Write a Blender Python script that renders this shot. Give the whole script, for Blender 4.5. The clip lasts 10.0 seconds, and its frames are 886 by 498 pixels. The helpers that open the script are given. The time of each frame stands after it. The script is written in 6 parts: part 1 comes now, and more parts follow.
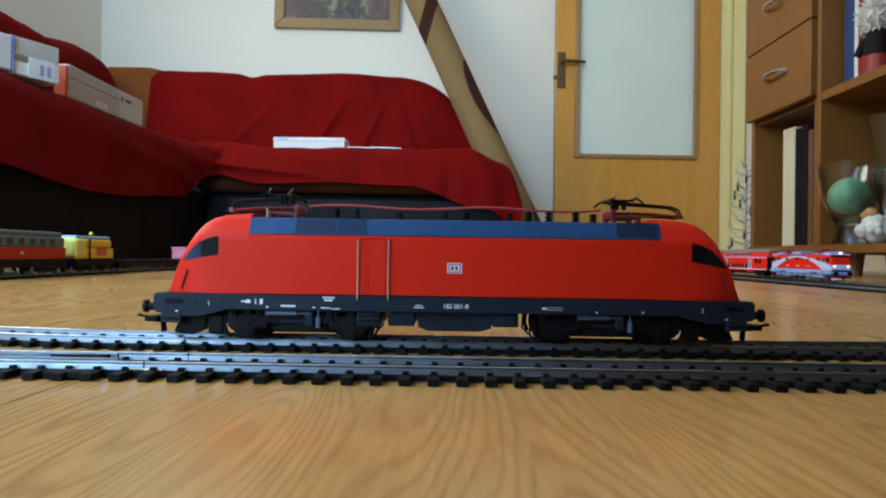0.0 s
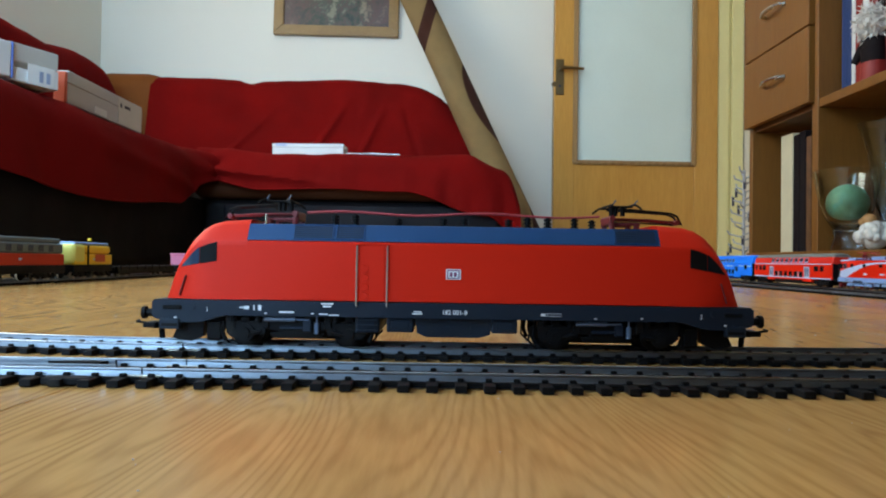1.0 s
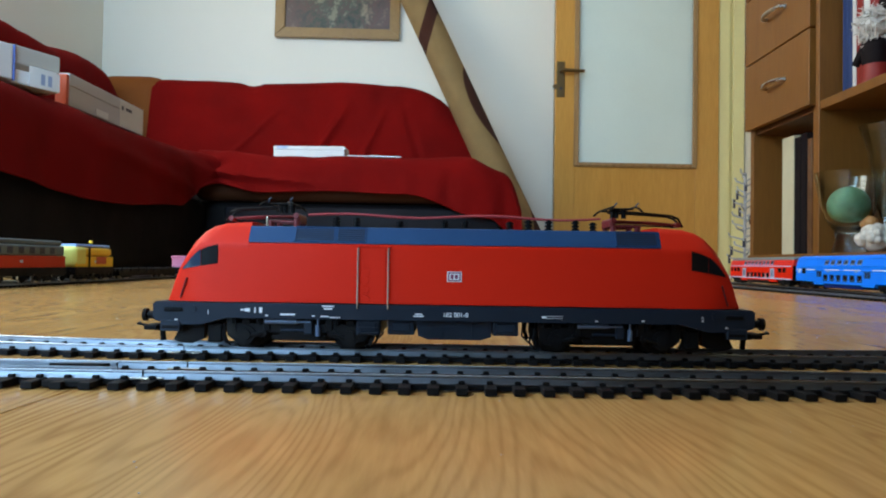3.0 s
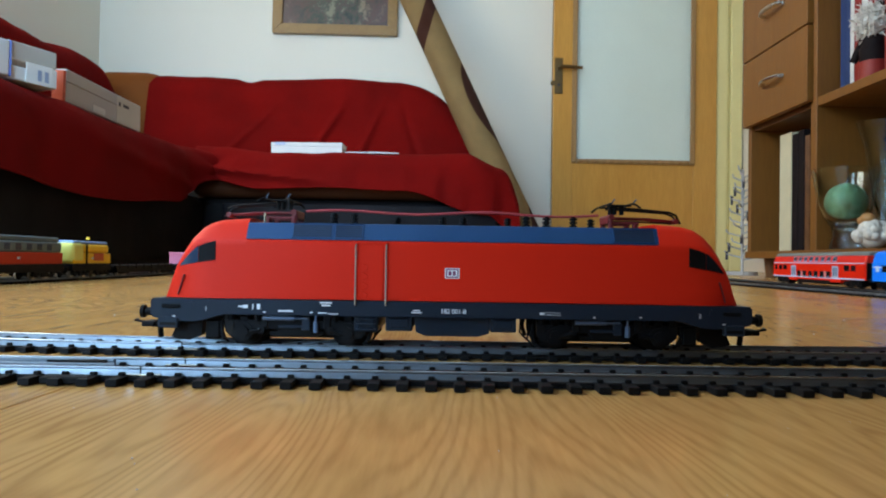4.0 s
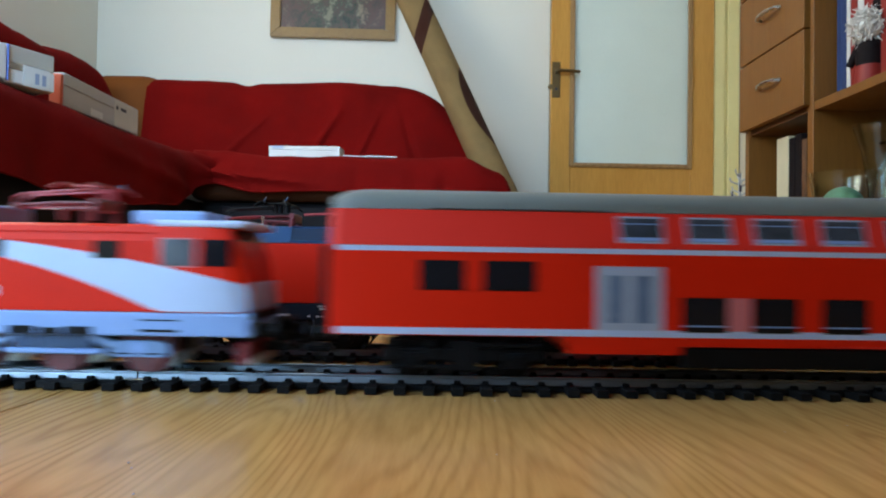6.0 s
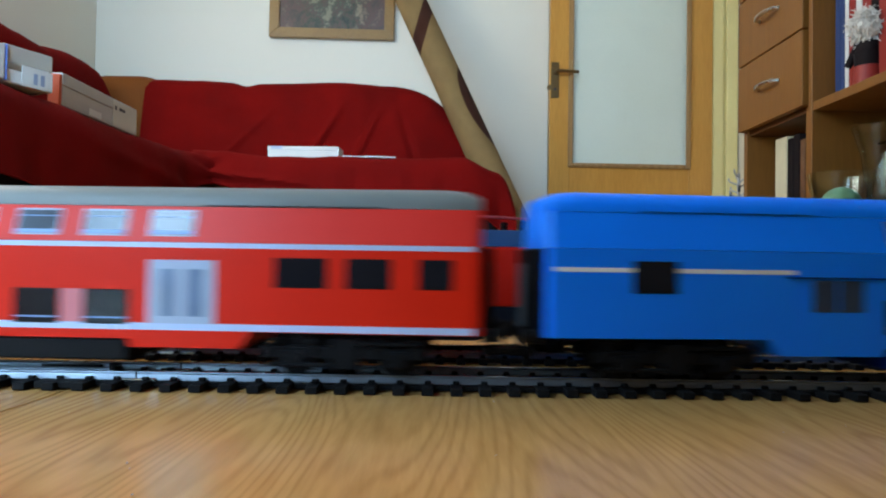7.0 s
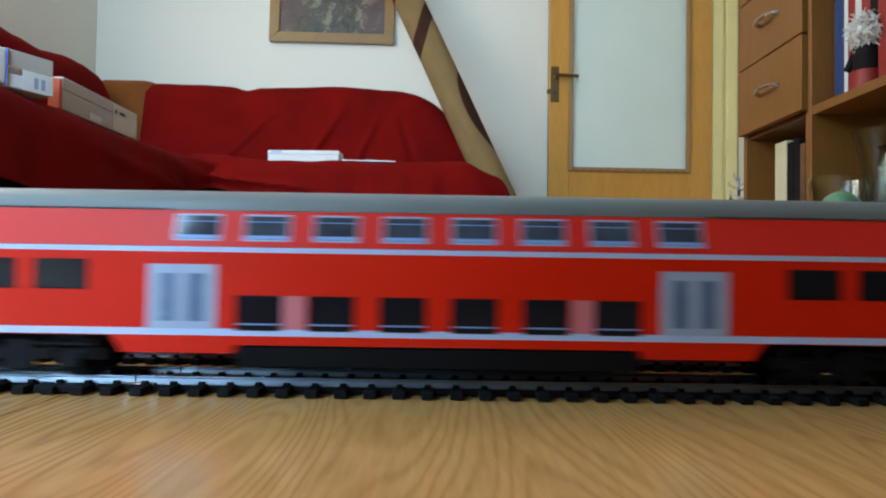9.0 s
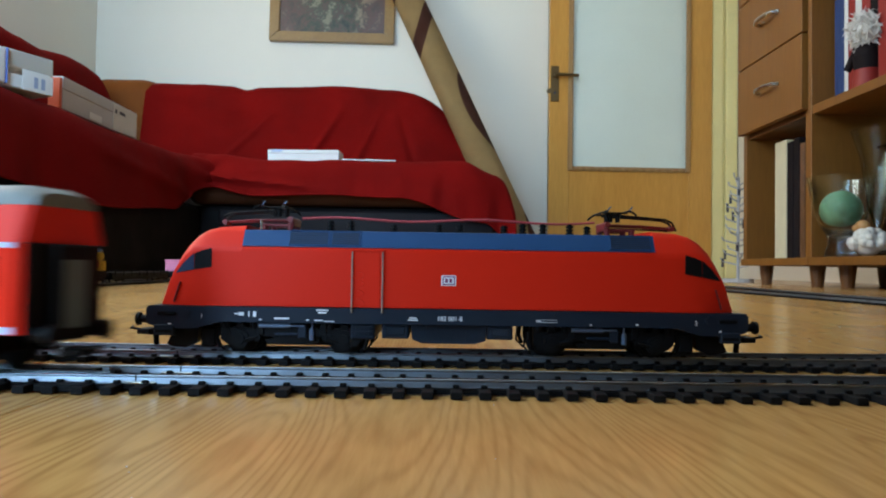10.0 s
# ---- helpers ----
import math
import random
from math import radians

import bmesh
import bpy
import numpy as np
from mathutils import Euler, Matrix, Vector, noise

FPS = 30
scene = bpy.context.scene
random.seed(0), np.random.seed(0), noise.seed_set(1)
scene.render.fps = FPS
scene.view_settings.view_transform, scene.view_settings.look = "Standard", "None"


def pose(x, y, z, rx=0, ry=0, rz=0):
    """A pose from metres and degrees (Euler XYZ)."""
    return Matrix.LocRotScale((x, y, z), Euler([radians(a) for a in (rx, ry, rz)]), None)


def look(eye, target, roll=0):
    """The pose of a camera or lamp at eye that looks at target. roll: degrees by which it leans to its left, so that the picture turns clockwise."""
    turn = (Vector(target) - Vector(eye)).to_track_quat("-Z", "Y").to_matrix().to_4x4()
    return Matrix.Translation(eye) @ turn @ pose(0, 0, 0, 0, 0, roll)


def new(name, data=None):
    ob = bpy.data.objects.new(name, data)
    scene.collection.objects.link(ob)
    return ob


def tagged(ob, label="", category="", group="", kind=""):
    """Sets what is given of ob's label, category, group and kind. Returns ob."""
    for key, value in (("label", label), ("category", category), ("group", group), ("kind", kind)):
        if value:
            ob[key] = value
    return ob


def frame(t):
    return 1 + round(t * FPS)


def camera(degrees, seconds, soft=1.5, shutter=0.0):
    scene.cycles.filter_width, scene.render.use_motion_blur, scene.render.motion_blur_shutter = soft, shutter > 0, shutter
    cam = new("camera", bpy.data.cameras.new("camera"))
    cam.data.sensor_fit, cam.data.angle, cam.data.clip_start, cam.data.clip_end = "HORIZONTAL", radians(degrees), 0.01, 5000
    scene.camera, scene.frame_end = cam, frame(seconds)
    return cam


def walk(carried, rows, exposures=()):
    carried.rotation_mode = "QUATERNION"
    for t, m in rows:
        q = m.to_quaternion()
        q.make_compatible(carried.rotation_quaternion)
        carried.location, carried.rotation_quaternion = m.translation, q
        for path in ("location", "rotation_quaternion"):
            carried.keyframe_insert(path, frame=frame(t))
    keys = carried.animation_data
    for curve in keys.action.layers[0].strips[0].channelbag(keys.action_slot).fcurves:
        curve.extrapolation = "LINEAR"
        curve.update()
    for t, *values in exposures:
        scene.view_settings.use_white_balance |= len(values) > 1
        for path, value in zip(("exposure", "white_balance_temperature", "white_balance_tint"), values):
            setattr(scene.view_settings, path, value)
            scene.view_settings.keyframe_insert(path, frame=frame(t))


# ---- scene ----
EYE = (0.0, 0.0, 0.0361)
LENS = 66.0
FOCAL = 784 / math.tan(radians(LENS / 2))
ROLL = 0.9
cam = camera(LENS, 10.0, soft=2.0, shutter=0.5)


def aim(right, up):
    """The camera at its place on the floor, turned by small amounts (in units of 1/FOCAL rad)."""
    return look(EYE, (EYE[0] + right / FOCAL, 1.0, EYE[2] + up / FOCAL), ROLL)


# seconds, turn to the right, turn upwards
GAZE = [(0, -2, 10), (0.5, -1, 16), (1, 0, 21), (1.5, 0, 21), (2, 0, 22.5), (2.5, -3, 28.5), (3.2, -1, 23), (4, 2, 19), (4.5, 3, 20.5),
        (5, 3, 23), (5.5, 4.5, 25), (6.2, 6.5, 25.5), (7, 8, 26), (7.5, 8, 28), (8, 8, 28.5), (8.5, 8, 29.5), (9, 8, 33), (9.5, 8, 32), (10, 8, 32)]
walk(cam, [(t, aim(a, b)) for t, a, b in GAZE], [(0, 0.0), (10, 0.0)])

# ---- light: daylight from a window in the left wall and a balcony door behind the camera ----
world = bpy.data.worlds.new("sky")
scene.world = world
world.use_nodes = True
wn = world.node_tree
sky = wn.nodes.new("ShaderNodeTexSky")
sky.sky_type, sky.sun_disc, sky.sun_elevation, sky.sun_rotation = "NISHITA", False, radians(35), radians(200)
wn.links.new(sky.outputs[0], wn.nodes["Background"].inputs[0])
wn.nodes["Background"].inputs[1].default_value = 0.12


def area(name, eye, target, w, h, power, color):
    lamp = bpy.data.lights.new(name, "AREA")
    lamp.shape, lamp.size, lamp.size_y, lamp.energy, lamp.color = "RECTANGLE", w, h, power, color
    ob = new(name, lamp)
    ob.matrix_world = look(eye, target)
    return ob


area("window_daylight", (-1.79, -0.45, 1.5), (0.0, -0.30, 1.2), 1.1, 1.2, 34, (0.52, 0.76, 1.0))
area("sofa_window_daylight", (-1.79, 1.40, 1.55), (0.0, 1.60, 1.25), 1.2, 1.2, 36, (1.0, 0.96, 0.84))
area("balcony_daylight", (-0.80, -1.48, 1.10), (-0.5, 0.0, 0.6), 1.0, 2.0, 104, (0.40, 0.68, 1.0))


# ---- building helpers ----
def part(name, bm, material, parent=None, label="", smooth=False):
    """One mesh object out of a bmesh, under a thing or a part."""
    if smooth:
        for f in bm.faces:
            f.smooth = True
        bm.normal_update()
        for e in bm.edges:
            if len(e.link_faces) == 2 and e.calc_face_angle(0.0) > 0.7:
                e.smooth = False
    me = bpy.data.meshes.new(name)
    bmesh.ops.recalc_face_normals(bm, faces=bm.faces)
    bm.to_mesh(me)
    bm.free()
    for m in (material if isinstance(material, (list, tuple)) else [material]):
        me.materials.append(m)
    ob = new(name, me)
    if parent:
        ob.parent = parent
    return tagged(ob, label)


def thing(name, label, category, group="", m=None):
    ob = new(name)
    ob.empty_display_size = 0.02
    if m is not None:
        ob.matrix_basis = m
    return tagged(ob, label, category, group)


def box(bm, x0, x1, y0, y1, z0, z1, bev=0.0, seg=2, m=None):
    mat4 = Matrix.Translation(((x0 + x1) / 2, (y0 + y1) / 2, (z0 + z1) / 2)) @ Matrix.Diagonal((x1 - x0, y1 - y0, z1 - z0, 1))
    vs = bmesh.ops.create_cube(bm, size=1, matrix=(m @ mat4) if m is not None else mat4)["verts"]
    if bev > 0:
        es = list({e for v in vs for e in v.link_edges})
        bmesh.ops.bevel(bm, geom=es, offset=bev, segments=seg, affect="EDGES", profile=0.5)
    return bm


def rod(bm, a, b, r, r2=None, seg=10):
    a, b = Vector(a), Vector(b)
    d = b - a
    m = Matrix.Translation((a + b) / 2) @ d.to_track_quat("Z", "Y").to_matrix().to_4x4()
    bmesh.ops.create_cone(bm, cap_ends=True, segments=seg, radius1=r, radius2=r if r2 is None else r2, depth=d.length, matrix=m)
    return bm


def tube(bm, pts, r, seg=6):
    """A bent wire through the points, in one skin."""
    pts = [Vector(p) for p in pts]
    rings = []
    up = Vector((0.13, 0.21, 0.97))
    for i, p in enumerate(pts):
        d = (pts[min(i + 1, len(pts) - 1)] - pts[max(i - 1, 0)]).normalized()
        a = d.cross(up).normalized()
        b = d.cross(a)
        rings.append([bm.verts.new(p + a * (r * math.cos(6.28319 * k / seg)) + b * (r * math.sin(6.28319 * k / seg))) for k in range(seg)])
    for a, b in zip(rings, rings[1:]):
        for k in range(seg):
            bm.faces.new((a[k], a[(k + 1) % seg], b[(k + 1) % seg], b[k]))
    bm.faces.new(rings[0][::-1])
    bm.faces.new(rings[-1])
    return bm


def ball(bm, c, r, s=(1, 1, 1), u=16, v=10):
    bmesh.ops.create_uvsphere(bm, u_segments=u, v_segments=v, radius=r, matrix=Matrix.Translation(c) @ Matrix.Diagonal((*s, 1)))
    return bm


def prism(bm, outline, y0, y1, axis="y"):
    """A closed outline of (x, z) pushed from y0 to y1 (axis x: the outline is (y, z))."""
    put = (lambda p, d: (p[0], d, p[1])) if axis == "y" else ((lambda p, d: (d, p[0], p[1])) if axis == "x" else (lambda p, d: (p[0], p[1], d)))
    a = [bm.verts.new(put(p, y0)) for p in outline]
    b = [bm.verts.new(put(p, y1)) for p in outline]
    n = len(a)
    for i in range(n):
        bm.faces.new((a[i], a[(i + 1) % n], b[(i + 1) % n], b[i]))
    bm.faces.new(a[::-1])
    bm.faces.new(b)
    return bm


def sheet(fn, nu, nv, closed_u=False):
    """A grid surface fn(u, v), u and v from 0 to 1."""
    bm = bmesh.new()
    rows = [[bm.verts.new(fn(i / nu, j / nv)) for j in range(nv + 1)] for i in range(nu if closed_u else nu + 1)]
    k = len(rows)
    for i in range(nu):
        for j in range(nv):
            bm.faces.new((rows[i][j], rows[(i + 1) % k][j], rows[(i + 1) % k][j + 1], rows[i][j + 1]))
    return bm


def lathe(profile, seg=28):
    """A turned shape from (radius, z)."""
    bm = bmesh.new()
    rings = [[bm.verts.new((r * math.cos(6.28319 * k / seg), r * math.sin(6.28319 * k / seg), z)) for k in range(seg)] for r, z in profile]
    for a, b in zip(rings, rings[1:]):
        for k in range(seg):
            bm.faces.new((a[k], a[(k + 1) % seg], b[(k + 1) % seg], b[k]))
    bm.faces.new(rings[0][::-1])
    bm.faces.new(rings[-1])
    return bm


def loft(sections):
    """Skin over closed rings of the same count of points."""
    bm = bmesh.new()
    rings = [[bm.verts.new(p) for p in s] for s in sections]
    n = len(rings[0])
    for a, b in zip(rings, rings[1:]):
        for k in range(n):
            bm.faces.new((a[k], a[(k + 1) % n], b[(k + 1) % n], b[k]))
    bm.faces.new(rings[0][::-1])
    bm.faces.new(rings[-1])
    return bm


def writing(text, size, material, parent, m, name="lettering", bold=0.0):
    """Raised lettering in the built-in font, in the plane of m."""
    cu = bpy.data.curves.new(name, "FONT")
    cu.body, cu.size, cu.extrude, cu.align_x, cu.align_y, cu.offset = text, size, size * 0.01, "CENTER", "CENTER", bold
    tmp = new(name, cu)
    bpy.context.view_layer.update()
    me = bpy.data.meshes.new_from_object(tmp)
    bpy.data.objects.remove(tmp)
    me.materials.clear()
    me.materials.append(material)
    ob = new(name, me)
    ob.parent, ob.matrix_basis = parent, m
    return ob


# ---- materials ----
def mat(name, color, rough=0.5, metal=0.0, vary=0.15, scale=8.0, grain=120.0, bump=0.05, dist=0.001, stretch=(1, 1, 1), coat=0.0, spec=0.5, each=0.0, sheen=0.0):
    """A surface with stains at a large scale and grain at a fine one."""
    m = bpy.data.materials.new(name)
    m.use_nodes = True
    nt = m.node_tree
    b = nt.nodes["Principled BSDF"]
    add, link = nt.nodes.new, nt.links.new
    co = add("ShaderNodeTexCoord")
    mp = add("ShaderNodeMapping")
    mp.inputs["Scale"].default_value = stretch
    link(co.outputs["Object"], mp.inputs[0])
    n1, n2 = add("ShaderNodeTexNoise"), add("ShaderNodeTexNoise")
    n1.inputs["Scale"].default_value, n2.inputs["Scale"].default_value = scale, grain
    n1.inputs["Detail"].default_value, n2.inputs["Detail"].default_value = 4, 3
    link(mp.outputs[0], n1.inputs[0]), link(mp.outputs[0], n2.inputs[0])
    mix = add("ShaderNodeMath")
    mix.operation = "ADD"
    half = add("ShaderNodeMath")
    half.operation, half.inputs[1].default_value = "MULTIPLY", 0.5
    link(n2.outputs[0], half.inputs[0])
    link(n1.outputs[0], mix.inputs[0]), link(half.outputs[0], mix.inputs[1])
    ramp = add("ShaderNodeMapRange")
    ramp.inputs[1].default_value, ramp.inputs[2].default_value = 0.35, 1.15
    ramp.inputs[3].default_value, ramp.inputs[4].default_value = 1 - vary, 1 + vary
    link(mix.outputs[0], ramp.inputs[0])
    val = ramp.outputs[0]
    if each:
        oi = add("ShaderNodeObjectInfo")
        r2 = add("ShaderNodeMapRange")
        r2.inputs[3].default_value, r2.inputs[4].default_value = 1 - each, 1 + each
        link(oi.outputs["Random"], r2.inputs[0])
        mm = add("ShaderNodeMath")
        mm.operation = "MULTIPLY"
        link(val, mm.inputs[0]), link(r2.outputs[0], mm.inputs[1])
        val = mm.outputs[0]
    col = add("ShaderNodeVectorMath")
    col.operation = "SCALE"
    col.inputs[0].default_value = color
    link(val, col.inputs["Scale"])
    link(col.outputs[0], b.inputs["Base Color"])
    rr = add("ShaderNodeMapRange")
    rr.inputs[1].default_value, rr.inputs[2].default_value = 0.3, 0.7
    rr.inputs[3].default_value, rr.inputs[4].default_value = max(rough - 0.08, 0.02), min(rough + 0.08, 1)
    link(n1.outputs[0], rr.inputs[0])
    link(rr.outputs[0], b.inputs["Roughness"])
    b.inputs["Metallic"].default_value = metal
    b.inputs["Coat Weight"].default_value = coat
    b.inputs["Specular IOR Level"].default_value = spec
    b.inputs["Sheen Weight"].default_value = sheen
    if bump:
        bu = add("ShaderNodeBump")
        bu.inputs["Strength"].default_value, bu.inputs["Distance"].default_value = bump, dist
        link(n2.outputs[0], bu.inputs["Height"])
        link(bu.outputs[0], b.inputs["Normal"])
    return m



def banded(m, dark):
    """Woven bands of a darker yarn, where the mesh's own value "band" is near nought."""
    nt = m.node_tree
    b = nt.nodes["Principled BSDF"]
    at, mr, mx = nt.nodes.new("ShaderNodeAttribute"), nt.nodes.new("ShaderNodeMapRange"), nt.nodes.new("ShaderNodeMix")
    at.attribute_name = "band"
    mr.inputs[1].default_value, mr.inputs[2].default_value = -0.004, 0.004
    mx.data_type = "RGBA"
    mx.inputs["A"].default_value = (*dark, 1)
    nt.links.new(b.inputs["Base Color"].links[0].from_socket, mx.inputs["B"])
    nt.links.new(at.outputs["Fac"], mr.inputs[0])
    nt.links.new(mr.outputs[0], mx.inputs["Factor"])
    nt.links.new(mx.outputs["Result"], b.inputs["Base Color"])
    return m


def glow(name, color, strength):
    m = bpy.data.materials.new(name)
    m.use_nodes = True
    b = m.node_tree.nodes["Principled BSDF"]
    b.inputs["Base Color"].default_value = (*color, 1)
    b.inputs["Emission Color"].default_value = (*color, 1)
    b.inputs["Emission Strength"].default_value = strength
    return m


def glass(name, color, rough=0.02, ior=1.45):
    m = bpy.data.materials.new(name)
    m.use_nodes = True
    b = m.node_tree.nodes["Principled BSDF"]
    b.inputs["Base Color"].default_value = (*color, 1)
    b.inputs["Transmission Weight"].default_value = 1.0
    b.inputs["Roughness"].default_value = rough
    b.inputs["IOR"].default_value = ior
    return m


def milky(name, color, rough, clear):
    """Cloudy plastic that lets part of the light through."""
    m = glass(name, color, rough, 1.3)
    m.node_tree.nodes["Principled BSDF"].inputs["Transmission Weight"].default_value = clear
    return m


def wood(name, dark, light, rough, bands, stretch, each=0.12, distort=6.0, coat=0.0, bump=0.04, fine=60.0):
    """Flat-sawn grain: distorted bands drawn out along one axis, with fine pores."""
    m = bpy.data.materials.new(name)
    m.use_nodes = True
    nt = m.node_tree
    b = nt.nodes["Principled BSDF"]
    add, link = nt.nodes.new, nt.links.new
    co, oi = add("ShaderNodeTexCoord"), add("ShaderNodeObjectInfo")
    shift = add("ShaderNodeVectorMath")
    shift.operation = "MULTIPLY_ADD"
    shift.inputs[1].default_value = (7.3, 3.1, 5.7)
    link(oi.outputs["Random"], shift.inputs[0])
    link(co.outputs["Object"], shift.inputs[2])
    mp = add("ShaderNodeMapping")
    mp.inputs["Scale"].default_value = stretch
    link(shift.outputs[0], mp.inputs[0])
    wv, n1, n2 = add("ShaderNodeTexWave"), add("ShaderNodeTexNoise"), add("ShaderNodeTexNoise")
    wv.wave_type = "RINGS"
    wv.rings_direction = "SPHERICAL"
    wv.inputs["Scale"].default_value, wv.inputs["Distortion"].default_value = bands, distort
    wv.inputs["Detail"].default_value, wv.inputs["Detail Scale"].default_value = 3, 1.4
    n1.inputs["Scale"].default_value, n2.inputs["Scale"].default_value = bands * 0.5, fine
    n1.inputs["Detail"].default_value, n2.inputs["Detail"].default_value = 4, 4
    for n in (wv, n1, n2):
        link(mp.outputs[0], n.inputs[0])
    a1, a2 = add("ShaderNodeMath"), add("ShaderNodeMath")
    a1.operation, a2.operation = "MULTIPLY_ADD", "MULTIPLY_ADD"
    a1.inputs[1].default_value, a2.inputs[1].default_value = 0.45, 0.45
    link(wv.outputs["Fac"], a1.inputs[0])
    link(n1.outputs[0], a1.inputs[2])
    link(n2.outputs[0], a2.inputs[0]), link(a1.outputs[0], a2.inputs[2])
    mr = add("ShaderNodeMapRange")
    mr.inputs[1].default_value, mr.inputs[2].default_value = 0.45, 1.25
    link(a2.outputs[0], mr.inputs[0])
    mx = add("ShaderNodeMix")
    mx.data_type = "RGBA"
    mx.inputs["A"].default_value, mx.inputs["B"].default_value = (*dark, 1), (*light, 1)
    link(mr.outputs[0], mx.inputs["Factor"])
    r2 = add("ShaderNodeMapRange")
    r2.inputs[3].default_value, r2.inputs[4].default_value = 1 - each, 1 + each
    link(oi.outputs["Random"], r2.inputs[0])
    sc = add("ShaderNodeVectorMath")
    sc.operation = "SCALE"
    link(mx.outputs["Result"], sc.inputs[0]), link(r2.outputs[0], sc.inputs["Scale"])
    link(sc.outputs[0], b.inputs["Base Color"])
    rr = add("ShaderNodeMapRange")
    rr.inputs[1].default_value, rr.inputs[2].default_value = 0.3, 0.7
    rr.inputs[3].default_value, rr.inputs[4].default_value = max(rough - 0.05, 0.03), rough + 0.07
    link(n1.outputs[0], rr.inputs[0]), link(rr.outputs[0], b.inputs["Roughness"])
    b.inputs["Coat Weight"].default_value = coat
    bu = add("ShaderNodeBump")
    bu.inputs["Strength"].default_value, bu.inputs["Distance"].default_value = bump, 0.0004
    link(n2.outputs[0], bu.inputs["Height"]), link(bu.outputs[0], b.inputs["Normal"])
    return m



def veneer(name, dark, light, rough, broad, stretch, rings, fine, each, figure=0.15, spec=0.5, pore=0.66):
    """Flat-sawn grain: year rings as contour lines of a slow noise drawn out along one axis, with pores and slow changes of tone."""
    m = bpy.data.materials.new(name)
    m.use_nodes = True
    nt = m.node_tree
    b = nt.nodes["Principled BSDF"]
    add, link = nt.nodes.new, nt.links.new

    def math_node(op, a, c, d=None):
        n = add("ShaderNodeMath")
        n.operation = op
        for k, v in enumerate((a, c, d)):
            if v is None:
                continue
            if isinstance(v, (int, float)):
                n.inputs[k].default_value = v
            else:
                link(v, n.inputs[k])
        return n.outputs[0]

    co, oi = add("ShaderNodeTexCoord"), add("ShaderNodeObjectInfo")
    shift = add("ShaderNodeVectorMath")
    shift.operation = "MULTIPLY_ADD"
    shift.inputs[1].default_value = (7.3, 23.1, 5.7)
    link(oi.outputs["Random"], shift.inputs[0]), link(co.outputs["Object"], shift.inputs[2])
    mp = add("ShaderNodeMapping")
    mp.inputs["Scale"].default_value = stretch
    link(shift.outputs[0], mp.inputs[0])

    def noise_node(scale, detail):
        n = add("ShaderNodeTexNoise")
        n.inputs["Scale"].default_value, n.inputs["Detail"].default_value = scale, detail
        link(mp.outputs[0], n.inputs[0])
        return n.outputs[0]

    slow, mid, pores = noise_node(broad, 2.2), noise_node(broad * 9, 3), noise_node(fine, 3)
    ring = math_node("SINE", math_node("MULTIPLY_ADD", slow, rings * 2, math_node("MULTIPLY", mid, 11.0)), 0)
    ring = math_node("POWER", math_node("MULTIPLY_ADD", ring, 0.5, 0.5), 2.4)
    patch = math_node("MULTIPLY_ADD", noise_node(broad * 0.45, 1.0), 4.0, -1.6)
    patch.node.use_clamp = True
    ring = math_node("MULTIPLY", ring, math_node("MULTIPLY_ADD", patch, 0.65, 0.35))
    tone = math_node("MULTIPLY_ADD", ring, figure, math_node("MULTIPLY_ADD", pores, pore, math_node("MULTIPLY_ADD", mid, 0.20, math_node("MULTIPLY", slow, 0.4))))
    mr = add("ShaderNodeMapRange")
    mr.inputs[1].default_value, mr.inputs[2].default_value = 0.36, 1.02
    link(tone, mr.inputs[0])
    mx = add("ShaderNodeMix")
    mx.data_type = "RGBA"
    mx.inputs["A"].default_value, mx.inputs["B"].default_value = (*light, 1), (*dark, 1)
    link(mr.outputs[0], mx.inputs["Factor"])
    sc = add("ShaderNodeVectorMath")
    sc.operation = "SCALE"
    link(mx.outputs["Result"], sc.inputs[0])
    link(math_node("MULTIPLY_ADD", oi.outputs["Random"], 2 * each, 1 - each), sc.inputs["Scale"])
    link(sc.outputs[0], b.inputs["Base Color"])
    link(math_node("MULTIPLY_ADD", mid, 0.14, rough - 0.05), b.inputs["Roughness"])
    b.inputs["Specular IOR Level"].default_value = spec
    bu = add("ShaderNodeBump")
    bu.inputs["Strength"].default_value, bu.inputs["Distance"].default_value = 0.06, 0.0002
    link(pores, bu.inputs["Height"]), link(bu.outputs[0], b.inputs["Normal"])
    return m


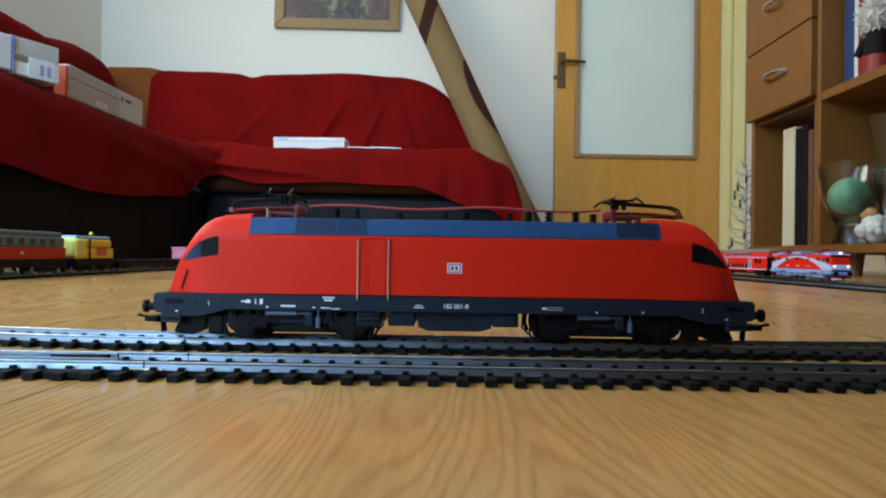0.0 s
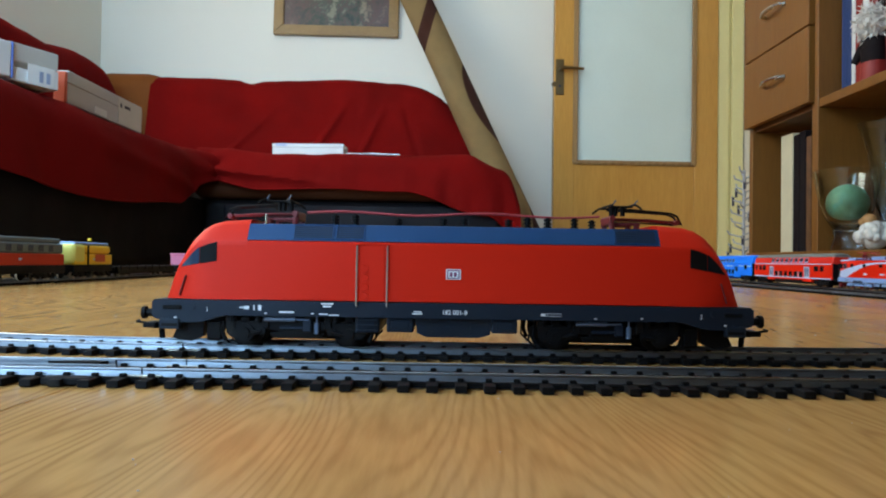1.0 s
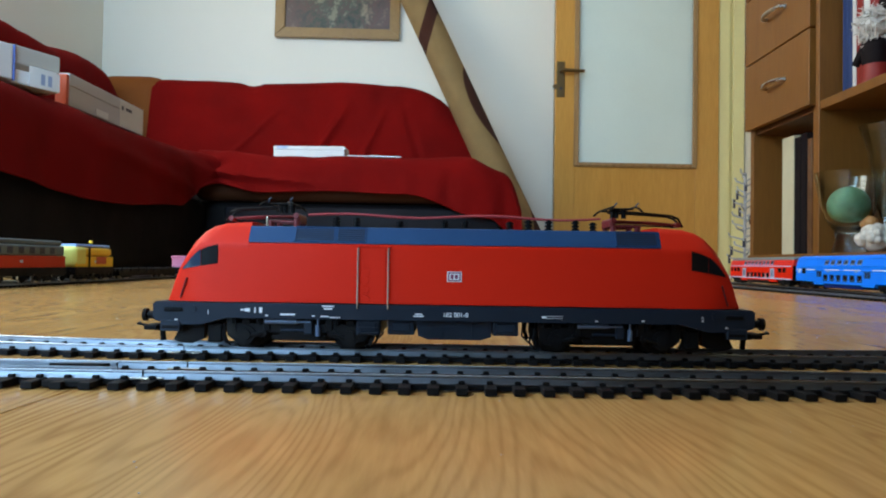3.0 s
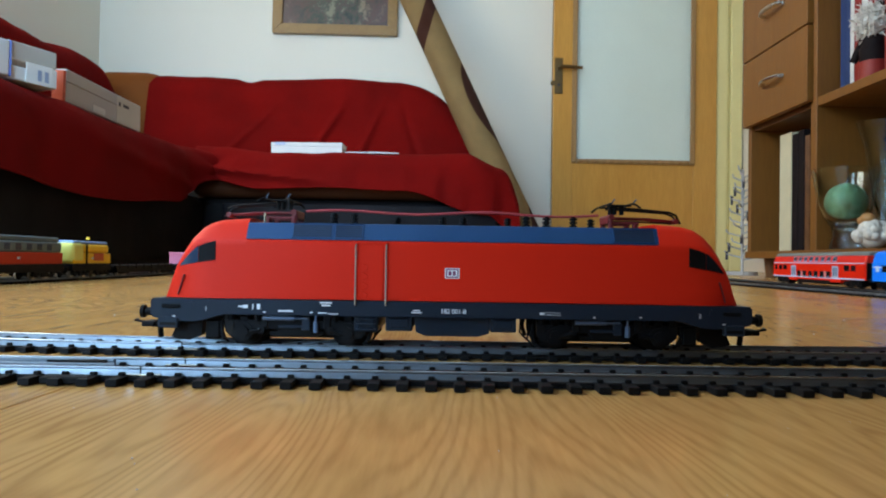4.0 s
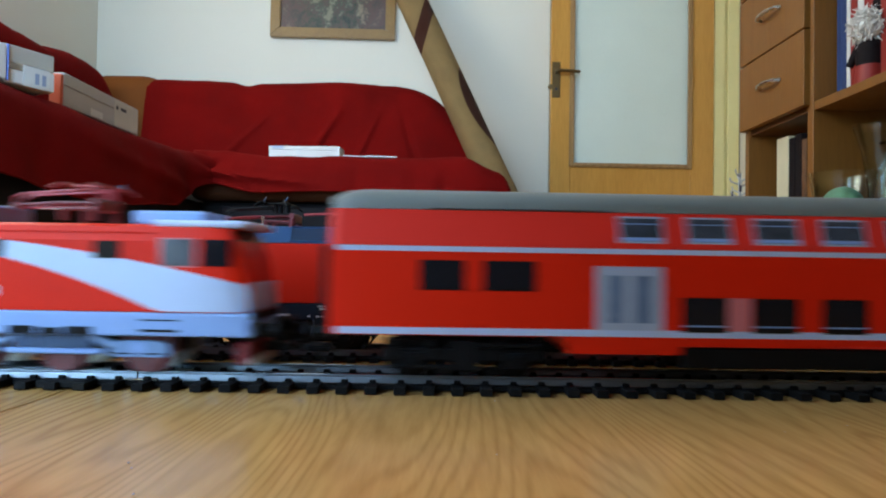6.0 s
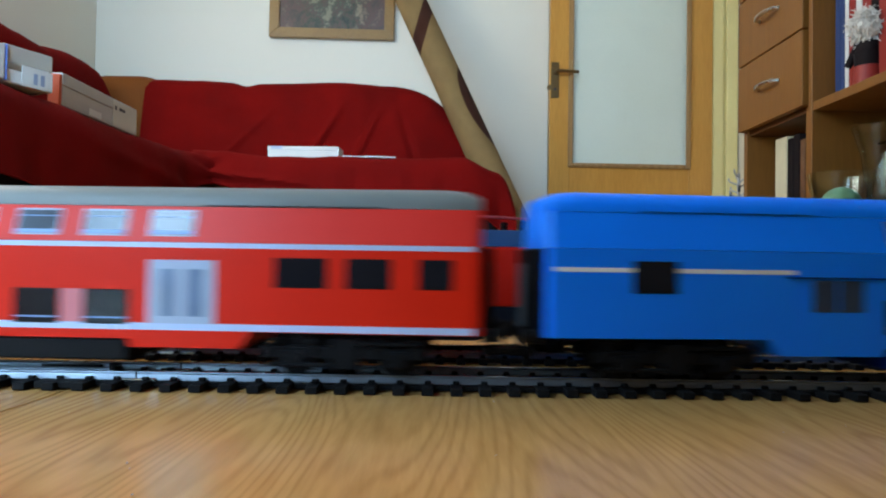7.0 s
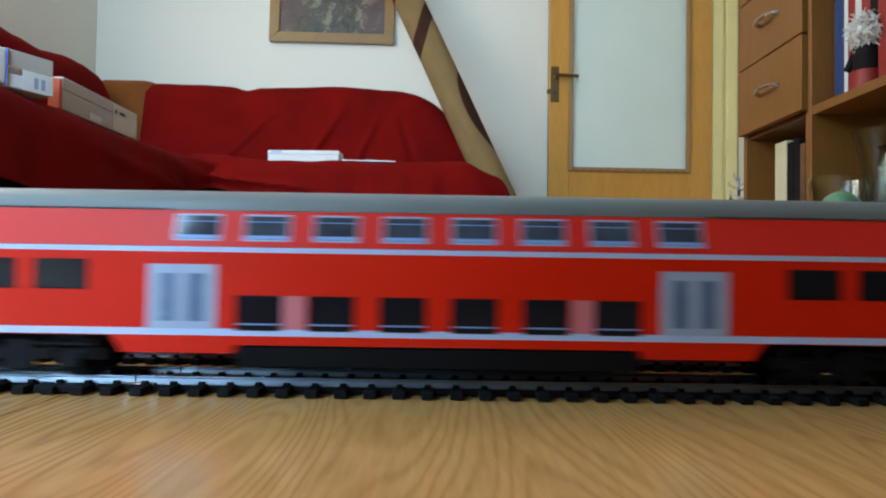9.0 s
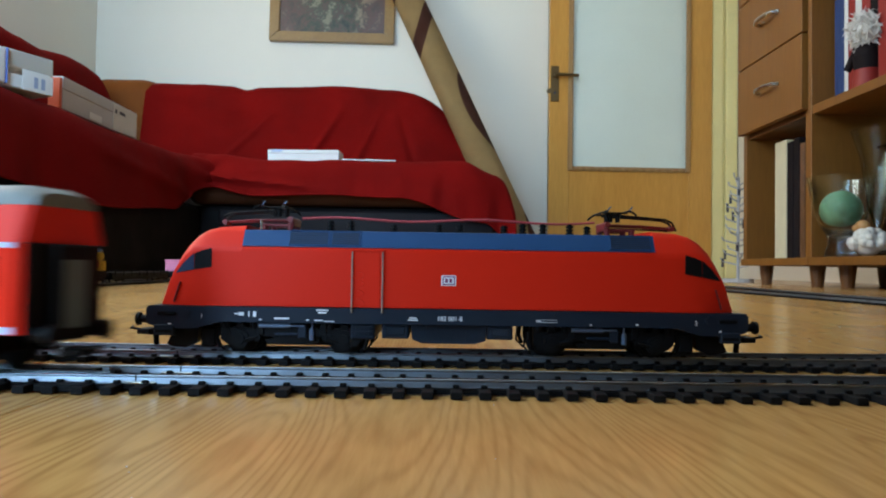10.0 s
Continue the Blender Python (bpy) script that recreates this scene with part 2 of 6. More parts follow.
M = {
    "floor": veneer("oak_laminate", (0.30, 0.130, 0.033), (0.66, 0.366, 0.122), 0.20, 11.0, (1.0, 0.10, 1.0), 320.0, 560.0, 0.05, 0.44, 0.3, 0.42),
    "joint": mat("dark_joint", (0.10, 0.06, 0.03), 0.8),
    "wall": mat("white_wall_paint", (0.77, 0.74, 0.64), 0.85, vary=0.04, scale=1.5, grain=180, bump=0.12, dist=0.0006),
    # dark tone for the unseen walls behind the camera, dims reflections in the rails
    "grey_wall": mat("dark_grey_wall_paint", (0.135, 0.128, 0.125), 0.8, vary=0.08, scale=1.5, grain=180, bump=0.12, dist=0.0006),
    "beige_wall": mat("beige_wall_paint", (0.74, 0.68, 0.58), 0.8, vary=0.06, scale=1.5, grain=180, bump=0.12, dist=0.0006),
    "cover": milky("cloudy_plastic", (0.66, 0.66, 0.61), 0.25, 0.5),
    "ceiling": mat("white_ceiling_paint", (0.8, 0.8, 0.78), 0.9, vary=0.03, scale=2, grain=150),
    "red_cloth": mat("red_throw_fabric", (0.150, 0.0034, 0.0028), 0.95, vary=0.3, scale=5, grain=420, bump=0.35, dist=0.0012, spec=0.06),
    "dark_leather": mat("dark_leather", (0.005, 0.004, 0.004), 0.7, spec=0.15, vary=0.25, scale=10, grain=260, bump=0.2),
    "brown_leather": mat("brown_upholstery", (0.17, 0.052, 0.010), 0.7, spec=0.1, vary=0.2, scale=7, grain=260, bump=0.2),
    # same brown upholstery, darkened to paint in the shade on the seat front
    "shaded_brown_leather": mat("shaded_brown_upholstery", (0.050, 0.016, 0.006), 0.7, spec=0.1, vary=0.2, scale=7, grain=260, bump=0.2),
    "grey_leather": mat("grey_upholstery", (0.0060, 0.0048, 0.0066), 0.6, spec=0.15, vary=0.2, scale=7, grain=260, bump=0.2),
    "door": veneer("varnished_door_wood", (0.50, 0.232, 0.042), (0.66, 0.338, 0.072), 0.30, 2.2, (1.0, 1.0, 0.10), 26.0, 160.0, 0.04),
    "door_trim": wood("dark_door_bead", (0.26, 0.14, 0.05), (0.38, 0.22, 0.09), 0.4, 8.0, (1, 1, 0.08), 0.05, 4.0),
    "casing": mat("cream_paint", (0.80, 0.70, 0.32), 0.5, vary=0.06, scale=4, grain=80),
    "cabinet": veneer("cherry_veneer", (0.165, 0.061, 0.0075), (0.235, 0.093, 0.0125), 0.50, 3.0, (1.0, 1.0, 0.10), 30.0, 160.0, 0.05),
    # darker cherry with the cabinets' inner shade in its colour; also legs and a book
    "cabinet_dark": wood("shaded_cherry_veneer", (0.09, 0.036, 0.011), (0.15, 0.062, 0.02), 0.4, 9.0, (1.0, 0.1, 1.0), 0.06, 5.0),
    "gilt": veneer("gilt_frame_wood", (0.20, 0.105, 0.018), (0.31, 0.170, 0.036), 0.35, 4.0, (0.3, 1, 0.3), 30.0, 200.0, 0.04),
    "handle": mat("brushed_nickel", (0.60, 0.57, 0.52), 0.3, 1.0, vary=0.1, grain=300),
    "brass": mat("old_brass", (0.22, 0.15, 0.07), 0.38, 1.0, vary=0.2, grain=200),
    "rug": banded(mat("beige_rug_pile", (0.42, 0.275, 0.115), 0.95, vary=0.15, scale=14, grain=500, bump=0.5, dist=0.002), (0.085, 0.026, 0.014)),
    "loco_red": mat("red_model_paint", (0.74, 0.021, 0.006), 0.45, spec=0.17, vary=0.05, scale=20, grain=1500, bump=0.02, dist=0.0001),
    "loco_grey": mat("slate_grey_plastic", (0.016, 0.060, 0.155), 0.5, spec=0.25, vary=0.08, scale=40, grain=1500, bump=0.03, dist=0.0001),
    "loco_grille": mat("dark_slate_grille", (0.008, 0.022, 0.055), 0.6, vary=0.15, scale=200, grain=2500, bump=0.2, dist=0.0002),
    "grey_blue": mat("grey_blue_model_paint", (0.12, 0.16, 0.18), 0.5, spec=0.2, vary=0.1, scale=40, grain=900),
    "dull_red": mat("dull_orange_red_paint", (0.50, 0.033, 0.010), 0.5, spec=0.2, vary=0.1, scale=40, grain=900),
    "loco_black": mat("dark_frame_plastic", (0.011, 0.018, 0.031), 0.5, spec=0.22, vary=0.15, scale=60, grain=1500, bump=0.03, dist=0.0001),
    "gear": mat("black_plastic", (0.005, 0.005, 0.006), 0.55, spec=0.13, vary=0.2, scale=80, grain=1500, bump=0.03, dist=0.0001),
    "white": mat("white_print", (0.86, 0.86, 0.88), 0.5, vary=0.03),
    # steel tinted blue, so the bogies' blue highlights sit in the base colour
    "damper": mat("blue_highlight_steel", (0.085, 0.12, 0.19), 0.35, vary=0.1, bump=0.0),
    "emblem_ink": mat("dark_violet_print", (0.20, 0.02, 0.10), 0.5, vary=0.05, bump=0.0),
    "pane": mat("dark_model_glazing", (0.012, 0.012, 0.016), 0.10, spec=0.2, vary=0.1, bump=0.0),
    # lighter, mottled base colour stands in for reflections on the panes
    "pane_bright": mat("painted_reflection_glazing", (0.050, 0.060, 0.08), 0.12, spec=0.6, vary=0.7, scale=90, grain=300, bump=0.0),
    "pane_door": mat("pale_blue_door_glazing", (0.15, 0.21, 0.33), 0.2, vary=0.3, scale=90, bump=0.0),
    "pane_sky": mat("sky_blue_glazing", (0.03, 0.05, 0.09), 0.12, vary=0.1, bump=0.0),
    "silver": mat("silver_rail_paint", (0.42, 0.36, 0.30), 0.4, 0.6, vary=0.1, bump=0.0),
    "panto_red": mat("dark_red_plastic", (0.17, 0.010, 0.014), 0.45, vary=0.1, bump=0.0),
    "rail": mat("nickel_silver_rail", (0.20, 0.225, 0.26), 0.44, 1.0, vary=0.12, scale=60, grain=800, bump=0.05, dist=0.0001),
    # smoother rail head, its brighter bluish colour painting in the reflected sky
    "rail_top": mat("polished_skylit_rail_head", (0.52, 0.58, 0.66), 0.22, 1.0, vary=0.15, scale=60, grain=800, bump=0.03, dist=0.0001),
    "sleeper": mat("black_sleeper_plastic", (0.006, 0.0055, 0.006), 0.7, spec=0.15, vary=0.2, scale=90, grain=900, each=0.15),
    "coach_red": mat("coach_red_paint", (0.74, 0.018, 0.003), 0.45, spec=0.15, vary=0.05, scale=20, grain=1500, bump=0.02, dist=0.0001),
    "coach_pink": mat("coach_upper_red_paint", (0.74, 0.028, 0.016), 0.4, spec=0.22, vary=0.05, scale=20, grain=1500, bump=0.02, dist=0.0001),
    "coach_roof": mat("grey_roof_paint", (0.17, 0.18, 0.17), 0.45, vary=0.06, scale=20, grain=1500, bump=0.02, dist=0.0001),
    "coach_blue": mat("coach_blue_paint", (0.002, 0.215, 1.0), 0.36, spec=0.25, vary=0.04, scale=20, grain=1500, bump=0.02, dist=0.0001),
    "coach_navy": mat("coach_dark_blue_paint", (0.0, 0.013, 0.12), 0.5, spec=0.1, vary=0.06, scale=20, grain=1500),
    "coach_trim": mat("sky_blue_print", (0.05, 0.30, 0.85), 0.5, vary=0.05, bump=0.0),
    "door_grey": mat("pale_grey_door_paint", (0.38, 0.45, 0.60), 0.4, vary=0.06, scale=40, grain=1500, bump=0.0),
    "light_blue": mat("pale_blue_grey_paint", (0.23, 0.37, 0.70), 0.42, vary=0.05, scale=40, grain=1500, bump=0.0),
    "stripe": mat("white_arc_paint", (0.50, 0.61, 0.86), 0.4, vary=0.04, scale=40, grain=1500, bump=0.0),
    "notice": mat("pink_notice_print", (0.66, 0.18, 0.20), 0.5, vary=0.05, bump=0.0),
    "bogie_grey": mat("blue_grey_bogie_plastic", (0.17, 0.28, 0.50), 0.5, vary=0.1, scale=60, grain=900, bump=0.0),
    "wire": mat("red_wire", (0.42, 0.05, 0.06), 0.45, vary=0.1, bump=0.0),
    "yellow": mat("yellow_model_paint", (0.85, 0.52, 0.006), 0.4, vary=0.08, scale=60, grain=900),
    "lime": mat("pale_yellow_paint", (0.74, 0.70, 0.16), 0.4, vary=0.08, scale=60, grain=900),
    "pink": mat("pink_card", (0.62, 0.16, 0.24), 0.6, vary=0.08, scale=60, grain=900),
    "card": mat("white_card", (0.64, 0.64, 0.62), 0.6, vary=0.05, scale=20, grain=400),
    "card_grey": mat("grey_card", (0.44, 0.43, 0.43), 0.6, vary=0.08, scale=20, grain=400),
    "card_pale": mat("pale_card", (0.58, 0.57, 0.52), 0.6, vary=0.06, scale=20, grain=400),
    "ink_pale": mat("blue_grey_print", (0.25, 0.30, 0.42), 0.6, vary=0.1),
    "card_orange": mat("orange_red_card", (0.55, 0.09, 0.03), 0.6, vary=0.05, scale=20, grain=400),
    "ink": mat("dark_ink", (0.05, 0.05, 0.07), 0.6, vary=0.1),
    "blue_ink": mat("blue_print", (0.10, 0.16, 0.45), 0.6, vary=0.1),
    "paper": mat("cream_paper", (0.60, 0.54, 0.36), 0.8, vary=0.1, scale=30, grain=300),
    "book_blue": mat("blue_book_cloth", (0.015, 0.04, 0.14), 0.6, vary=0.1),
    "book_red": mat("red_book_cloth", (0.26, 0.018, 0.012), 0.6, vary=0.1),
    "book_dark": mat("dark_book_cloth", (0.014, 0.010, 0.011), 0.7, spec=0.1, vary=0.1),
    "wool": mat("white_wool", (0.72, 0.70, 0.66), 0.95, vary=0.12, scale=60, grain=300, bump=0.5, dist=0.003),
    "ceramic": mat("white_ceramic", (0.72, 0.70, 0.64), 0.3, vary=0.08, scale=20, grain=200),
    "green": mat("green_frosted_ball", (0.22, 0.50, 0.33), 0.35, vary=0.55, scale=14, grain=60),
    "tan": mat("tan_ceramic", (0.42, 0.22, 0.08), 0.5, vary=0.15, scale=40),
    "clear": glass("clear_glass", (0.90, 0.97, 0.92), 0.04, 1.52),
    "frosted": mat("frosted_glass_pane", (0.70, 0.78, 0.70), 0.35, vary=0.06, scale=3, grain=140, bump=0.3, dist=0.001),
    "headlight": glow("lit_headlight", (1.0, 0.84, 0.58), 3.0),
    "window_sky": glow("window_sky", (0.75, 0.87, 1.0), 3.0),
}

# ---- the room ----
XL, XR, YB, YR, H = -1.806, 1.56, 3.55, -1.5, 2.55


def structure(name, bm, material, label, parent=None, smooth=False):
    return tagged(part(name, bm, material, parent, label, smooth), label, kind="structure")


floor = structure("floor", box(bmesh.new(), XL - 0.1, XR + 0.1, YR - 0.1, YB + 0.1, -0.12, -0.010), M["joint"], "glossy honey oak laminate floor")
ceiling = structure("ceiling", box(bmesh.new(), XL - 0.1, XR + 0.1, YR - 0.1, YB + 0.1, H, H + 0.1), M["ceiling"], "plain white painted ceiling")
DX0, DX1, DZ = 0.56, 1.415, 2.02
bm = bmesh.new()
box(bm, XL - 0.12, DX0, YB, YB + 0.12, -0.01, H)
box(bm, DX1, XR + 0.12, YB, YB + 0.12, -0.01, H)
box(bm, DX0, DX1, YB, YB + 0.12, DZ, H)
wall_north = structure("wall_north", bm, M["wall"], "off-white painted back wall with a doorway")
bm = bmesh.new()
box(bm, XL - 0.12, XL, 0.15, 0.75, -0.01, H)
box(bm, XL - 0.12, XL, 2.05, YB, -0.01, H)
box(bm, XL - 0.12, XL, 0.75, 2.05, -0.01, 0.9)
box(bm, XL - 0.12, XL, 0.75, 2.05, 2.2, H)
box(bm, XL - 0.12, XL, YR, -1.05, -0.01, H)
box(bm, XL - 0.12, XL, -1.05, 0.15, -0.01, 0.85)
box(bm, XL - 0.12, XL, -1.05, 0.15, 2.15, H)
wall_west = structure("wall_west", bm, M["wall"], "off-white painted wall with two windows")
wall_east = structure("wall_east", box(bmesh.new(), XR, XR + 0.12, YR, YB, -0.01, H), M["beige_wall"], "cream painted side wall behind the cabinets")
bm = bmesh.new()
box(bm, XL - 0.12, -1.35, YR - 0.12, YR, -0.01, H)
box(bm, -0.25, XR + 0.12, YR - 0.12, YR, -0.01, H)
box(bm, -1.35, -0.25, YR - 0.12, YR, 2.2, H)
wall_south = structure("wall_south", bm, M["grey_wall"], "dark grey painted wall with a balcony door")
# unseen wall block, added beside the balcony door to shade the right foreground
shading_wall = structure("shading_wall", box(bmesh.new(), -0.25, XR - 0.003, YR + 0.003, -0.20, -0.009, H - 0.003), M["grey_wall"], "unseen dark grey wall block added to shade the right side")


def window(name, m, w, h, label):
    """A white two-leaf window standing in the plane x-z of m, centre at its origin."""
    win = tagged(new(name), label, kind="structure")
    win.matrix_basis = m
    bm = bmesh.new()
    for x0, x1, z0, z1 in ((-w / 2, w / 2, -h / 2, -h / 2 + 0.07), (-w / 2, w / 2, h / 2 - 0.07, h / 2), (-w / 2, -w / 2 + 0.07, -h / 2 + 0.07, h / 2 - 0.07),
                           (w / 2 - 0.07, w / 2, -h / 2 + 0.07, h / 2 - 0.07), (-0.04, 0.04, -h / 2 + 0.07, h / 2 - 0.07)):
        box(bm, x0, x1, -0.03, 0.03, z0, z1, 0.004, 1)
    part("window_frame", bm, M["white"], win, "white window frame")
    for a, b in ((-w / 2 + 0.06, -0.03), (0.03, w / 2 - 0.06)):
        p = part("pane", box(bmesh.new(), a, b, -0.004, 0.004, -h / 2 + 0.06, h / 2 - 0.06), M["clear"], win)
        p.visible_shadow = False
    return win


window("window_1", pose(XL - 0.07, -0.45, 1.5, 0, 0, 90), 1.2, 1.3, "white window in the side wall letting daylight in")
window("window_3", pose(XL - 0.07, 1.40, 1.55, 0, 0, 90), 1.3, 1.3, "white window above the sofa letting daylight in")
window("window_2", pose(-0.80, YR - 0.07, 1.1, 0, 0, 0), 1.1, 2.2, "white glazed balcony door letting daylight in")

# door with a frosted glass pane, in a cream casing
door = tagged(new("door_1"), "varnished orange pine door with large frosted glass pane", kind="structure")
door.matrix_basis = pose(DX1 - 0.003, YB - 0.012, 0, 0, 0, 1.2)
W = DX1 - DX0 - 0.004
gx0, gx1, gz0, gz1 = -W + 0.102, -0.122, 0.549, 1.90
bm = bmesh.new()
box(bm, -W, gx0, -0.02, 0.02, 0.006, 2.015, 0.003, 1)
box(bm, gx1, 0, -0.02, 0.02, 0.006, 2.015, 0.003, 1)
box(bm, gx0, gx1, -0.02, 0.02, 0.006, gz0, 0.003, 1)
box(bm, gx0, gx1, -0.02, 0.02, gz1, 2.015, 0.003, 1)
part("door_leaf", bm, M["door"], door, "orange varnished door leaf")
bm = bmesh.new()
for a in ((gx0 - 0.006, gx0 + 0.019, gz0, gz1), (gx1 - 0.019, gx1 + 0.006, gz0, gz1), (gx0 - 0.006, gx1 + 0.006, gz0 - 0.006, gz0 - 0.0002), (gx0 + 0.019, gx1 - 0.019, gz0, gz0 + 0.017), (gx0 + 0.019, gx1 - 0.019, gz1 - 0.02, gz1 + 0.006)):
    box(bm, a[0], a[1], -0.031, -0.0205, a[2], a[3], 0.003, 1)
part("glazing_bead", bm, M["door_trim"], door, "darker wooden glazing bead")
part("glass_pane", box(bmesh.new(), gx0, gx1, -0.006, 0.002, gz0, gz1), M["frosted"], door, "frosted pale grey glass")
hx = -W + 0.026
handle = part("handle_plate", box(bmesh.new(), hx - 0.021, hx + 0.021, -0.026, -0.0205, 0.90, 1.085, 0.002, 1), M["brass"], door, "dark brass handle plate")
bm = rod(bmesh.new(), (hx, -0.026, 1.03), (hx, -0.07, 1.03), 0.009)
rod(bm, (hx, -0.065, 1.03), (hx + 0.115, -0.06, 1.028), 0.0095, 0.008)
part("lever", bm, M["brass"], handle, "dark brass lever")
part("keyhole", rod(bmesh.new(), (hx, -0.0285, 0.945), (hx, -0.026, 0.945), 0.007), M["ink"], handle)
bm = rod(bmesh.new(), (-W - 0.003, -0.03, 0.955), (-W - 0.003, -0.015, 0.955), 0.012, seg=12)
part("latch", bm, M["brass"], door)
bm = bmesh.new()
for x0, x1 in ((DX1, DX1 + 0.06), (DX1 + 0.06, DX1 + 0.075), (DX1 + 0.075, DX1 + 0.135)):
    d = 0.02 if x1 - x0 > 0.03 else 0.008
    box(bm, x0, x1, YB - d, YB - 0.0005, 0, 2.1, 0.003, 1)
tagged(part("trim", bm, M["casing"]), "cream painted grooved door casing", kind="structure")
# hallway behind the door closes the doorway
structure("wall_hall", box(bmesh.new(), DX0 - 0.1, DX1 + 0.1, YB + 0.5, YB + 0.6, -0.01, H), M["wall"], "off-white hallway wall behind the door")
bm = bmesh.new()
box(bm, XL, DX0 - 0.01, YB - 0.014, YB - 0.0005, 0, 0.06, 0.003, 1)
tagged(part("baseboard", bm, M["door_trim"]), "narrow brown wooden baseboard along the wall", kind="structure")


# ---- corner sofa with its red throws ----
def soft(x0, x1, y0, y1, z0, z1, bev):
    return box(bmesh.new(), x0, x1, y0, y1, z0, z1, bev, 4)


sofa = thing("corner_sofa", "dark leather corner sofa half hidden under red throws", "sofa")
part("base", soft(-1.78, 0.22, 2.50, 3.44, 0.004, 0.25, 0.03), M["dark_leather"], sofa, "dark leather base", True)
part("base", soft(-1.78, -0.87, 0.75, 2.498, 0.004, 0.25, 0.03), M["dark_leather"], sofa, "dark leather base", True)
part("seat_cushion", soft(-0.92, 0.17, 2.475, 3.2, 0.252, 0.375, 0.04), M["shaded_brown_leather"], sofa, "brown upholstered seat cushion with shade in its colour", True)
part("front_panel", soft(-0.80, 0.20, 2.470, 2.499, 0.12, 0.235, 0.01), M["grey_leather"], sofa, "grey upholstered front panel", True)
part("seat_cushion", soft(-1.5, -0.90, 0.75, 2.46, 0.252, 0.35, 0.04), M["dark_leather"], sofa, "dark seat cushion", True)
part("backrest", soft(-1.15, -0.10, 3.22, 3.42, 0.30, 0.78, 0.07), M["brown_leather"], sofa, "", True)
part("backrest", soft(-1.66, -1.30, 3.12, 3.44, 0.30, 0.895, 0.09), M["brown_leather"], sofa, "brown upholstered corner backrest", True)
part("backrest", soft(-1.78, -1.53, 0.80, 3.10, 0.30, 0.66, 0.08), M["dark_leather"], sofa, "", True)
for lx, ly in ((-1.7, 0.82), (-0.95, 0.82), (-0.95, 2.56), (0.12, 2.56), (0.12, 3.36), (-1.7, 3.36)):
    part("foot", rod(bmesh.new(), (lx, ly, 0.0), (lx, ly, 0.02), 0.022, 0.03, 14), M["gear"], sofa)


def fold(x, y, z, k, s=1.0):
    """Soft wrinkles of hanging cloth."""
    return s * (noise.noise(Vector((x * k, y * k, z * k))) + 0.45 * noise.noise(Vector((x * k * 2.3 + 4, y * k * 2.3, z * k * 2.3))))


def along(pts, v):
    """The point at share v of a run of (a, b) corners, rounded by sampling."""
    d = [math.dist(a, b) for a, b in zip(pts, pts[1:])]
    t = v * sum(d)
    for a, b, l in zip(pts, pts[1:], d):
        if t <= l or (a, b) == (pts[-2], pts[-1]):
            k = min(t / l, 1)
            return (a[0] + (b[0] - a[0]) * k, a[1] + (b[1] - a[1]) * k)
        t -= l


def round_run(pts, r=0.05, n=5):
    """Corners of a run rounded with short arcs."""
    out = [pts[0]]
    for a, b, c in zip(pts, pts[1:], pts[2:]):
        va, vc = Vector(a) - Vector(b), Vector(c) - Vector(b)
        k = min(r, va.length / 2, vc.length / 2)
        p, q = Vector(b) + va.normalized() * k, Vector(b) + vc.normalized() * k
        for i in range(n + 1):
            t = i / n
            out.append(tuple(p * (1 - t) ** 2 + Vector(b) * 2 * t * (1 - t) + q * t * t))
    return out + [pts[-1]]


def smooth01(t):
    t = max(0.0, min(1.0, t))
    return t * t * (3 - 2 * t)


def throw_back(u, v):
    """Over the backrest of the long side: from behind its top down to the seat."""
    x = -1.36 + 1.493 * u
    end = smooth01((x + 0.30) / 0.44)
    over = max(0.0, min(1.0, (x + 0.25) / 0.385))
    top = 0.885 - 0.37 * (1 - math.sqrt(1 - over * over)) + 0.006 * math.sin(x * 9) - 0.012 * smooth01(1 - abs(x + 0.92) / 0.07)
    run = round_run([(3.46, top - 0.25), (3.40, top - 0.01), (3.16, top), (3.08, min(0.60, top - 0.03)), (3.04, 0.40)], 0.09)
    y, z = along(run, v)
    y -= 0.02 * fold(x, 0, z, 5.5) * (1 - abs(2 * v - 1)) - 0.05 * end ** 3
    diag = math.exp(-((x + 0.62 - (z - 0.45) * 0.55) / 0.020) ** 2) + 0.7 * math.exp(-((x + 0.40 - (z - 0.45) * 0.42) / 0.018) ** 2) + 0.6 * math.exp(-((x + 1.02 - (z - 0.45) * 0.9) / 0.02) ** 2) - 0.6 * math.exp(-((x + 0.10 + (z - 0.45) * 0.3) / 0.02) ** 2)
    y -= 0.022 * diag * smooth01((0.80 - z) / 0.2)
    return (x, y, max(z, 0.40))


def cloth(fn, nu, nv):
    """A throw with real thickness and a rolled hem along its free edge."""
    bm = sheet(fn, nu, nv)
    bmesh.ops.recalc_face_normals(bm, faces=bm.faces)
    bmesh.ops.solidify(bm, geom=bm.faces[:], thickness=0.004)
    ob = part("red_throw", bm, M["red_cloth"], None, "", True)
    part("hem", tube(bmesh.new(), [fn(i / nu, 1.0) for i in range(nu + 1)], 0.0032, 6), M["red_cloth"], ob, "", True)
    return ob


throw = cloth(throw_back, 240, 110)
tagged(throw, "creased dark red throw over the sofa's long backrest", "blanket", "red throws on the sofa")


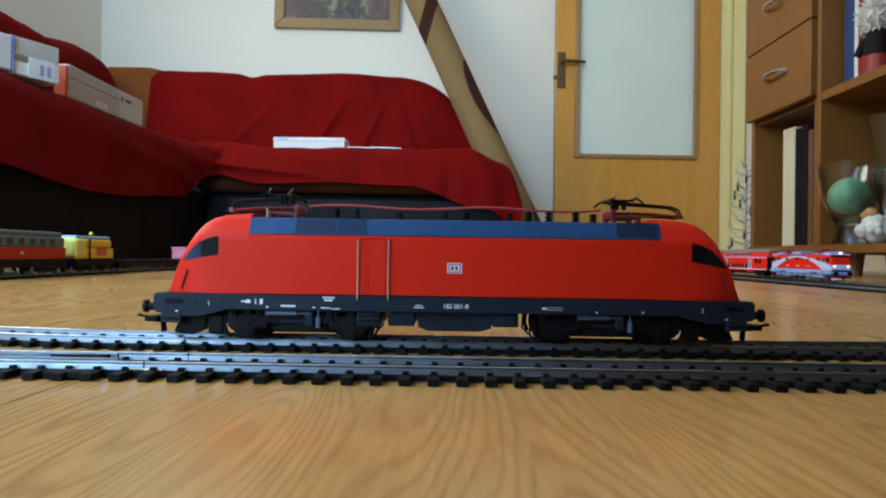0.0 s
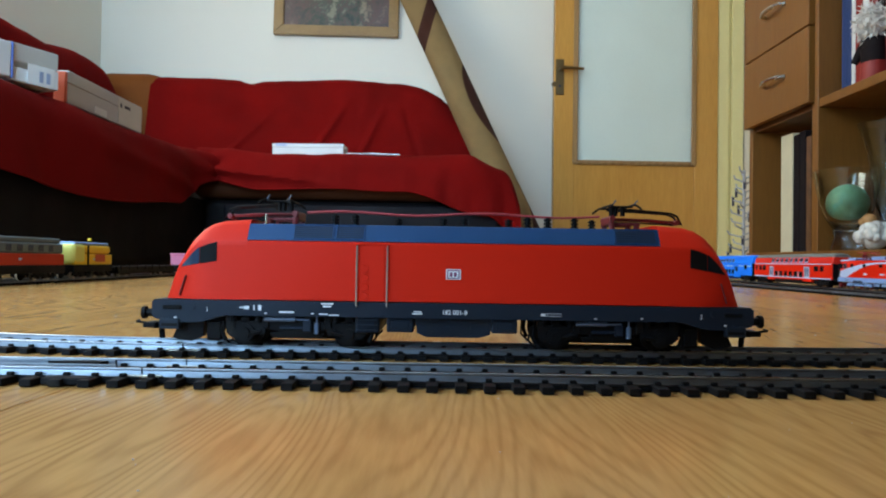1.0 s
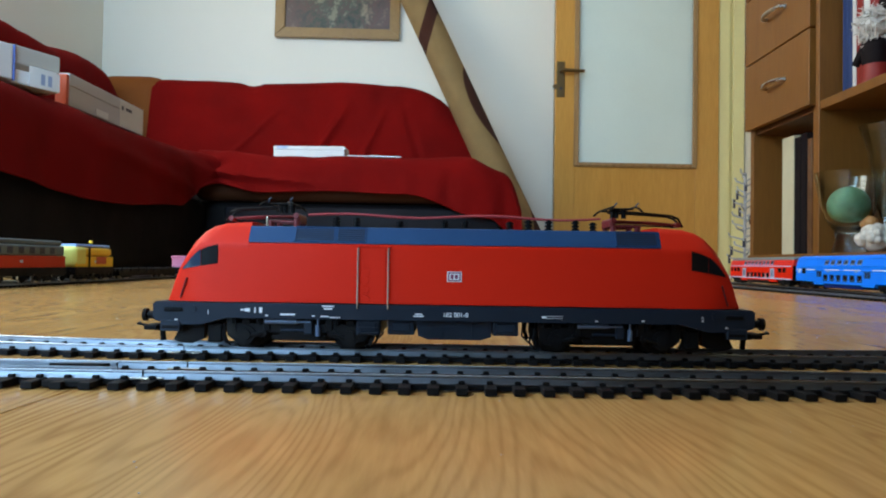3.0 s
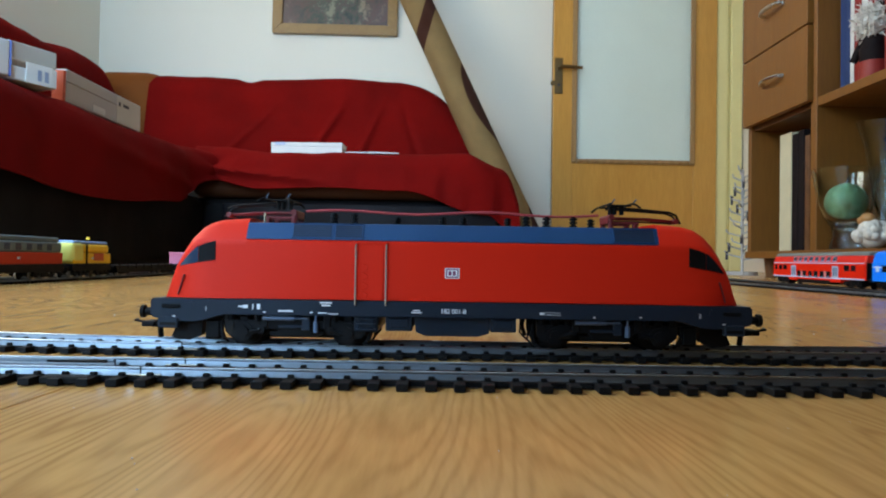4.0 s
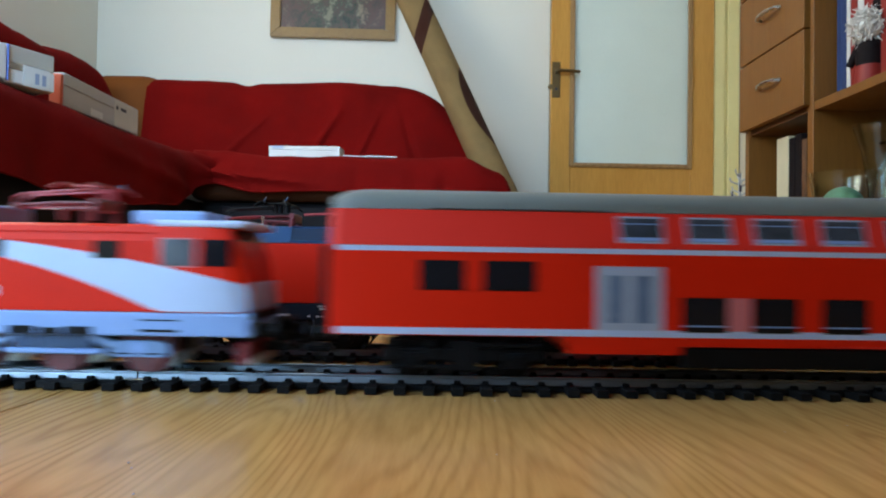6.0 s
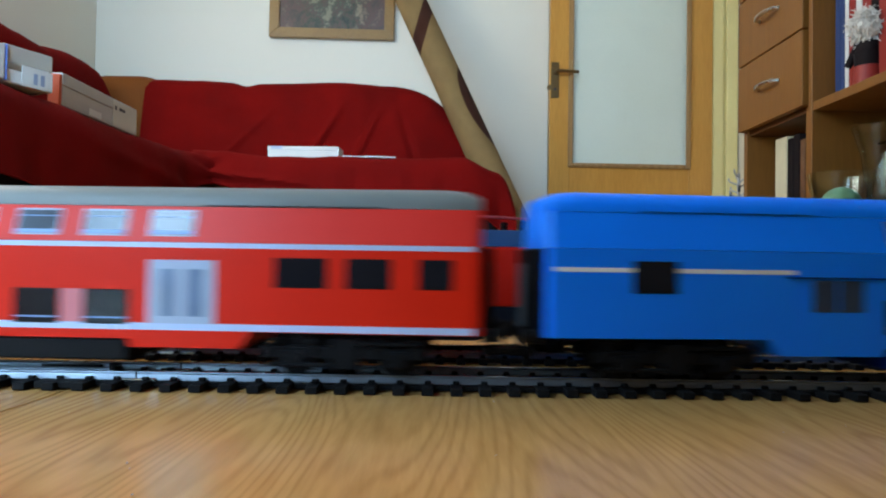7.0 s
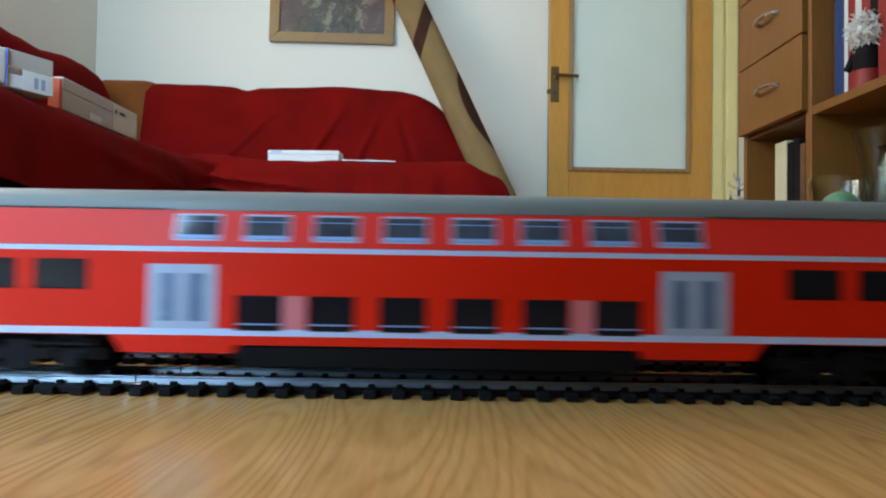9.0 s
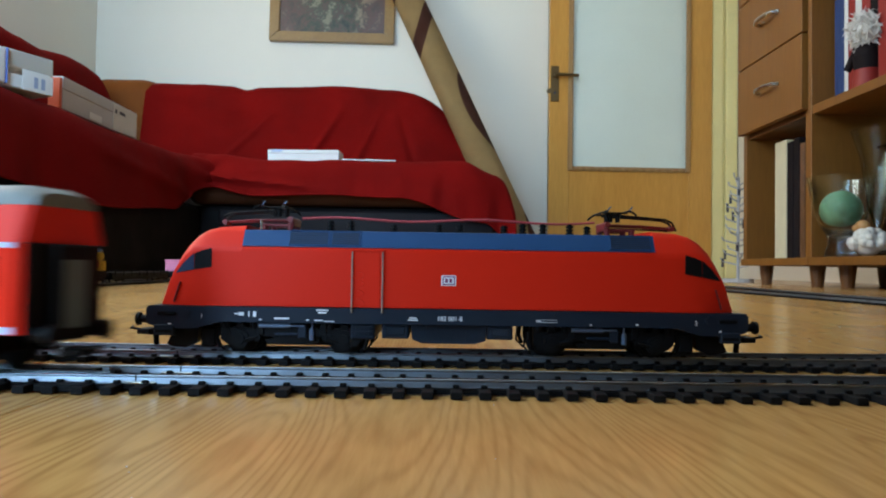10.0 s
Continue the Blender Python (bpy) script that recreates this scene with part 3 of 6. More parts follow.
def throw_seat(u, v):
    """Over the long seat: flat on top, hanging over the front with a wavy hem."""
    x = -0.90 + 1.18 * u
    right = smooth01((x - 0.08) / 0.15)
    hem = 0.286 + 0.004 * math.sin(x * 14 + 1) + 0.028 * smooth01((-0.66 - x) / 0.2) - 0.085 * smooth01((x + 0.15) / 0.28) - 0.06 * smooth01((x - 0.16) / 0.1)
    zt = 0.424 + 0.004 * math.sin(x * 11) - 0.045 * smooth01((x - 0.08) / 0.13) - 0.13 * max(0.0, (x - 0.19) / 0.09) ** 3 + 0.015 * smooth01((-0.62 - x) / 0.2)
    run = round_run([(3.12, zt + 0.01), (2.455, zt), (2.43, hem)], 0.07)
    y, z = along(run, v)
    hang = smooth01((v - 0.78) / 0.2)
    y -= hang * (0.014 * fold(x * 1.0, 0, z * 0.35, 11) + 0.006 * math.sin(x * 46 + 3 * math.sin(x * 9)) * right)
    z += 0.006 * fold(x, y, 0, 7) * (1 - hang)
    crease = math.exp(-((z - (0.40 - 0.20 * (x + 0.80) * 0.5) + 0.055) / 0.012) ** 2) * smooth01((-0.35 - x) / 0.25)
    y -= 0.020 * crease * hang
    # gathers that spread from the sofa's inner corner
    far = math.hypot(x + 0.86, (z - 0.345) * 1.6)
    y -= 0.010 * math.sin(7 * math.atan2(z - 0.345, x + 0.862) + 9 * far) * math.exp(-far / 0.20) * smooth01((v - 0.70) / 0.15) * smooth01(far / 0.05)
    return (x, y + 0.03 * right ** 3, z)


throw = cloth(throw_seat, 160, 80)
tagged(throw, "dark red throw over the sofa seat with wavy hem", "blanket", "red throws on the sofa")
throw = cloth(lambda u, v: (0.265 - 0.02 * (1 - v) ** 2 + 0.012 * math.sin(u * 17) * v, 2.47 + 0.6 * u, 0.30 - v * (0.10 + 0.02 * math.sin(u * 9))), 30, 12)
tagged(throw, "dark red throw hanging down the sofa's end", "blanket", "red throws on the sofa")


def throw_side(u, v):
    """Over the short side of the sofa, from its backrest across the seat and over the front edge."""
    y = 0.78 + 2.31 * u
    drop = 0.205 - 0.02 * math.exp(-((y - 1.75) / 0.35) ** 2) + 0.105 * smooth01((y - 2.18) / 0.28)
    zt = 0.396 + 0.010 * smooth01((y - 1.9) / 0.5)
    top = 0.842 + 0.028 * math.exp(-((y - 2.80) / 0.16) ** 2) - 0.08 * smooth01((y - 2.93) / 0.15) - 0.10 * smooth01((1.2 - y) / 0.4) + 0.006 * math.sin(y * 7)
    run = round_run([(-1.79, top - 0.25), (-1.74, top), (-1.47, top), (-1.39, 0.47), (-1.30, zt), (-0.868, zt + 0.012), (-0.845, drop)], 0.08)
    x, z = along(run, v)
    hang = smooth01((v - 0.80) / 0.15)
    x += hang * (0.018 * fold(0, y, z * 0.5, 4.0) + 0.012 * math.exp(-((z - 0.33 + 0.12 * (y - 1.7)) / 0.02) ** 2) * smooth01((y - 1.5) / 0.4))
    z += 0.008 * fold(x, y, 0, 5) * (1 - hang) - 0.010 * hang * math.sin(y * 5)
    x += 0.06 * hang * smooth01((y - 2.30) / 0.25)
    far = math.hypot(y - 2.47, (z - 0.34) * 1.6)
    x += 0.016 * math.sin(6 * math.atan2(z - 0.335, 2.475 - y) + 6 * far) * math.exp(-far / 0.22) * hang * smooth01(far / 0.06)
    return (x, y, z)


throw = cloth(throw_side, 160, 100)
tagged(throw, "dark red throw sagging over the sofa's short side", "blanket", "red throws on the sofa")


# ---- picture, rolled rug, boxes ----
picture = thing("picture", "landscape picture in a gilded wooden frame on the wall", "picture", m=pose(-0.572, YB - 0.02, 1.427, 0, 0.6, 0))
pw, ph, fw = 0.65, 0.46, 0.052
bm = bmesh.new()
for sx in (-1, 1):
    prism(bm, [(sx * pw / 2, -ph / 2), (sx * pw / 2, ph / 2), (sx * (pw / 2 - fw), ph / 2 - fw), (sx * (pw / 2 - fw), -ph / 2 + fw)], -0.012, 0.018)
for sz in (-1, 1):
    prism(bm, [(-pw / 2, sz * ph / 2), (pw / 2, sz * ph / 2), (pw / 2 - fw, sz * (ph / 2 - fw)), (-pw / 2 + fw, sz * (ph / 2 - fw))], -0.0125, 0.018)
bmesh.ops.bevel(bm, geom=bm.edges[:], offset=0.004, segments=2, affect="EDGES")
part("frame", bm, M["gilt"], picture, "gilded wooden frame")
pm = bpy.data.materials.new("painted_landscape")
pm.use_nodes = True
nt = pm.node_tree
co, vo, no, rp = (nt.nodes.new(k) for k in ("ShaderNodeTexCoord", "ShaderNodeTexNoise", "ShaderNodeTexNoise", "ShaderNodeValToRGB"))
vo.inputs["Scale"].default_value, no.inputs["Scale"].default_value = 9.0, 90
vo.inputs["Detail"].default_value, vo.inputs["Distortion"].default_value = 5, 1.2
nt.links.new(co.outputs["Object"], vo.inputs[0]), nt.links.new(co.outputs["Object"], no.inputs[0])
add1 = nt.nodes.new("ShaderNodeMath")
add1.operation, add1.inputs[1].default_value = "MULTIPLY_ADD", 0.3
nt.links.new(no.outputs[0], add1.inputs[0]), nt.links.new(vo.outputs[0], add1.inputs[2])
els = rp.color_ramp.elements
els[0].position, els[0].color = 0.50, (0.012, 0.016, 0.010, 1)
els[1].position, els[1].color = 0.80, (0.20, 0.18, 0.11, 1)
for p, c in ((0.58, (0.035, 0.045, 0.02, 1)), (0.65, (0.085, 0.045, 0.03, 1)), (0.72, (0.05, 0.06, 0.035, 1))):
    e = els.new(p)
    e.color = c
nt.links.new(add1.outputs[0], rp.inputs[0])

def zone(axis, inner, outer, tint, share, below):
    """Mixes a tint into the picture where the axis runs from inner to outer, mottled by the brushwork."""
    sep, ab, mr, mx, mu = (nt.nodes.new(k) for k in ("ShaderNodeSeparateXYZ", "ShaderNodeMath", "ShaderNodeMapRange", "ShaderNodeMix", "ShaderNodeMath"))
    ab.operation, mu.operation, mu.inputs[1].default_value = "ABSOLUTE", "MULTIPLY", share
    nt.links.new(co.outputs["Object"], sep.inputs[0]), nt.links.new(sep.outputs[axis], ab.inputs[0])
    mr.inputs[1].default_value, mr.inputs[2].default_value = inner, outer
    nt.links.new(ab.outputs[0], mr.inputs[0])
    nt.links.new(mr.outputs[0], mu.inputs[0])
    mx.data_type, mx.blend_type = "RGBA", "OVERLAY" if not below else "MIX"
    nt.links.new(mu.outputs[0], mx.inputs["Factor"])
    nt.links.new(below or rp.outputs[0], mx.inputs["A"])
    mx.inputs["B"].default_value = (*tint, 1)
    return mx.outputs["Result"]


colour = zone("X", 0.10, 0.17, (0.62, 0.42, 0.40), 0.8, None)
colour = zone("X", 0.14, 0.22, (0.10, 0.048, 0.042), 0.55, colour)
nt.links.new(colour, nt.nodes["Principled BSDF"].inputs["Base Color"])
nt.nodes["Principled BSDF"].inputs["Roughness"].default_value = 0.35
part("canvas", box(bmesh.new(), -pw / 2 + fw - 0.004, pw / 2 - fw + 0.004, 0.004, 0.012, -ph / 2 + fw - 0.004, ph / 2 - fw + 0.004), pm, picture, "dark landscape of trees and rocks")

rug = thing("rolled_rug", "rolled beige rug with brown bands leaning on the wall", "rug")
base, tip = Vector((0.402, 2.93, 0.04)), Vector((-0.421, 3.44, 1.90))
axis = (tip - base).normalized()
side = axis.cross(Vector((0, 1, 0))).normalized()
back = axis.cross(side).normalized()
length = (tip - base).length


def rolled(r0, r1, turns, u, v):
    a = 6.28319 * turns * u + 0.6
    r = r0 + (r1 - r0) * u + 0.0015 * math.sin(a * 3 + v * 9)
    return base + axis * (v * length) + side * (math.cos(a) * r) + back * (math.sin(a) * r)


bm = sheet(lambda u, v: rolled(0.018, 0.0765, 3.5, u, v), 150, 120)
bmesh.ops.solidify(bm, geom=bm.faces[:], thickness=0.006)
roll = part("roll", bm, M["rug"], rug, "beige pile with curved brown bands", True)
values = []
for v in roll.data.vertices:
    c = v.co - base
    h, a = c.dot(axis), math.atan2(c.dot(back), c.dot(side))
    turn_in = (a - math.pi) if a > 0 else (a + math.pi)
    blot = (math.hypot((h - 0.77) / 0.22, turn_in / 1.25) - 1) * 0.12
    values.append(min(abs(h - 1.27 - 0.10 * math.sin(a - 1.9)) - 0.048, abs(h - 1.60 - 0.10 * math.sin(a - 1.9)) - 0.048, abs(h - 0.02 - 0.2 * math.sin(a - 1.9)) - 0.058, blot))
roll.data.attributes.new("band", "FLOAT", "POINT").data.foreach_set("value", values)


def carton(name, m, w, d, h, material, label, parts=()):
    """A closed carton with a lid seam; parts are (x0, x1, z0, z1, material) prints on its front."""
    ob = thing(name, label, "box", m=m)
    part("body", box(bmesh.new(), -w / 2, w / 2, -d / 2, d / 2, 0, h * 0.62, 0.0015, 1), material, ob)
    part("lid", box(bmesh.new(), -w / 2 - 0.001, w / 2 + 0.001, -d / 2 - 0.001, d / 2 + 0.001, h * 0.62, h, 0.002, 1), material, ob)
    for x0, x1, z0, z1, mm in parts:
        part("print", box(bmesh.new(), x0, x1, -d / 2 - 0.0022, -d / 2 - 0.0012, z0, z1), mm, ob)
    return ob


carton("carton", pose(-0.512, 2.60, 0.4265, 0, 0, -2), 0.268, 0.09, 0.042, M["card"], "long flat white carton lying on the sofa", ((-0.12, -0.08, 0.032, 0.042, M["door_grey"]),))
ob = thing("paper_sheet", "few white paper sheets lying on the red sofa", "paper", m=pose(-0.27, 2.60, 0.4275, 0, 0, 4))
part("sheet_of_paper", box(bmesh.new(), -0.10, 0.10, -0.07, 0.07, 0, 0.004), M["card"], ob)
part("sheet_of_paper", box(bmesh.new(), -0.02, 0.09, -0.05, 0.06, 0.0045, 0.009, m=pose(0, 0, 0, 0, 0, 7)), M["card"], ob)
grey = carton("carton", pose(-0.936, 1.857, 0.406, 0, 0, 90), 0.405, 0.032, 0.080, M["card_grey"], "long grey carton standing on the sofa's edge",
              ((0.063, 0.075, 0.050, 0.062, M["ink"]), (0.089, 0.125, 0.052, 0.061, M["ink"]), (-0.077, -0.012, 0.004, 0.022, M["card"])))
part("sticker", box(bmesh.new(), 0.053, 0.200, -0.0180, -0.0173, 0.003, 0.077), M["card_pale"], grey, "pale sticker at the carton's end")
part("end_flap", box(bmesh.new(), -0.215, -0.2038, -0.016, 0.012, 0.0, 0.074, 0.001, 1), M["card_orange"], grey, "orange-red end flap")
case = thing("plastic_case", "clear plastic model case on a white base", "box", m=pose(-0.955, 1.482, 0.406, 0, 0, 64))
part("tray", box(bmesh.new(), -0.030, 0.07, -0.05, 0.05, 0, 0.030, 0.003, 1), M["card"], case, "white card tray")
part("cover", box(bmesh.new(), -0.030, 0.0815, -0.0505, 0.0505, 0.0425, 0.082, 0.004, 2), M["cover"], case, "cloudy clear cover")
part("end_band", box(bmesh.new(), 0.0705, 0.082, -0.051, 0.051, 0.0, 0.042, 0.002, 1), M["card"], case, "white end panel")
part("end_panel", box(bmesh.new(), 0.010, 0.0712, -0.0525, -0.0506, 0.0, 0.044, 0.0006, 1), M["card"], case, "white printed panel")
for k in range(2):
    part("print", box(bmesh.new(), 0.036 + 0.016 * k, 0.045 + 0.016 * k, -0.0532, -0.0526, 0.008, 0.032), M["ink_pale"], case)
ob = thing("small_case", "small white case with a blue rim on the sofa", "box", m=pose(-0.955, 1.415, 0.409, 0, 0, 70))
part("body", box(bmesh.new(), -0.03, 0.03, -0.03, 0.03, 0, 0.075, 0.004, 2), M["card"], ob)
part("rim", box(bmesh.new(), 0.0305, 0.034, -0.031, 0.031, 0.0, 0.076, 0.001, 1), M["blue_ink"], ob, "blue rim")


# ---- cabinet wall along the right side ----
CX = 0.925
cab = thing("drawer_cabinet", "cherry veneer cabinet with drawers above an open niche", "cabinet")
y0, y1, x1 = 1.715, 2.09, 1.40
part("side_panel", box(bmesh.new(), CX + 0.012, x1, y1 - 0.02, y1, 0.075, 1.9, 0.001, 1), M["cabinet"], cab)
part("side_panel", box(bmesh.new(), CX + 0.012, x1, y0, y0 + 0.02, 0.075, 1.9, 0.001, 1), M["cabinet"], cab)
part("bottom_board", box(bmesh.new(), CX + 0.005, x1, y0 - 0.001, y1 + 0.001, 0.055, 0.075, 0.001, 1), M["cabinet"], cab)
# niche and back boards take the darker cherry as painted shade
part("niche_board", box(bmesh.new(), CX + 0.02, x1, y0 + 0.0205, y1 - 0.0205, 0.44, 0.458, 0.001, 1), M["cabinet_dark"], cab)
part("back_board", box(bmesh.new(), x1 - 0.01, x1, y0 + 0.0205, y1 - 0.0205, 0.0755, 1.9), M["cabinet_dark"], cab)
part("top_board", box(bmesh.new(), CX, x1, y0, y1, 1.901, 1.92, 0.001, 1), M["cabinet"], cab)
for z0, z1 in ((0.452, 0.647), (0.651, 0.846), (0.850, 1.38), (1.384, 1.895)):
    front = part("drawer_front", box(bmesh.new(), CX - 0.008, CX + 0.0115, y0 + 0.003, y1 - 0.003, z0, z1, 0.002, 2), M["cabinet"], cab, "cherry veneer drawer front")
    hz, hy = (z0 + z1) / 2, (y0 + y1) / 2 - 0.01
    pts = [(CX - 0.008, hy - 0.055, hz), (CX - 0.022, hy - 0.05, hz), (CX - 0.032, hy - 0.025, hz), (CX - 0.034, hy, hz), (CX - 0.032, hy + 0.025, hz), (CX - 0.022, hy + 0.05, hz), (CX - 0.008, hy + 0.055, hz)]
    part("handle", tube(bmesh.new(), pts, 0.0055, 8), M["handle"], front, "nickel bow handle")
for ly in (y0 + 0.05, y1 - 0.05):
    for lx in (CX + 0.06, x1 - 0.06):
        part("leg", rod(bmesh.new(), (lx, ly, 0), (lx, ly, 0.055), 0.014, 0.02, 12), M["cabinet_dark"], cab)

shelf = thing("display_shelf", "cherry veneer open shelf unit with glass on display", "shelf")
s0, s1 = 0.65, 1.6945
part("side_panel", box(bmesh.new(), CX - 0.004, x1, s1 - 0.016, s1, 0.075, 1.9, 0.001, 1), M["cabinet"], shelf)
part("side_panel", box(bmesh.new(), CX - 0.004, x1, s0, s0 + 0.034, 0.075, 1.9, 0.001, 1), M["cabinet"], shelf)
part("bottom_board", box(bmesh.new(), CX - 0.004, x1, s0, s1, 0.055, 0.0745, 0.001, 1), M["cabinet"], shelf)
part("middle_board", box(bmesh.new(), CX - 0.002, x1, s0 + 0.0345, s1 - 0.0165, 0.430, 0.452, 0.001, 1), M["cabinet"], shelf)
part("upper_board", box(bmesh.new(), CX - 0.002, x1, s0 + 0.0345, s1 - 0.0165, 0.80, 0.822, 0.001, 1), M["cabinet"], shelf)
part("inner_shelf", box(bmesh.new(), CX + 0.16, x1 - 0.011, s0 + 0.0345, s1 - 0.0165, 0.345, 0.353), M["clear"], shelf, "clear glass inner shelf")
# shelf's back board, its shade likewise put into the veneer colour
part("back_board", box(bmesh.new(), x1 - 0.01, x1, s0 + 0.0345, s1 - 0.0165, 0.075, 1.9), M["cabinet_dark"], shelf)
part("top_board", box(bmesh.new(), CX - 0.004, x1, s0, s1, 1.901, 1.92, 0.001, 1), M["cabinet"], shelf)
for ly in (s0 + 0.05, (s0 + s1) / 2, s1 - 0.06):
    for lx in (CX + 0.06, x1 - 0.06):
        part("leg", rod(bmesh.new(), (lx, ly, 0), (lx, ly, 0.055), 0.014, 0.02, 12), M["cabinet_dark"], shelf)


def book(m, w, d, h, cover, label):
    ob = thing("book", label, "book", "books in the cabinet", m)
    bm = bmesh.new()
    box(bm, -w / 2, -w / 2 + 0.003, -d / 2, d / 2, 0, h, 0.0006, 1)
    box(bm, w / 2 - 0.003, w / 2, -d / 2, d / 2, 0, h, 0.0006, 1)
    box(bm, -w / 2 + 0.003, w / 2 - 0.003, -d / 2, -d / 2 + 0.004, 0, h, 0.001, 1)
    part("cover", bm, cover, ob)
    part("pages", box(bmesh.new(), -w / 2 + 0.0032, w / 2 - 0.0032, -d / 2 + 0.0045, d / 2 - 0.003, 0.003, h - 0.004), M["paper"], ob)
    return ob


for k, (yy, w, h, cv, lb) in enumerate(((1.938, 0.064, 0.335, "paper", "tall cream bound volume in the cabinet niche"), (1.886, 0.03, 0.325, "book_dark", "dark bound volume in the cabinet niche"), (1.853, 0.028, 0.33, "book_dark", "dark bound volume in the cabinet niche"), (1.822, 0.022, 0.31, "cabinet_dark", "brown bound volume in the cabinet niche"))):
    book(pose(CX + 0.16, yy, 0.0755, 0, 0, -90), w, 0.22, h, M[cv], lb)
yy = 1.672
for w, h, cv, lb in ((0.02, 0.26, "book_blue", "blue book standing on the shelf"), (0.016, 0.28, "book_blue", "blue book standing on the shelf"), (0.014, 0.25, "card", "thin white book standing on the shelf"), (0.026, 0.27, "book_red", "red book standing on the shelf"), (0.022, 0.25, "card", "white book standing on the shelf"), (0.03, 0.27, "book_red", "red book standing on the shelf"), (0.025, 0.26, "book_dark", "dark book standing on the shelf"), (0.03, 0.28, "book_red", "red book standing on the shelf")):
    book(pose(CX + 0.15, yy - w / 2, 0.4525, 0, 0, -90), w, 0.2, h, M[cv], lb)
    yy -= w + 0.002

# goblet vase with a green ball, tall vase, ceramic figures
vase = thing("glass_vase", "clear glass vase holding a mint green ball", "vase", m=pose(0.96, 1.62, 0.0755))
prof = [(0.002, 0.0), (0.035, 0.0), (0.036, 0.006), (0.028, 0.03), (0.030, 0.05), (0.049, 0.08), (0.060, 0.115), (0.067, 0.155), (0.074, 0.190), (0.0725, 0.190), (0.0652, 0.155), (0.058, 0.115), (0.047, 0.082), (0.027, 0.052), (0.004, 0.045)]
part("glass_body", lathe(prof, 36), M["clear"], vase, "", True)
part("green_ball", ball(bmesh.new(), (0, 0, 0.112), 0.046, u=28, v=18), M["green"], vase, "mint green marbled ball", True)
vase = thing("glass_vase", "tall flared clear glass vase in the shelf", "vase", m=pose(1.035, 1.595, 0.0755))
prof = [(0.002, 0.0), (0.04, 0.0), (0.04, 0.01), (0.022, 0.06), (0.026, 0.15), (0.040, 0.24), (0.058, 0.30), (0.0565, 0.30), (0.038, 0.24), (0.024, 0.15), (0.003, 0.06)]
part("glass_body", lathe(prof, 36), M["clear"], vase, "", True)
tuft = thing("ceramic_figure", "lumpy white ceramic sheep with a tan head", "figurine", m=pose(0.965, 1.525, 0.0755))
bm = bmesh.new()
random.seed(4)
for k in range(46):
    a, b2 = random.uniform(0, 6.283), random.uniform(-0.5, 1.3)
    r = 0.030
    ball(bm, (r * math.cos(a) * math.cos(b2), r * math.sin(a) * math.cos(b2), 0.032 + 0.022 * math.sin(b2)), random.uniform(0.010, 0.014), u=8, v=6)
ball(bm, (0, 0, 0.03), 0.03, u=16, v=10)
part("body", bm, M["ceramic"], tuft, "lumpy white ceramic body", True)
bm = ball(bmesh.new(), (-0.005, 0.012, 0.068), 0.015, (1, 1.15, 0.95))
ball(bm, (-0.012, 0.024, 0.064), 0.009)
part("head", bm, M["tan"], tuft, "tan ceramic head", True)
gnome = bmesh.new()
random.seed(9)
for k in range(760):
    a, b2, r = random.uniform(0, 6.283), random.uniform(-1.3, 1.5), random.uniform(0.022, 0.040)
    p = Vector((r * math.cos(a) * math.cos(b2), r * math.sin(a) * math.cos(b2), 0.135 + r * math.sin(b2)))
    rod(gnome, p, p + Vector((random.uniform(-1, 1), random.uniform(-1, 1), random.uniform(-1, 1))) * 0.017, 0.0026, 0.0006, 4)
ball(gnome, (0, 0, 0.132), 0.03)
hair = len(gnome.faces)
ball(gnome, (0, 0, 0.085), 0.026, (0.9, 1, 1.0))
rod(gnome, (-0.005, 0.02, 0.10), (-0.018, 0.045, 0.055), 0.012, 0.008)
dark_to = len(gnome.faces)
rod(gnome, (0, 0, 0.0), (0, 0, 0.045), 0.030, 0.026, 16)
rod(gnome, (0, 0, 0.0455), (0, 0, 0.076), 0.026, 0.028, 16)
gnome.faces.ensure_lookup_table()
for i, f in enumerate(gnome.faces):
    f.material_index = 2 if f.calc_center_median().z < 0.050 and i >= hair else (0 if i < hair else 1)
fig = part("plush_figure", gnome, [M["wool"], M["book_dark"], M["book_red"]], None, "", True)
fig.matrix_basis = pose(0.965, 1.53, 0.4525)
tagged(fig, "plush figure with white woolly hair and dark body", "figurine")

# white wire rack in the corner by the door
rack = thing("wire_rack", "small white wire rack with hanging oddments by the door", "rack", m=pose(1.022, 2.32, 0))
bm = rod(bmesh.new(), (0, 0, 0.0), (0, 0, 0.36), 0.0045)
rod(bm, (0, 0, 0), (0, 0, 0.012), 0.05, seg=16)
part("pole", bm, M["card_grey"], rack)
for k in range(34):
    z = 0.05 + 0.0090 * k
    a = k * 2.4
    q = 0.052 - 0.0008 * k
    e = (q * math.cos(a), q * math.sin(a), z + 0.012)
    part("arm", tube(bmesh.new(), [(0, 0, z), e, (e[0] * 1.15, e[1] * 1.15, e[2] + 0.012)], 0.0028), M["card_grey"], rack)
    if k % 3 == 1:
        part("tag", box(bmesh.new(), e[0] - 0.004, e[0] + 0.004, e[1] - 0.002, e[1] + 0.002, z - 0.008, z + 0.022, 0.001, 1), M["ink"], rack, "dark hanging tag")

# ---- model railway: the ways of the tracks ----
RAIL_Z = 0.0045
PITCH = 0.0079


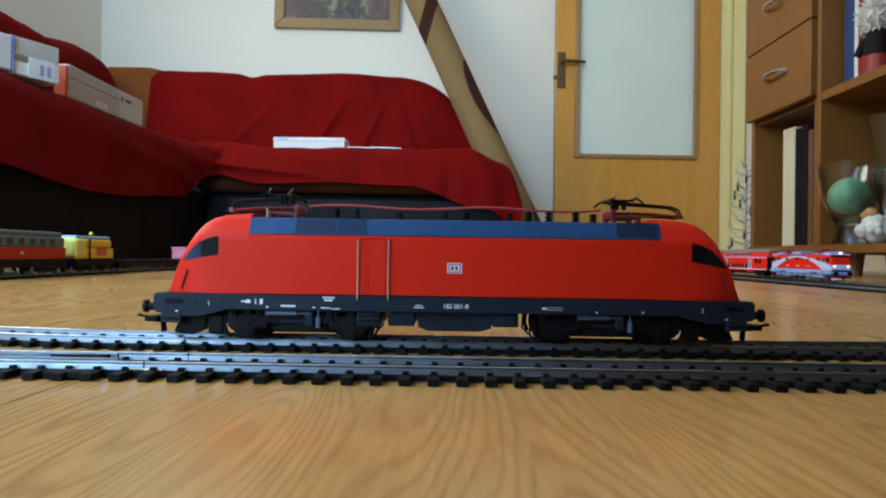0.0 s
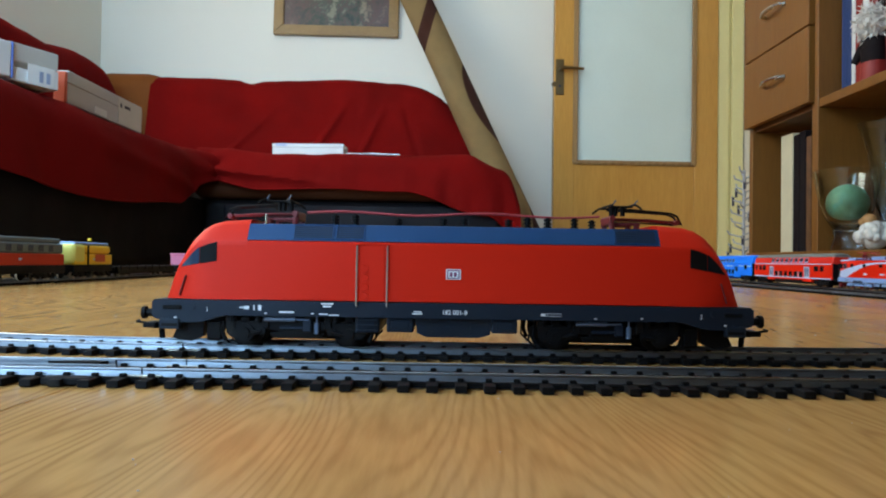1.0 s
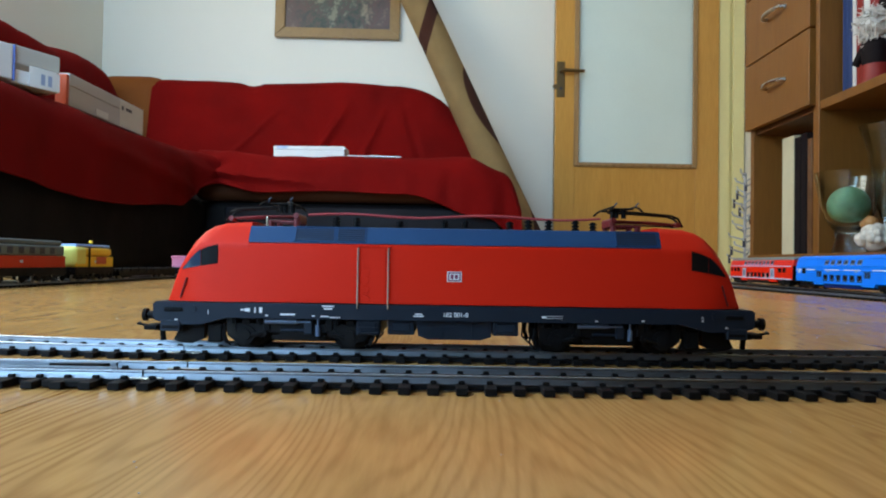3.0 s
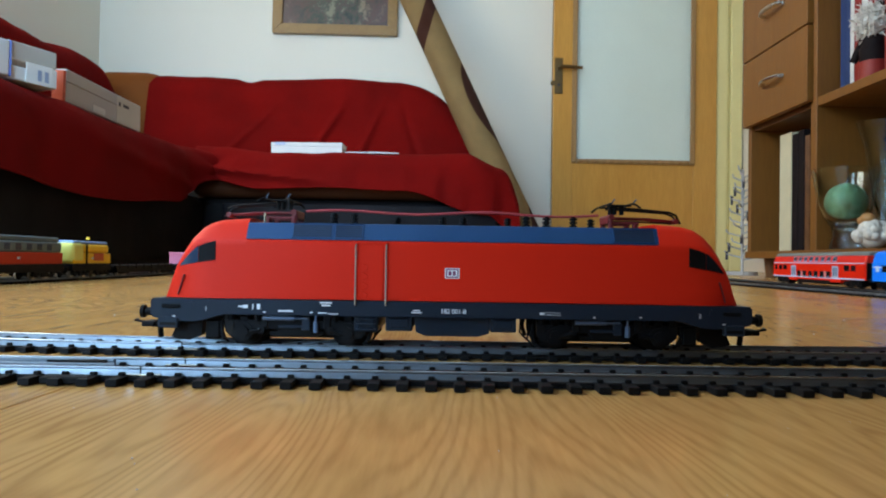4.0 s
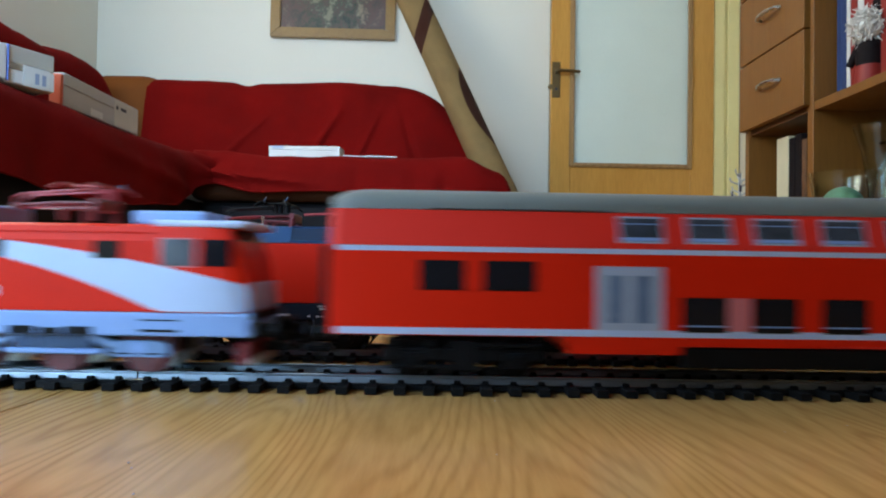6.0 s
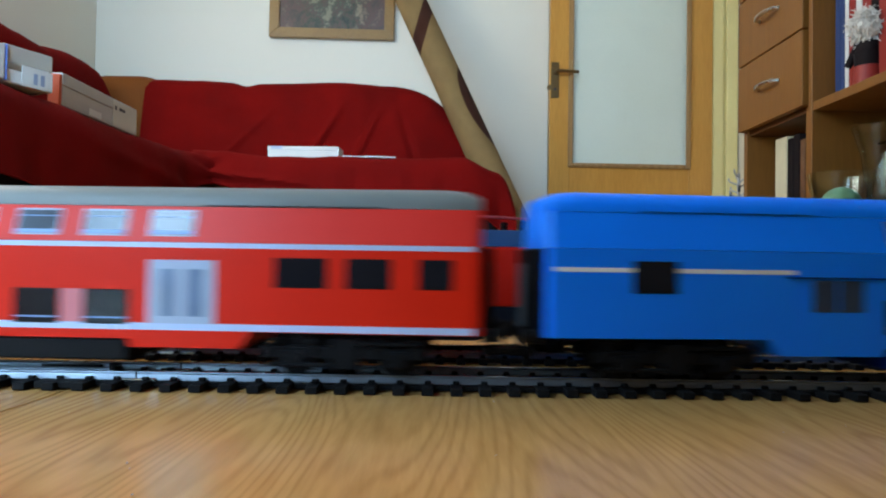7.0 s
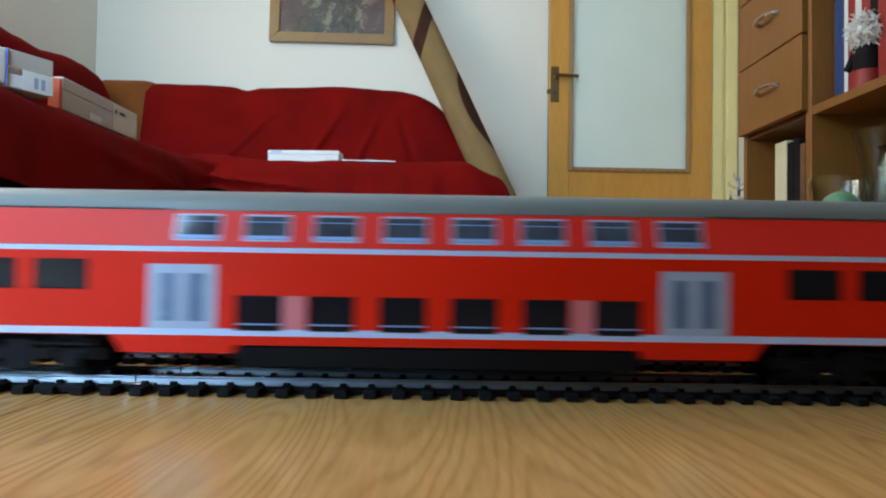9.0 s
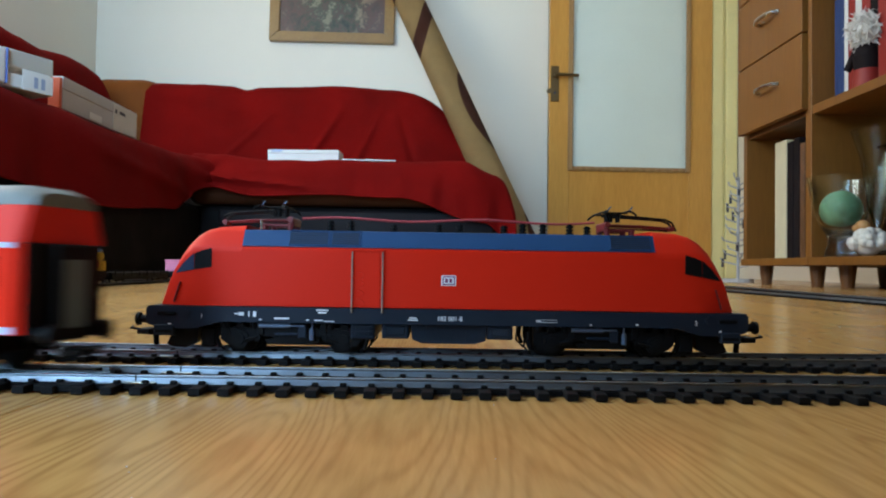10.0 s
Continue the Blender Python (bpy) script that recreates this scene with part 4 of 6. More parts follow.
def way(pieces, x, y, heading):
    """A track's centre line from straights ("s", length) and curves ("c", radius, degrees; positive turns left)."""
    runs, s = [], 0.0
    for p in pieces:
        if p[0] == "s":
            runs.append((s, p[1], x, y, heading, 0.0))
            x, y, l = x + p[1] * math.cos(heading), y + p[1] * math.sin(heading), p[1]
        else:
            k = (1 if p[2] > 0 else -1) / p[1]
            l = p[1] * abs(radians(p[2]))
            runs.append((s, l, x, y, heading, k))
            x += (math.sin(heading + k * l) - math.sin(heading)) / k
            y += (math.cos(heading) - math.cos(heading + k * l)) / k
            heading += k * l
        s += l

    def at(d):
        for s0, l, x0, y0, h0, k in runs:
            if d <= s0 + l or s0 + l >= s - 1e-9:
                u = d - s0
                if not k:
                    return x0 + u * math.cos(h0), y0 + u * math.sin(h0), h0
                return x0 + (math.sin(h0 + k * u) - math.sin(h0)) / k, y0 + (math.cos(h0) - math.cos(h0 + k * u)) / k, h0 + k * u
    return at, s


# outer loop, in the way the train goes: towards the camera on the right, past it to the left, and away again
YF, YN = 0.2026, 0.258
LEAN = math.atan(0.0746)
R_IN, R_OUT = 0.385, 0.40
turn = math.degrees(math.pi / 2 - LEAN)
X_END = 0.597 + 0.0746 * (YF + R_IN * (1 - math.sin(LEAN)) - 0.970)      # where the curve begins
Y_END = YF + R_IN * (1 - math.sin(LEAN))
X_FRONT = X_END - R_IN * math.cos(LEAN)
FAR = 1.7
outer, outer_len = way([("s", FAR), ("c", R_IN, -turn), ("s", X_FRONT + 0.17), ("c", R_OUT, -90), ("s", 1.3)],
                       X_END + FAR * math.sin(LEAN), Y_END + FAR * math.cos(LEAN), -math.pi / 2 - LEAN)
ARC_END = FAR + R_IN * radians(turn)          # the run at which the front straight begins, at X_FRONT
inner, inner_len = way([("s", 1.1), ("c", 0.39, -90), ("s", 0.225), ("c", 0.41, -90), ("s", 1.3)], 0.515, YN + 0.39 + 1.1, -math.pi / 2)


def track(label, at, length, near, reach):
    """Two rails on a ladder of sleepers; near: the stretch whose sleepers are pieces of their own."""
    ob = thing("model_railway_track", label, "track", "model railway tracks")
    for s in (-1, 1):
        rings = []
        n = int(length / 0.012)
        for i in range(n + 1):
            x, y, h = at(length * i / n)
            nx, ny = -math.sin(h), math.cos(h)
            ring = []
            half = ((0.0008, -0.0025), (0.0008, -0.0023), (0.00065, -0.0021), (0.00045, -0.0012), (0.0003, -0.0008), (0.00055, -0.0006), (0.00057, -0.0003), (0.0005, -0.0001), (0.00033, 0.0))
            for a, z in half + tuple((-a, z) for a, z in half[::-1]):
                o = s * 0.0088 + a
                ring.append((x + nx * o, y + ny * o, RAIL_Z + z))
            rings.append(ring)
        bm = loft(rings)
        for f in bm.faces:
            if min(v.co.z for v in f.verts) > RAIL_Z - 0.00012:
                f.material_index = 1
        part("rail", bm, [M["rail"], M["rail_top"]], ob, "bright nickel silver rail")
    bm = bmesh.new()
    box(bm, -0.00165, 0.00165, -reach, reach, 0, 0.002, 0.0002, 1)
    for s in (-1, 1):
        for q in (-1, 1):
            box(bm, -0.0009, 0.0009, s * 0.0088 + q * 0.0017 - 0.0006, s * 0.0088 + q * 0.0017 + 0.0006, 0.002, 0.0030, 0.0002, 1)
    first = part("sleeper", bm, M["sleeper"], ob)
    far_bm = bmesh.new()
    used = False
    for i in range(int(length / PITCH)):
        x, y, h = at((i + 0.5) * PITCH)
        m = Matrix.Translation((x, y, 0.0002)) @ Matrix.Rotation(h, 4, "Z")
        if near[0] < x < near[1] and y < near[2]:
            sl = first if not used else new("sleeper", first.data)
            used = True
            sl.parent, sl.matrix_basis = ob, m
        else:
            box(far_bm, -0.00165, 0.00165, -reach, reach, 0, 0.0025, m=m)
    for s in (-1, 1):
        for i in range(int(length / 0.02)):
            x, y, h = at((i + 0.5) * 0.02)
            box(far_bm, -0.0101, 0.0101, s * 0.0088 - 0.0016, s * 0.0088 + 0.0016, 0.0004, 0.0017, m=Matrix.Translation((x, y, 0.0)) @ Matrix.Rotation(h, 4, "Z"))
    tagged(part("sleeper_bed", far_bm, M["sleeper"], ob), kind="stuff")
    return ob


track_outer = track("outer loop of model track with black plastic sleepers", outer, outer_len, (-0.24, 0.24, 0.35), 0.0170)
track_inner = track("inner loop of model track with black plastic sleepers", inner, inner_len, (-0.24, 0.26, 0.40), 0.0145)
# turnout pieces on the outer track: check rail, blade, joiners, point motor cover
bm = bmesh.new()
box(bm, -0.165, -0.0985, YF + 0.0045, YF + 0.0055, 0.002, 0.0046, 0.0002, 1)
part("check_rail", bm, M["rail"], track_outer, "short check rail of a turnout")
bm = bmesh.new()
box(bm, -0.20, -0.094, YF - 0.0045, YF - 0.0036, 0.002, 0.0046, 0.0002, 1, m=pose(0, 0, 0, 0, 0, 0))
part("check_rail", bm, M["rail"], track_outer, "short check rail of a turnout")
part("frog", prism(bmesh.new(), [(-0.118, YF + 0.0028), (-0.100, YF + 0.0062), (-0.102, YF + 0.0012)], 0.002, 0.0043, "z"), M["gear"], track_outer, "black turnout frog")
part("point_cover", box(bmesh.new(), -0.110, -0.0965, YF - 0.0150, YF - 0.0105, 0.0003, 0.0024, 0.0004, 1), M["sleeper"], track_outer, "black plastic point cover")
for jx, jy in ((-0.0845, YF - 0.0088), (-0.0785, YF + 0.0088)):
    part("rail_joiner", box(bmesh.new(), jx - 0.006, jx + 0.006, jy - 0.0014, jy + 0.0014, 0.0019, 0.0027, 0.0002, 1), M["handle"], track_outer, "nickel rail joiner")
    part("rail_gap", box(bmesh.new(), jx - 0.0002, jx + 0.0002, jy - 0.0006, jy + 0.0006, 0.0026, 0.00453), M["gear"], track_outer)
for jx, jy in ((-0.094, YN - 0.0088),):
    part("rail_joiner", box(bmesh.new(), jx - 0.006, jx + 0.006, jy - 0.0014, jy + 0.0014, 0.0019, 0.0027, 0.0002, 1), M["handle"], track_inner, "nickel rail joiner")
    part("rail_gap", box(bmesh.new(), jx - 0.0002, jx + 0.0002, jy - 0.0006, jy + 0.0006, 0.0026, 0.00453), M["gear"], track_inner)


# ---- running gear ----
def wheelset(parent, x, r, tyre, face):
    """One axle with two wheels, turning about its own y axis."""
    bm = bmesh.new()
    for s in (-1, 1):
        rod(bm, (0, s * 0.0072, 0), (0, s * 0.0080, 0), r + 0.0009, seg=28)
        rod(bm, (0, s * 0.0080, 0), (0, s * 0.0103, 0), r, seg=28)
    n = len(bm.faces)
    for s in (-1, 1):
        rod(bm, (0, s * 0.0103, 0), (0, s * 0.0107, 0), r * 0.78, seg=24)
        for k in range(4):
            box(bm, -0.0006, 0.0006, s * 0.0107 - 0.0003, s * 0.0107 + 0.0003, 0, r * 0.74, m=Matrix.Rotation(k * 1.5708, 4, "Y"))
    rod(bm, (0, -0.0105, 0), (0, 0.0105, 0), 0.001)
    bm.faces.ensure_lookup_table()
    for f in bm.faces[n:]:
        f.material_index = 1
    ws = part("wheelset", bm, [tyre, face], parent)
    ws.matrix_basis = pose(x, 0, r)
    return ws


def sideframe(bm, x0, x1, s, ys, z0, z1, axles, r):
    """The outside frame of a bogie: beam, axle boxes, springs, steps."""
    y0, y1 = sorted((s * ys, s * (ys - 0.0028)))
    box(bm, x0, x1, y0, y1, z0 + 0.35 * (z1 - z0), z0 + 0.75 * (z1 - z0), 0.0004, 1)
    for a in axles:
        yb0, yb1 = sorted((s * (ys + 0.0012), s * (ys - 0.002)))
        box(bm, a - 0.0032, a + 0.0032, yb0, yb1, z0 + 0.1 * (z1 - z0), z0 + 0.62 * (z1 - z0), 0.0005, 1)
        rod(bm, (a, s * (ys + 0.0017), z0 + 0.36 * (z1 - z0)), (a, s * (ys - 0.001), z0 + 0.36 * (z1 - z0)), 0.0018, seg=12)
        for q in (-0.0052, 0.0052):
            rod(bm, (a + q, s * ys, z0 + 0.42 * (z1 - z0)), (a + q, s * ys, z1), 0.0012, seg=8)
    mid = (x0 + x1) / 2
    yb0, yb1 = sorted((s * (ys + 0.0008), s * (ys - 0.002)))
    box(bm, mid - 0.004, mid + 0.004, yb0, yb1, z0 + 0.05 * (z1 - z0), z1, 0.0004, 1)
    rod(bm, (x0 + 0.002, s * (ys + 0.0008), z0 + 0.86 * (z1 - z0)), (mid - 0.004, s * (ys + 0.0008), z0 + 0.86 * (z1 - z0)), 0.0006, seg=6)
    rod(bm, (mid + 0.004, s * (ys + 0.0008), z0 + 0.2 * (z1 - z0)), (x1 - 0.002, s * (ys + 0.0008), z0 + 0.2 * (z1 - z0)), 0.0006, seg=6)


def bogie(vehicle, x, base, r, colour, tyre, face, ys=0.0148, ztop=0.0125, bolts=None):
    bg = new("bogie")
    bg.parent, bg.matrix_basis = vehicle, pose(x, 0, 0)
    half = base / 2 + 0.009
    for s in (-1, 1):
        bm = bmesh.new()
        sideframe(bm, -half, half, s, ys, 0.0015, ztop, (-base / 2, base / 2), r)
        part("side_frame", bm, colour, bg)
    part("bolster", box(bmesh.new(), -half * 0.8, half * 0.8, -0.0065, 0.0065, 0.005, ztop + 0.001, 0.0005, 1), M["gear"], bg)
    return bg, [wheelset(bg, -base / 2, r, tyre, face), wheelset(bg, base / 2, r, tyre, face)]


def buffers(vehicle, x, d, z=0.0118, head=0.0030):
    """Buffers, coupling and hoses on the end at x, facing d."""
    for s in (-1, 1):
        bm = rod(bmesh.new(), (x, s * 0.0100, z), (x + d * 0.005, s * 0.0100, z), head * 0.75, head * 0.6, 12)
        rod(bm, (x + d * 0.005, s * 0.0100, z), (x + d * 0.0062, s * 0.0100, z), head, seg=16)
        part("buffer", bm, M["gear"], vehicle, "black buffer")
    bm = box(bmesh.new(), min(x, x + d * 0.006), max(x, x + d * 0.006), -0.002, 0.002, z - 0.0066, z - 0.004, 0.0003, 1)
    box(bm, min(x + d * 0.004, x + d * 0.009), max(x + d * 0.004, x + d * 0.009), -0.0042, 0.0042, z - 0.0062, z - 0.0042, 0.0004, 1)
    tube(bm, [(x + d * 0.008, -0.003, z - 0.0045), (x + d * 0.0115, -0.003, z - 0.0040), (x + d * 0.013, 0.002, z - 0.0040)], 0.0005)
    rod(bm, (x + d * 0.004, 0.001, z - 0.006), (x + d * 0.0035, 0.001, z - 0.0105), 0.0011, seg=8)
    part("coupler", bm, M["gear"], vehicle, "black hook coupler")


def heavy_bogie(vehicle, x, base, r):
    """A locomotive bogie: beam, round axle boxes with links, coil springs, dampers, brake hangers, sand pipes."""
    bg = new("bogie")
    bg.parent, bg.matrix_basis = vehicle, pose(x, 0, 0)
    half, ys = base / 2 + 0.0062, 0.0150
    for s in (-1, 1):
        bm = bmesh.new()
        yb = sorted((s * ys, s * (ys - 0.0022)))
        prism(bm, [(-half, 0.0066), (-half, 0.0092), (half, 0.0092), (half, 0.0066), (half - 0.004, 0.0062), (0.007, 0.0062), (0.005, 0.0042), (-0.005, 0.0042), (-0.007, 0.0062), (-half + 0.004, 0.0062)], *yb)
        for a in (-base / 2, base / 2):
            rod(bm, (a, s * (ys - 0.002), 0.0052), (a, s * (ys + 0.0006), 0.0052), 0.0034, seg=18)
            rod(bm, (a, s * (ys + 0.0006), 0.0052), (a, s * (ys + 0.0013), 0.0052), 0.0019, seg=14)
            q = 1 if a < 0 else -1
            tube(bm, [(a, s * (ys + 0.0002), 0.0042), (a + q * 0.0062, s * (ys + 0.0002), 0.0058)], 0.0010, 6)
            rod(bm, (a + q * 0.0062, s * (ys - 0.001), 0.0058), (a + q * 0.0062, s * (ys + 0.0008), 0.0058), 0.0014, seg=10)
            # brake hanger and sand pipe outside the wheel
            tube(bm, [(a - q * 0.0078, s * (ys - 0.0012), 0.0090), (a - q * 0.0082, s * (ys - 0.0012), 0.0052), (a - q * 0.0070, s * (ys - 0.0012), 0.0020)], 0.0008, 6)
            tube(bm, [(a - q * 0.0090, s * (ys - 0.002), 0.0090), (a - q * 0.0094, s * (ys - 0.003), 0.0035), (a - q * 0.0068, s * (ys - 0.005), 0.0008)], 0.0004, 5)
            box(bm, *sorted((a - 0.0016, a + 0.0016)), *yb, 0.0086, 0.0108, 0.0003, 1)
        for q in (-1, 1):
            prism(bm, [(q * (half + 0.0006), 0.0108), (q * (half + 0.0002), 0.0050), (q * (half - 0.0022), 0.0030), (q * (half - 0.0040), 0.0034), (q * (half - 0.0028), 0.0062), (q * (half - 0.0026), 0.0108)], *sorted((s * (ys + 0.0004), s * (ys - 0.0016))))
            box(bm, *sorted((q * 0.0098, q * 0.0124)), *sorted((s * (ys + 0.0006), s * (ys - 0.001))), 0.0066, 0.0112, 0.0003, 1)
        prism(bm, [(-0.0098, 0.0052), (-0.0086, 0.0036), (0.0086, 0.0036), (0.0098, 0.0052)], *sorted((s * (ys - 0.0004), s * (ys - 0.0018))))
        side = part("side_frame", bm, M["gear"], bg)
        for a in (-base / 2 - 0.0048, -base / 2 + 0.0048, base / 2 - 0.0048, base / 2 + 0.0048):
            bm = bmesh.new()
            for k in range(4):
                rod(bm, (a, s * (ys - 0.0006), 0.0090 + 0.0008 * k), (a, s * (ys - 0.0006), 0.0095 + 0.0008 * k), 0.0015, seg=10)
            rod(bm, (a, s * (ys - 0.0006), 0.0088), (a, s * (ys - 0.0006), 0.0122), 0.0011, seg=8)
            part("spring", bm, M["gear"], side)
        bm = rod(bmesh.new(), (-0.0115, s * (ys + 0.0008), 0.0100), (-0.0005, s * (ys + 0.0008), 0.0100), 0.0008, seg=8)
        rod(bm, (-0.0005, s * (ys + 0.0008), 0.0100), (0.0045, s * (ys + 0.0008), 0.0100), 0.0004, seg=6)
        part("damper", bm, M["damper"], side, "steel damper with a blue highlight in its colour")
        bm = rod(bmesh.new(), (0.0072, s * (ys + 0.0006), 0.0050), (0.0072, s * (ys + 0.0006), 0.0088), 0.0009, seg=8)
        rod(bm, (0.0072, s * (ys + 0.0006), 0.0088), (0.0072, s * (ys + 0.0006), 0.0118), 0.0004, seg=6)
        part("damper", bm, M["damper"], side, "steel damper with a blue highlight in its colour")
        bm = rod(bmesh.new(), (-0.0060, s * (ys + 0.0005), 0.0070), (0.0040, s * (ys + 0.0005), 0.0070), 0.0005, seg=6)
        box(bm, 0.0022, 0.0052, *sorted((s * (ys - 0.001), s * (ys + 0.0010))), 0.0056, 0.0104, 0.0003, 1)
        part("pull_rod", bm, M["loco_black"], side)
    part("bolster", box(bmesh.new(), -half * 0.96, half * 0.96, -0.0066, 0.0066, 0.0022, 0.0112, 0.0005, 1), M["gear"], bg)
    return bg, [wheelset(bg, -base / 2, r, M["gear"], M["gear"]), wheelset(bg, base / 2, r, M["gear"], M["gear"])]


# ---- red electric locomotive standing on the inner track ----
def pantograph(parent, x, d, arm="gear"):
    """A folded pantograph, its knee pointing to d."""
    pg = new("pantograph")
    pg.parent, pg.matrix_basis = parent, pose(x, 0, 0.0436)
    bm = bmesh.new()
    for s in (-1, 1):
        rod(bm, (-d * 0.0045, s * 0.006, -0.0008), (-d * 0.0045, s * 0.006, 0.0030), 0.0012, 0.0009, seg=10)
        rod(bm, (d * 0.0045, s * 0.006, -0.0008), (d * 0.0045, s * 0.006, 0.0022), 0.0011, seg=10)
        box(bm, -0.0058, 0.0058, s * 0.006 - 0.0005, s * 0.006 + 0.0005, 0.0020, 0.0030, 0.0002, 1)
    box(bm, *sorted((-d * 0.0058, -d * 0.0036)), -0.0066, 0.0066, 0.0022, 0.0052, 0.0005, 2)
    rod(bm, (-d * 0.0046, -0.0075, 0.0046), (-d * 0.0046, 0.0075, 0.0046), 0.0011, seg=12)
    part("base_frame", bm, M["panto_red"], pg, "dark red pantograph base")
    bm = tube(bmesh.new(), [(-d * 0.004, -0.0028, 0.0046), (d * 0.010, -0.0024, 0.0044), (d * 0.0205, -0.0020, 0.0036)], 0.0005)
    tube(bm, [(-d * 0.004, 0.0028, 0.0046), (d * 0.010, 0.0024, 0.0044), (d * 0.0205, 0.0020, 0.0036)], 0.0005)
    rod(bm, (d * 0.0205, -0.0036, 0.0036), (d * 0.0205, 0.0036, 0.0036), 0.0010, seg=10)
    part("lower_arm", bm, M["panto_red"], pg, "dark red folded arm")
    bm = bmesh.new()
    for s in (-1, 1):
        tube(bm, [(d * 0.0225, s * 0.001, 0.0036), (d * 0.0208, s * 0.0022, 0.0060), (d * 0.0182, s * 0.0026, 0.0070), (d * 0.007, s * 0.0036, 0.0078), (-d * 0.004, s * 0.005, 0.0084)], 0.00042)
    tube(bm, [(d * 0.0200, 0, 0.0030), (d * 0.006, 0, 0.0034), (-d * 0.003, 0, 0.0034)], 0.00032)
    tube(bm, [(d * 0.0225, -0.001, 0.0034), (d * 0.0232, 0, 0.0032), (d * 0.0225, 0.001, 0.0034)], 0.00038)
    for q in (-0.0030, -0.0015, 0.0012):
        rod(bm, (-d * 0.0015 + q, -0.0048, 0.0056), (-d * 0.0015 + q, -0.0048, 0.0092), 0.0009, seg=8)
    part("upper_arm", bm, M[arm], pg, "thin black folded arm" if arm == "gear" else "thin red folded arm")
    bm = bmesh.new()
    for q, lean in ((-0.0055, -0.0016), (0.0025, 0.0014)):
        tube(bm, [(q + lean * 1.3, -0.0132, 0.0076), (q + lean * 0.5, -0.0122, 0.0088), (q, -0.0105, 0.0094), (q, 0.0105, 0.0094), (q + lean * 0.5, 0.0122, 0.0088), (q + lean * 1.3, 0.0132, 0.0076)], 0.00042)
    for y in (-0.006, 0.006):
        rod(bm, (-0.0060, y, 0.0090), (0.0030, y, 0.0090), 0.0004, seg=6)
    part("collector_head", bm, M[arm], pg, "folded collector head")
    bm = bmesh.new()
    for q in (-0.0050, 0.0028):
        tube(bm, [(q, -0.0095, 0.0094), (q + 0.0003, -0.0098, 0.0103), (q + 0.0010, -0.0100, 0.0110)], 0.0003)
    part("horn", bm, M["damper"], pg, "thin steel horns")
    return pg


taurus = thing("electric_locomotive", "red and slate grey model electric locomotive on the inner track", "locomotive", m=pose(0.0038, YN, RAIL_Z))
HL = 0.106                      # half the length of the frame
nose = [(0.0036, 0.0172), (0.0046, 0.0205), (0.0062, 0.0262), (0.0082, 0.0318), (0.0100, 0.0350), (0.0128, 0.0388), (0.0160, 0.0418), (0.0195, 0.0438), (0.0240, 0.0450), (0.0330, 0.0456)]


def taurus_ring(x, top, w):
    z1, z2 = min(0.0380, top - 0.0040 * min(1, (top - 0.017) / 0.02)), min(0.0440, top - 0.0008)
    zs = [(w, 0.0168), (w, z1 - 0.12 * (z1 - 0.0168)), (w, z1 - 0.0006), (w - 0.0004, z1), (w - 0.0026, z2 - 0.001), (w - 0.0036, z2 - 0.0002), (w - 0.0055, top - 0.0002), (w - 0.009, top)]
    if z1 <= 0.0168:
        zs = [(w, 0.0168), (w, 0.0169), (w, 0.0170), (w, 0.0171), (w - 0.001, 0.0172), (w - 0.002, 0.0173), (w - 0.004, top), (w - 0.006, top)]
    half = [(x, -y, z) for y, z in zs]
    return half + [(x, y, z) for _, y, z in [(0, *q) for q in zs[::-1]]]


def nose_w(a):
    return 0.0172 - 0.0046 * max(0.0, 1 - (a - 0.0036) / 0.017) ** 2


cabs = []
for d in (-1, 1):
    rings = [[(d * (HL - a), y, z) for _, y, z in taurus_ring(0, t, nose_w(a))] for a, t in nose]
    cabs.append(part("cab", loft(rings), M["loco_red"], taurus, "rounded traffic red cab", True))
XB = HL - 0.033
body_ring = [(-0.0172, 0.0168), (-0.0172, 0.0376), (-0.0168, 0.0379), (0.0168, 0.0379), (0.0172, 0.0376), (0.0172, 0.0168)]
bm = loft([[(x, y, z) for y, z in body_ring] for x in (-XB, XB)])
bmesh.ops.bevel(bm, geom=[e for e in bm.edges if e.calc_length() > 0.1], offset=0.0003, segments=2, affect="EDGES")
part("body", bm, M["loco_red"], taurus, "matt traffic red body side")
for s in (-1, 1):
    # lower cab side carries on the body's red
    roof_panel = part("roof_panel", loft([[(x, s * 0.0170, 0.0380), (x, s * 0.0168, 0.0386), (x, s * 0.0140, 0.0438), (x, s * 0.0125, 0.0440), (x, s * 0.012, 0.0380)] for x in (-XB, XB)]), M["loco_grey"], taurus, "slate grey sloped roof panel")
    for x0, x1 in ((-0.0565, -0.0430), (-0.0415, -0.0320), (0.0575, 0.0715)):
        bm = bmesh.new()
        p = lambda x, k, o: (x, s * (0.0168 - 0.0028 * k + o * 0.88), 0.0386 + 0.0052 * k + o * 0.47)
        for k in range(6):
            k0, k1 = 0.08 + 0.14 * k, 0.16 + 0.14 * k
            vs = [bm.verts.new(p(x, kk, o)) for kk in (k0, k1) for x in (x0, x1) for o in (0.0, 0.0003)]
            bmesh.ops.convex_hull(bm, input=vs)
        grille = part("louvre", bm, M["loco_grille"], roof_panel, "dark slatted grille")
        rim = bmesh.new()
        for xa, xb, ka, kb in ((x0 - 0.0004, x1 + 0.0004, 0.0, 0.05), (x0 - 0.0004, x1 + 0.0004, 0.95, 1.0), (x0 - 0.0004, x0, 0.0, 1.0), (x1, x1 + 0.0004, 0.0, 1.0)):
            bmesh.ops.convex_hull(rim, input=[rim.verts.new(p(x, kk, o)) for kk in (ka, kb) for x in (xa, xb) for o in (-0.0002, 0.0004)])
        part("grille_rim", rim, M["loco_grey"], grille)
